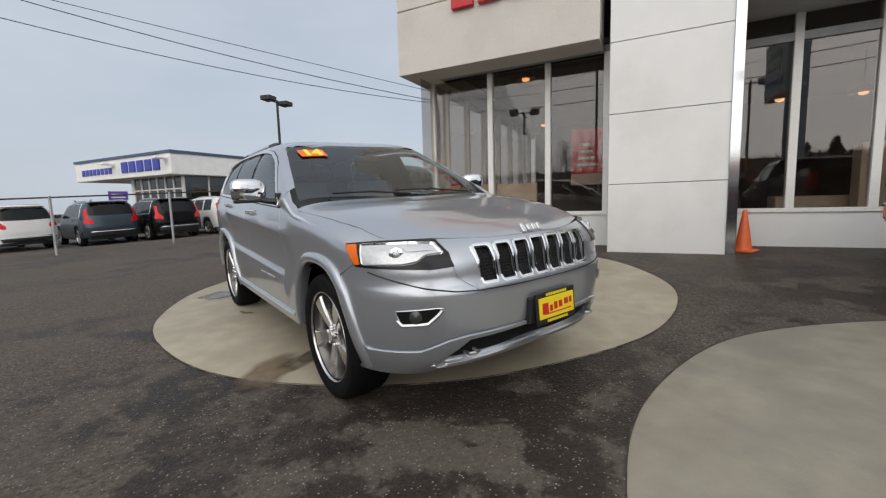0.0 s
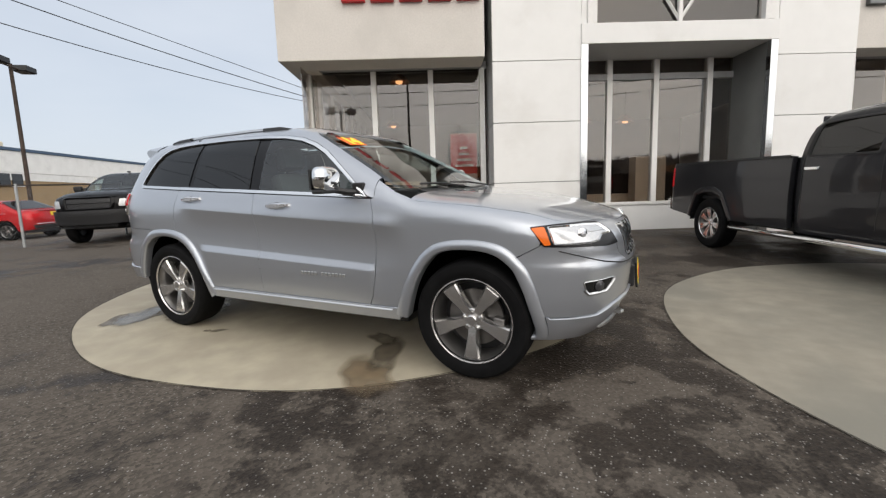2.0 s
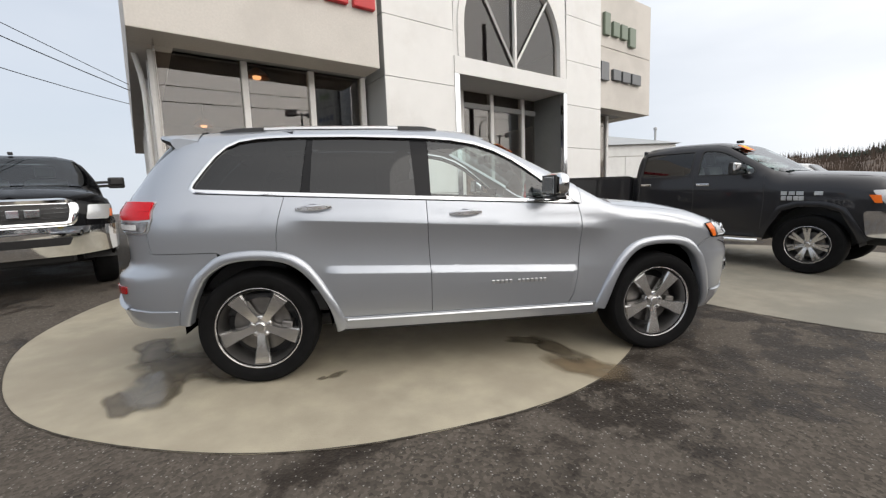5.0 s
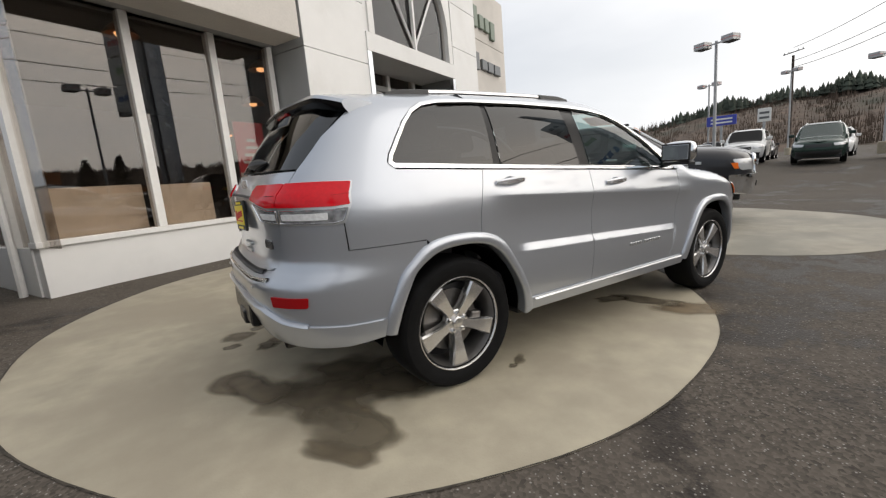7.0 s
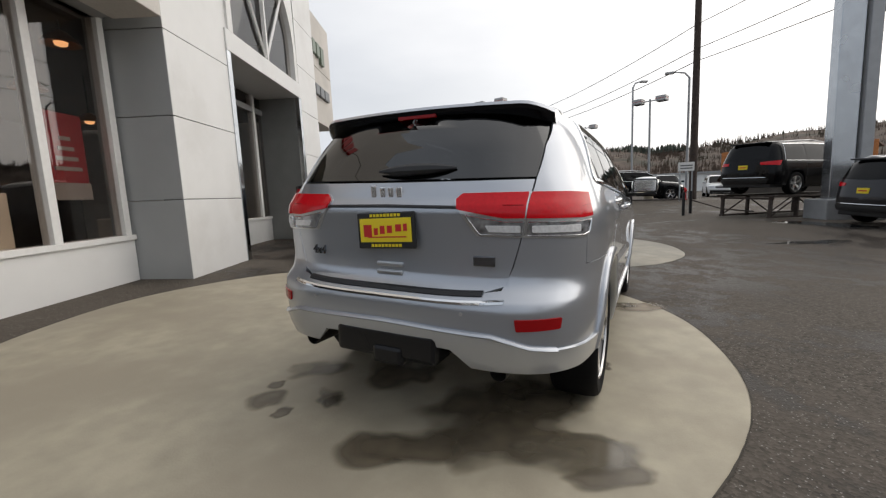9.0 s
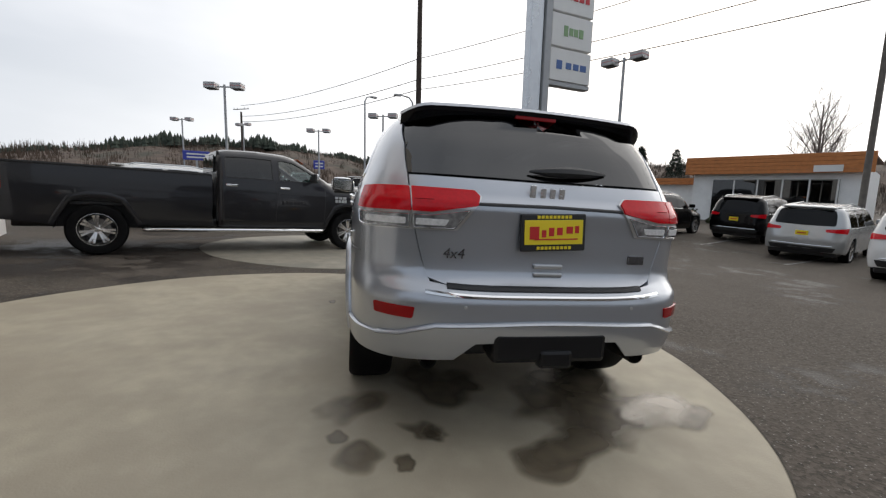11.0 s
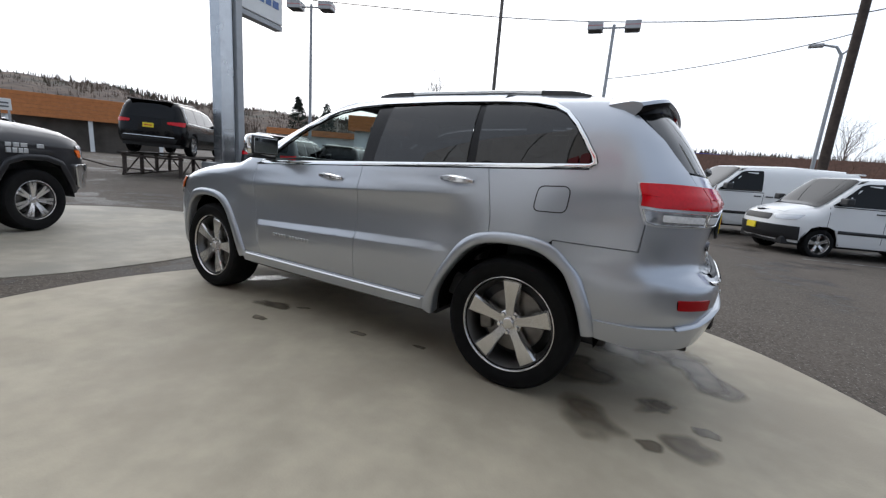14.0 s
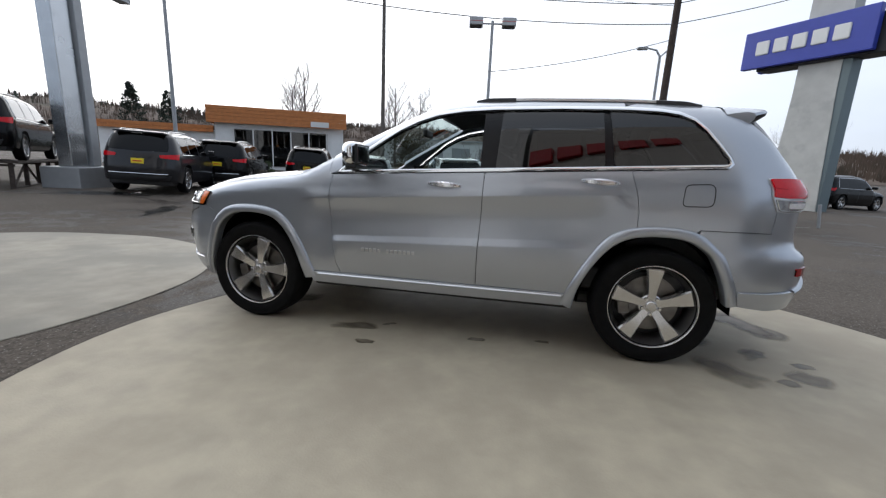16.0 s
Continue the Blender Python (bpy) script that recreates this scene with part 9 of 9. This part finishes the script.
part("wall", boxed(-5, 14, 0, 9, 0, 2.4), WHITEWALL, ob4)
bm = bmesh.new()
lo = [bm.verts.new(v) for v in ((-5.6, -0.7, 2.3), (14.6, -0.7, 2.3), (14.6, 9.6, 2.3), (-5.6, 9.6, 2.3))]
hi = [bm.verts.new(v) for v in ((-4.6, 0.3, 4.1), (13.6, 0.3, 4.1), (13.6, 8.6, 4.1), (-4.6, 8.6, 4.1))]
for i in range(4):
    bm.faces.new((lo[i], lo[(i + 1) % 4], hi[(i + 1) % 4], hi[i]))
bm.faces.new(hi)
part("roof", bm, BROWNROOF, ob4, "brown mansard roof")
ob5 = thing("outbuilding", "pale outbuilding with a hipped grey metal roof", "building", pose(14.4, 21.0, 0, 0, 0, -7))
part("wall", boxed(-4, 4.0, 0, 8, 0, 4.25), mat("pale_siding", (0.62, 0.61, 0.58), 0.7, vary=0.04, scale=3), ob5)
bm = bmesh.new()
v = [bm.verts.new(q) for q in ((-4.3, -0.3, 4.25), (4.3, -0.3, 4.25), (4.3, 8.3, 4.25), (-4.3, 8.3, 4.25), (-4.3, 4.0, 5.5), (0.4, 4.0, 5.5))]
for f in ((0, 1, 5, 4), (1, 2, 5), (2, 3, 4, 5), (3, 0, 4), (0, 3, 2, 1)):
    bm.faces.new([v[k] for k in f])
part("roof", bm, GREYPANEL, ob5, "hipped grey metal roof")
bm = bmesh.new()
tube(bm, [(3.3, 1.0, 4.2), (3.3, 1.0, 5.25)], 0.07, 8)
lathe(bm, [(0.11, 5.25), (0.11, 5.40), (0.02, 5.45)], 10, "Z", pose(3.3, 1.0, 0))
part("flue", bm, GALV, ob5, "slim metal flue")
part("fascia", boxed(-4.0, 4.05, -0.06, 0.0, 3.55, 4.2, 0.01), WHITEWALL, ob5)
for k in range(5):
    part("door_panel", boxed(-3.9 + 1.58 * k, -2.36 + 1.58 * k, -0.04, 0.0, 0.1, 3.5, 0.01), WHITEWALL, ob5)
ob6 = thing("long_low_building", "long white roofline beyond the far lot", "building", pose(70, -14, 0, 0, 0, 270))
part("wall", boxed(-18, 20, 0, 10, 0, 2.6), WHITEWALL, ob6)
part("roof", boxed(-18.4, 20.4, -0.4, 10.4, 2.6, 2.85), GREYPANEL, ob6)

# small purple board by the far lot, thin mast
sg = thing("small_sign", "small purple lot sign on a post", "sign", pose(-24.4, -2.2, gz(-24.4, -2.2), 0, 0, 100))
part("board", boxed(-0.42, 0.42, -0.03, 0.03, 1.90, 2.37, 0.01), mat("sign_purple", (0.10, 0.05, 0.32), 0.5), sg)
part("post", boxed(-0.03, 0.03, -0.03, 0.03, 0, 1.90), GALV, sg)
bm = bmesh.new()
for i in range(2):
    box(bm, -0.3, 0.3, -0.04, -0.031, 2.03 + 0.15 * i, 2.08 + 0.15 * i)
part("writing", bm, SIGNWHITE, sg, "writing drawn as bars")

# signs of the lots across the road
for x, y, z, w, h, mt, turn, lb in ((46.2, 5.2, 3.2, 1.2, 0.95, SIGNBLUE, -80, "blue lot sign on a white post"), (44.1, 13.75, 3.3, 1.0, 1.2, SIGNWHITE, -75, "white lot sign on a grey post"), (42.9, 16.8, 3.4, 2.4, 0.9, SIGNBLUE, -70, "blue and white banner sign on posts")):
    sg = thing("lot_sign", lb, "sign", pose(x, y, gz(x, y), 0, 0, turn))
    bd = part("board", boxed(-w / 2, w / 2, -0.08, 0.08, z, z + h, 0.03), mt, sg)
    bm = bmesh.new()
    for i in range(2):
        box(bm, -w * 0.36, w * 0.36, -0.10, -0.075, z + h * (0.22 + 0.36 * i), z + h * (0.38 + 0.36 * i))
    part("writing", bm, SIGNWHITE if mt is SIGNBLUE else LOGO_GREY, bd, "writing drawn as bars")
    part("post", boxed(-0.10, 0.10, -0.07, 0.07, 0, z), GREYPOLE, sg)
# ---- trees, shrubs and the wooded ridge ----
BARK = mat("grey_brown_bark", (0.14, 0.115, 0.098), 0.9, vary=0.3, scale=9)
TWIGS = mat("reddish_twigs", (0.13, 0.066, 0.044), 0.9, vary=0.3, scale=4)
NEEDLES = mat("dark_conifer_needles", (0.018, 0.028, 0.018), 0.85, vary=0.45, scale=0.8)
SHRUB = mat("green_shrub_leaves", (0.045, 0.060, 0.026), 0.8, vary=0.45, scale=3)
# far needles and woods: distance haze is mixed into these lighter base colours
HAZYNEEDLES = mat("hazed_conifer_needles", (0.050, 0.062, 0.046), 0.9, vary=0.5, scale=0.25)
HAZYWOOD = mat("bare_woods", (0.098, 0.070, 0.052), 0.95, vary=0.40, scale=0.25, dirt=(0.050, 0.050, 0.034), dirt_scale=0.05)


def limb(bm, p, d, length, r, level, rnd):
    """A branch that bends upwards and forks into thinner ones."""
    pts, q = [Vector(p)], Vector(d).normalized()
    n = 4 if level > 1 else 2
    for i in range(n):
        q = (q + Vector((rnd.uniform(-0.18, 0.18), rnd.uniform(-0.18, 0.18), rnd.uniform(0.0, 0.16)))).normalized()
        pts.append(pts[-1] + q * length / n)
    tube(bm, pts, r, 5 if level > 2 else 3, r * 0.45)
    if level == 0:
        return
    for i in range(rnd.randint(4, 5)):
        t = 0.25 + 0.75 * (i + rnd.random()) / 5
        k = min(n - 1, int(t * n))
        o = pts[k].lerp(pts[k + 1], min(1.0, t * n - k))
        a = rnd.uniform(0, 6.28)
        side = Vector((math.cos(a), math.sin(a), rnd.uniform(-0.1, 0.7)))
        limb(bm, o, q * 0.8 + side * 0.62, length * rnd.uniform(0.45, 0.68), r * (0.52 - 0.18 * t), level - 1, rnd)


def bare_tree(x, y, h, seed, label="leafless tree with fine grey-brown twigs"):
    rnd = random.Random(seed)
    t = thing("bare_tree", label, "tree", pose(x, y, gz(x, y) - 0.05), "leafless trees")
    line = [(0, 0, 0), (0.05, 0.03, h * 0.2), (0.02, -0.05, h * 0.4), (0.10, -0.02, h * 0.62), (0.06, 0.05, h * 0.82)]
    part("trunk", tube(bmesh.new(), line, 0.017 * h, 8, 0.003 * h), BARK, t, smooth=50)
    bm = bmesh.new()
    for i in range(13):
        k = i / 12
        z = h * (0.22 + 0.52 * k)
        a = 2.4 * i + rnd.uniform(-0.4, 0.4)
        limb(bm, (0.04, 0.0, z), (math.cos(a), math.sin(a), rnd.uniform(0.7, 1.3) + 0.6 * k), h * (0.36 - 0.18 * k) * rnd.uniform(0.85, 1.1), 0.0058 * h * (1 - 0.5 * k), 3, rnd)
    part("crown", bm, BARK, t, "open crown of bare limbs and twigs")
    return t


def leafy(bm, c, r, n, size, rnd, squash=1.0):
    """A loose clump of small leaves."""
    for i in range(n):
        v = Vector((rnd.gauss(0, 1), rnd.gauss(0, 1), rnd.gauss(0, 1))).normalized() * r * rnd.uniform(0.45, 1.05)
        v.z *= squash
        p = Vector(c) + v
        a = Vector((rnd.uniform(-1, 1), rnd.uniform(-1, 1), rnd.uniform(-1, 1))).normalized() * size
        b = a.cross(Vector((rnd.uniform(-1, 1), rnd.uniform(-1, 1), rnd.uniform(-1, 1)))).normalized() * size * 0.6
        bm.faces.new([bm.verts.new(q) for q in (p - a, p + b, p + a, p - b)])


def conifer(x, y, h, w, seed):
    rnd = random.Random(seed)
    t = thing("conifer", "dark green conifer with drooping boughs", "tree", pose(x, y, gz(x, y) - 0.05), "conifers")
    part("trunk", tube(bmesh.new(), [(0, 0, 0), (0, 0, h * 0.95)], 0.022 * h, 6, 0.01), BARK, t)
    bm = bmesh.new()
    for i in range(int(60 * h)):
        z = h * (0.06 + 0.94 * rnd.random() ** 1.1)
        a, rr = rnd.uniform(0, 6.28), w * (1 - z / h) ** 0.8 * rnd.uniform(0.5, 1.08) + 0.05
        leafy(bm, (rr * 0.8 * math.cos(a), rr * 0.8 * math.sin(a), z - 0.15 * rr), 0.20 + 0.13 * rr, 9, 0.10, rnd, 0.6)
    part("crown", bm, NEEDLES, t)


def shrub(x, y, h, w, seed, material=None, label="evergreen shrub with small leaves"):
    rnd = random.Random(seed)
    bm = bmesh.new()
    for i in range(26):
        a, rr = rnd.uniform(0, 6.28), w * math.sqrt(rnd.random()) * 0.85
        leafy(bm, (rr * math.cos(a), rr * math.sin(a), h * rnd.uniform(0.15, 0.85) * (1 - 0.5 * (rr / w) ** 2)), 0.30 * h * rnd.uniform(0.6, 1.1), 60, 0.085, rnd, 0.8)
    tube(bm, [(0, 0, 0), (0, 0, h * 0.5)], 0.05, 5)
    solo("shrub", bm, material or SHRUB, label, "shrub", group="shrubs", m=pose(x, y, gz(x, y) - 0.03))


def thicket(name, a, b, h, depth, n, seed, material, label):
    """A row of leafless bushes, thin stems rising and forking."""
    rnd = random.Random(seed)
    bm = bmesh.new()
    for i in range(n):
        t = rnd.random()
        x, y = a[0] + (b[0] - a[0]) * t + rnd.uniform(-depth, depth), a[1] + (b[1] - a[1]) * t + rnd.uniform(-depth, depth)
        k = h * (0.55 + 0.45 * math.sin(t * 19 + math.sin(t * 41)) ** 2) * rnd.uniform(0.6, 1.05)
        lean = Vector((rnd.uniform(-0.35, 0.35), rnd.uniform(-0.35, 0.35), 1))
        p0 = Vector((x, y, gz(x, y) - 0.05))
        p1 = p0 + lean * k * 0.55
        tube(bm, [p0, p1, p1 + Vector((rnd.uniform(-0.4, 0.4), rnd.uniform(-0.4, 0.4), 1)) * k * 0.45], 0.022, 3, 0.006)
        for j in range(4):
            o = p0.lerp(p1, rnd.uniform(0.4, 1))
            tube(bm, [o, o + Vector((rnd.uniform(-0.7, 0.7), rnd.uniform(-0.7, 0.7), rnd.uniform(0.4, 1))) * k * 0.35], 0.012, 3, 0.004)
    solo(name, bm, material, label, "bushes", kind="stuff")


for i, (x, y, h) in enumerate(((18.5, -29.0, 9.6), (17.5, -48.7, 12.0), (14.6, -50.0, 11.0), (25.7, -38.8, 10.2), (19.8, -52.7, 10.6), (-12.0, -44.0, 8.0), (-22.0, -38.0, 7.5))):
    bare_tree(x, y, h, 40 + i)
for i, (x, y, h, w) in enumerate(((34.0, -27.2, 6.6, 2.4), (36.0, -33.0, 6.8, 2.5))):
    conifer(x, y, h, w, 60 + i)
for i, (x, y, h, w) in enumerate(((19.5, -19.8, 1.1, 1.2), (21.4, -18.4, 1.0, 1.3), (23.3, -17.0, 1.2, 1.2), (17.4, -21.2, 0.9, 1.1), (-8.4, -27.5, 2.2, 1.8), (-27.0, -3.1, 2.5, 1.3))):
    shrub(x, y, h, w, 80 + i)
thicket("bare_shrubs", (-16.0, -24.5), (6.0, -30.0), 3.4, 1.3, 420, 5, TWIGS, "reddish leafless shrubs along the lot edge")
HEDGE = mat("winter_hedge", (0.085, 0.070, 0.030), 0.8, vary=0.35, scale=3)
for i, (x, y) in enumerate(((11.9, -34.6), (11.1, -35.0), (10.2, -35.3))):
    shrub(x, y, 4.3, 0.62, 90 + i, HEDGE, "tall brown-green clipped hedge shrub")
thicket("bare_shrubs", (12.0, -70.0), (44.0, -66.0), 7.5, 2.0, 260, 6, BARK, "grey-brown leafless trees behind the warehouse")

# wooded ridge far off
RIDGE = [(-128, 8), (-110, 13), (-90, 15), (-70, 17), (-45, 19), (-30, 19), (-20, 23), (-8, 21), (0, 19), (8, 24), (18, 25), (26, 20), (36, 15), (55, 14), (70, 12), (84, 6)]


def ridge():
    rnd = random.Random(9)
    bm = bmesh.new()
    rows = []
    for i in range(160):
        a = -128 + 212 * i / 159
        h = table(RIDGE, a) * 0.80 + 0.7 * math.sin(a * 0.31) + 0.5 * math.sin(a * 0.83)
        c, s = math.cos(radians(a)), math.sin(radians(a))
        rows.append([bm.verts.new((r * c, r * s, z)) for r, z in ((125, -0.4), (150, h * 0.28), (175, h * 0.66 + 0.4 * math.sin(a * 1.7)), (205, h), (260, h * 0.6))])
    for p, q in zip(rows, rows[1:]):
        for j in range(4):
            bm.faces.new((p[j], q[j], q[j + 1], p[j + 1]))
    solo("wooded_ridge", bm, HAZYWOOD, "low ridge of brown leafless woods", "hill", kind="structure", smooth=60)
    far, brush = bmesh.new(), bmesh.new()
    for i in range(2400):
        a = rnd.uniform(-124, 82) if rnd.random() < 0.22 else rnd.uniform(-4, 56)
        h = table(RIDGE, a)
        c, s = math.cos(radians(a)), math.sin(radians(a))
        r = rnd.uniform(196, 214)
        z, k = h * 0.78 - 1.2, rnd.uniform(2.4, 6.6) * (0.55 + 0.45 * clamp((a + 6) / 22, 0, 1)) * 1.25 * (0.7 + 0.3 * math.sin(a * 0.9) * math.sin(a * 0.37)) * (1 - 0.62 * ease(22, 36, a))
        w = k * rnd.uniform(0.20, 0.34)
        for j in range(3):
            z0, z1, ww = z + k * (0.12 + 0.26 * j), z + k * min(1.0, 0.50 + 0.28 * j), w * (1 - 0.27 * j)
            ring = [far.verts.new((r * c + ww * math.cos(t), r * s + ww * math.sin(t), z0 + rnd.uniform(-0.2, 0.2))) for t in (0, 1.26, 2.51, 3.77, 5.03)]
            tip = far.verts.new((r * c + rnd.uniform(-0.1, 0.1), r * s, z1))
            for t in range(5):
                far.faces.new((ring[t], ring[(t + 1) % 5], tip))
    for i in range(11000):
        a = rnd.uniform(-126, 83)
        h = table(RIDGE, a) * 0.80
        f = rnd.random()
        r = 130 + 82 * f
        z = h * min(1.0, 0.02 + 1.05 * f ** 1.1) - 0.5
        c, s = math.cos(radians(a)), math.sin(radians(a))
        k, w = rnd.uniform(2.2, 4.8), rnd.uniform(0.5, 1.6)
        p = Vector((r * c, r * s, z))
        side = Vector((-s, c, 0))
        for j in range(5):
            u = rnd.uniform(-w, w)
            q = p + side * u
            v = [q - side * 0.16, q + side * 0.16, q + side * rnd.uniform(-0.5, 0.5) + Vector((0, 0, k * rnd.uniform(0.6, 1)))]
            brush.faces.new([brush.verts.new(e) for e in v])
    solo("conifer_woods", far, HAZYNEEDLES, "distant conifers along the ridge, paled as by haze", "trees", kind="stuff")
    solo("bare_woods", brush, HAZYWOOD, "distant leafless woods on the ridge slope", "trees", kind="stuff")


ridge()
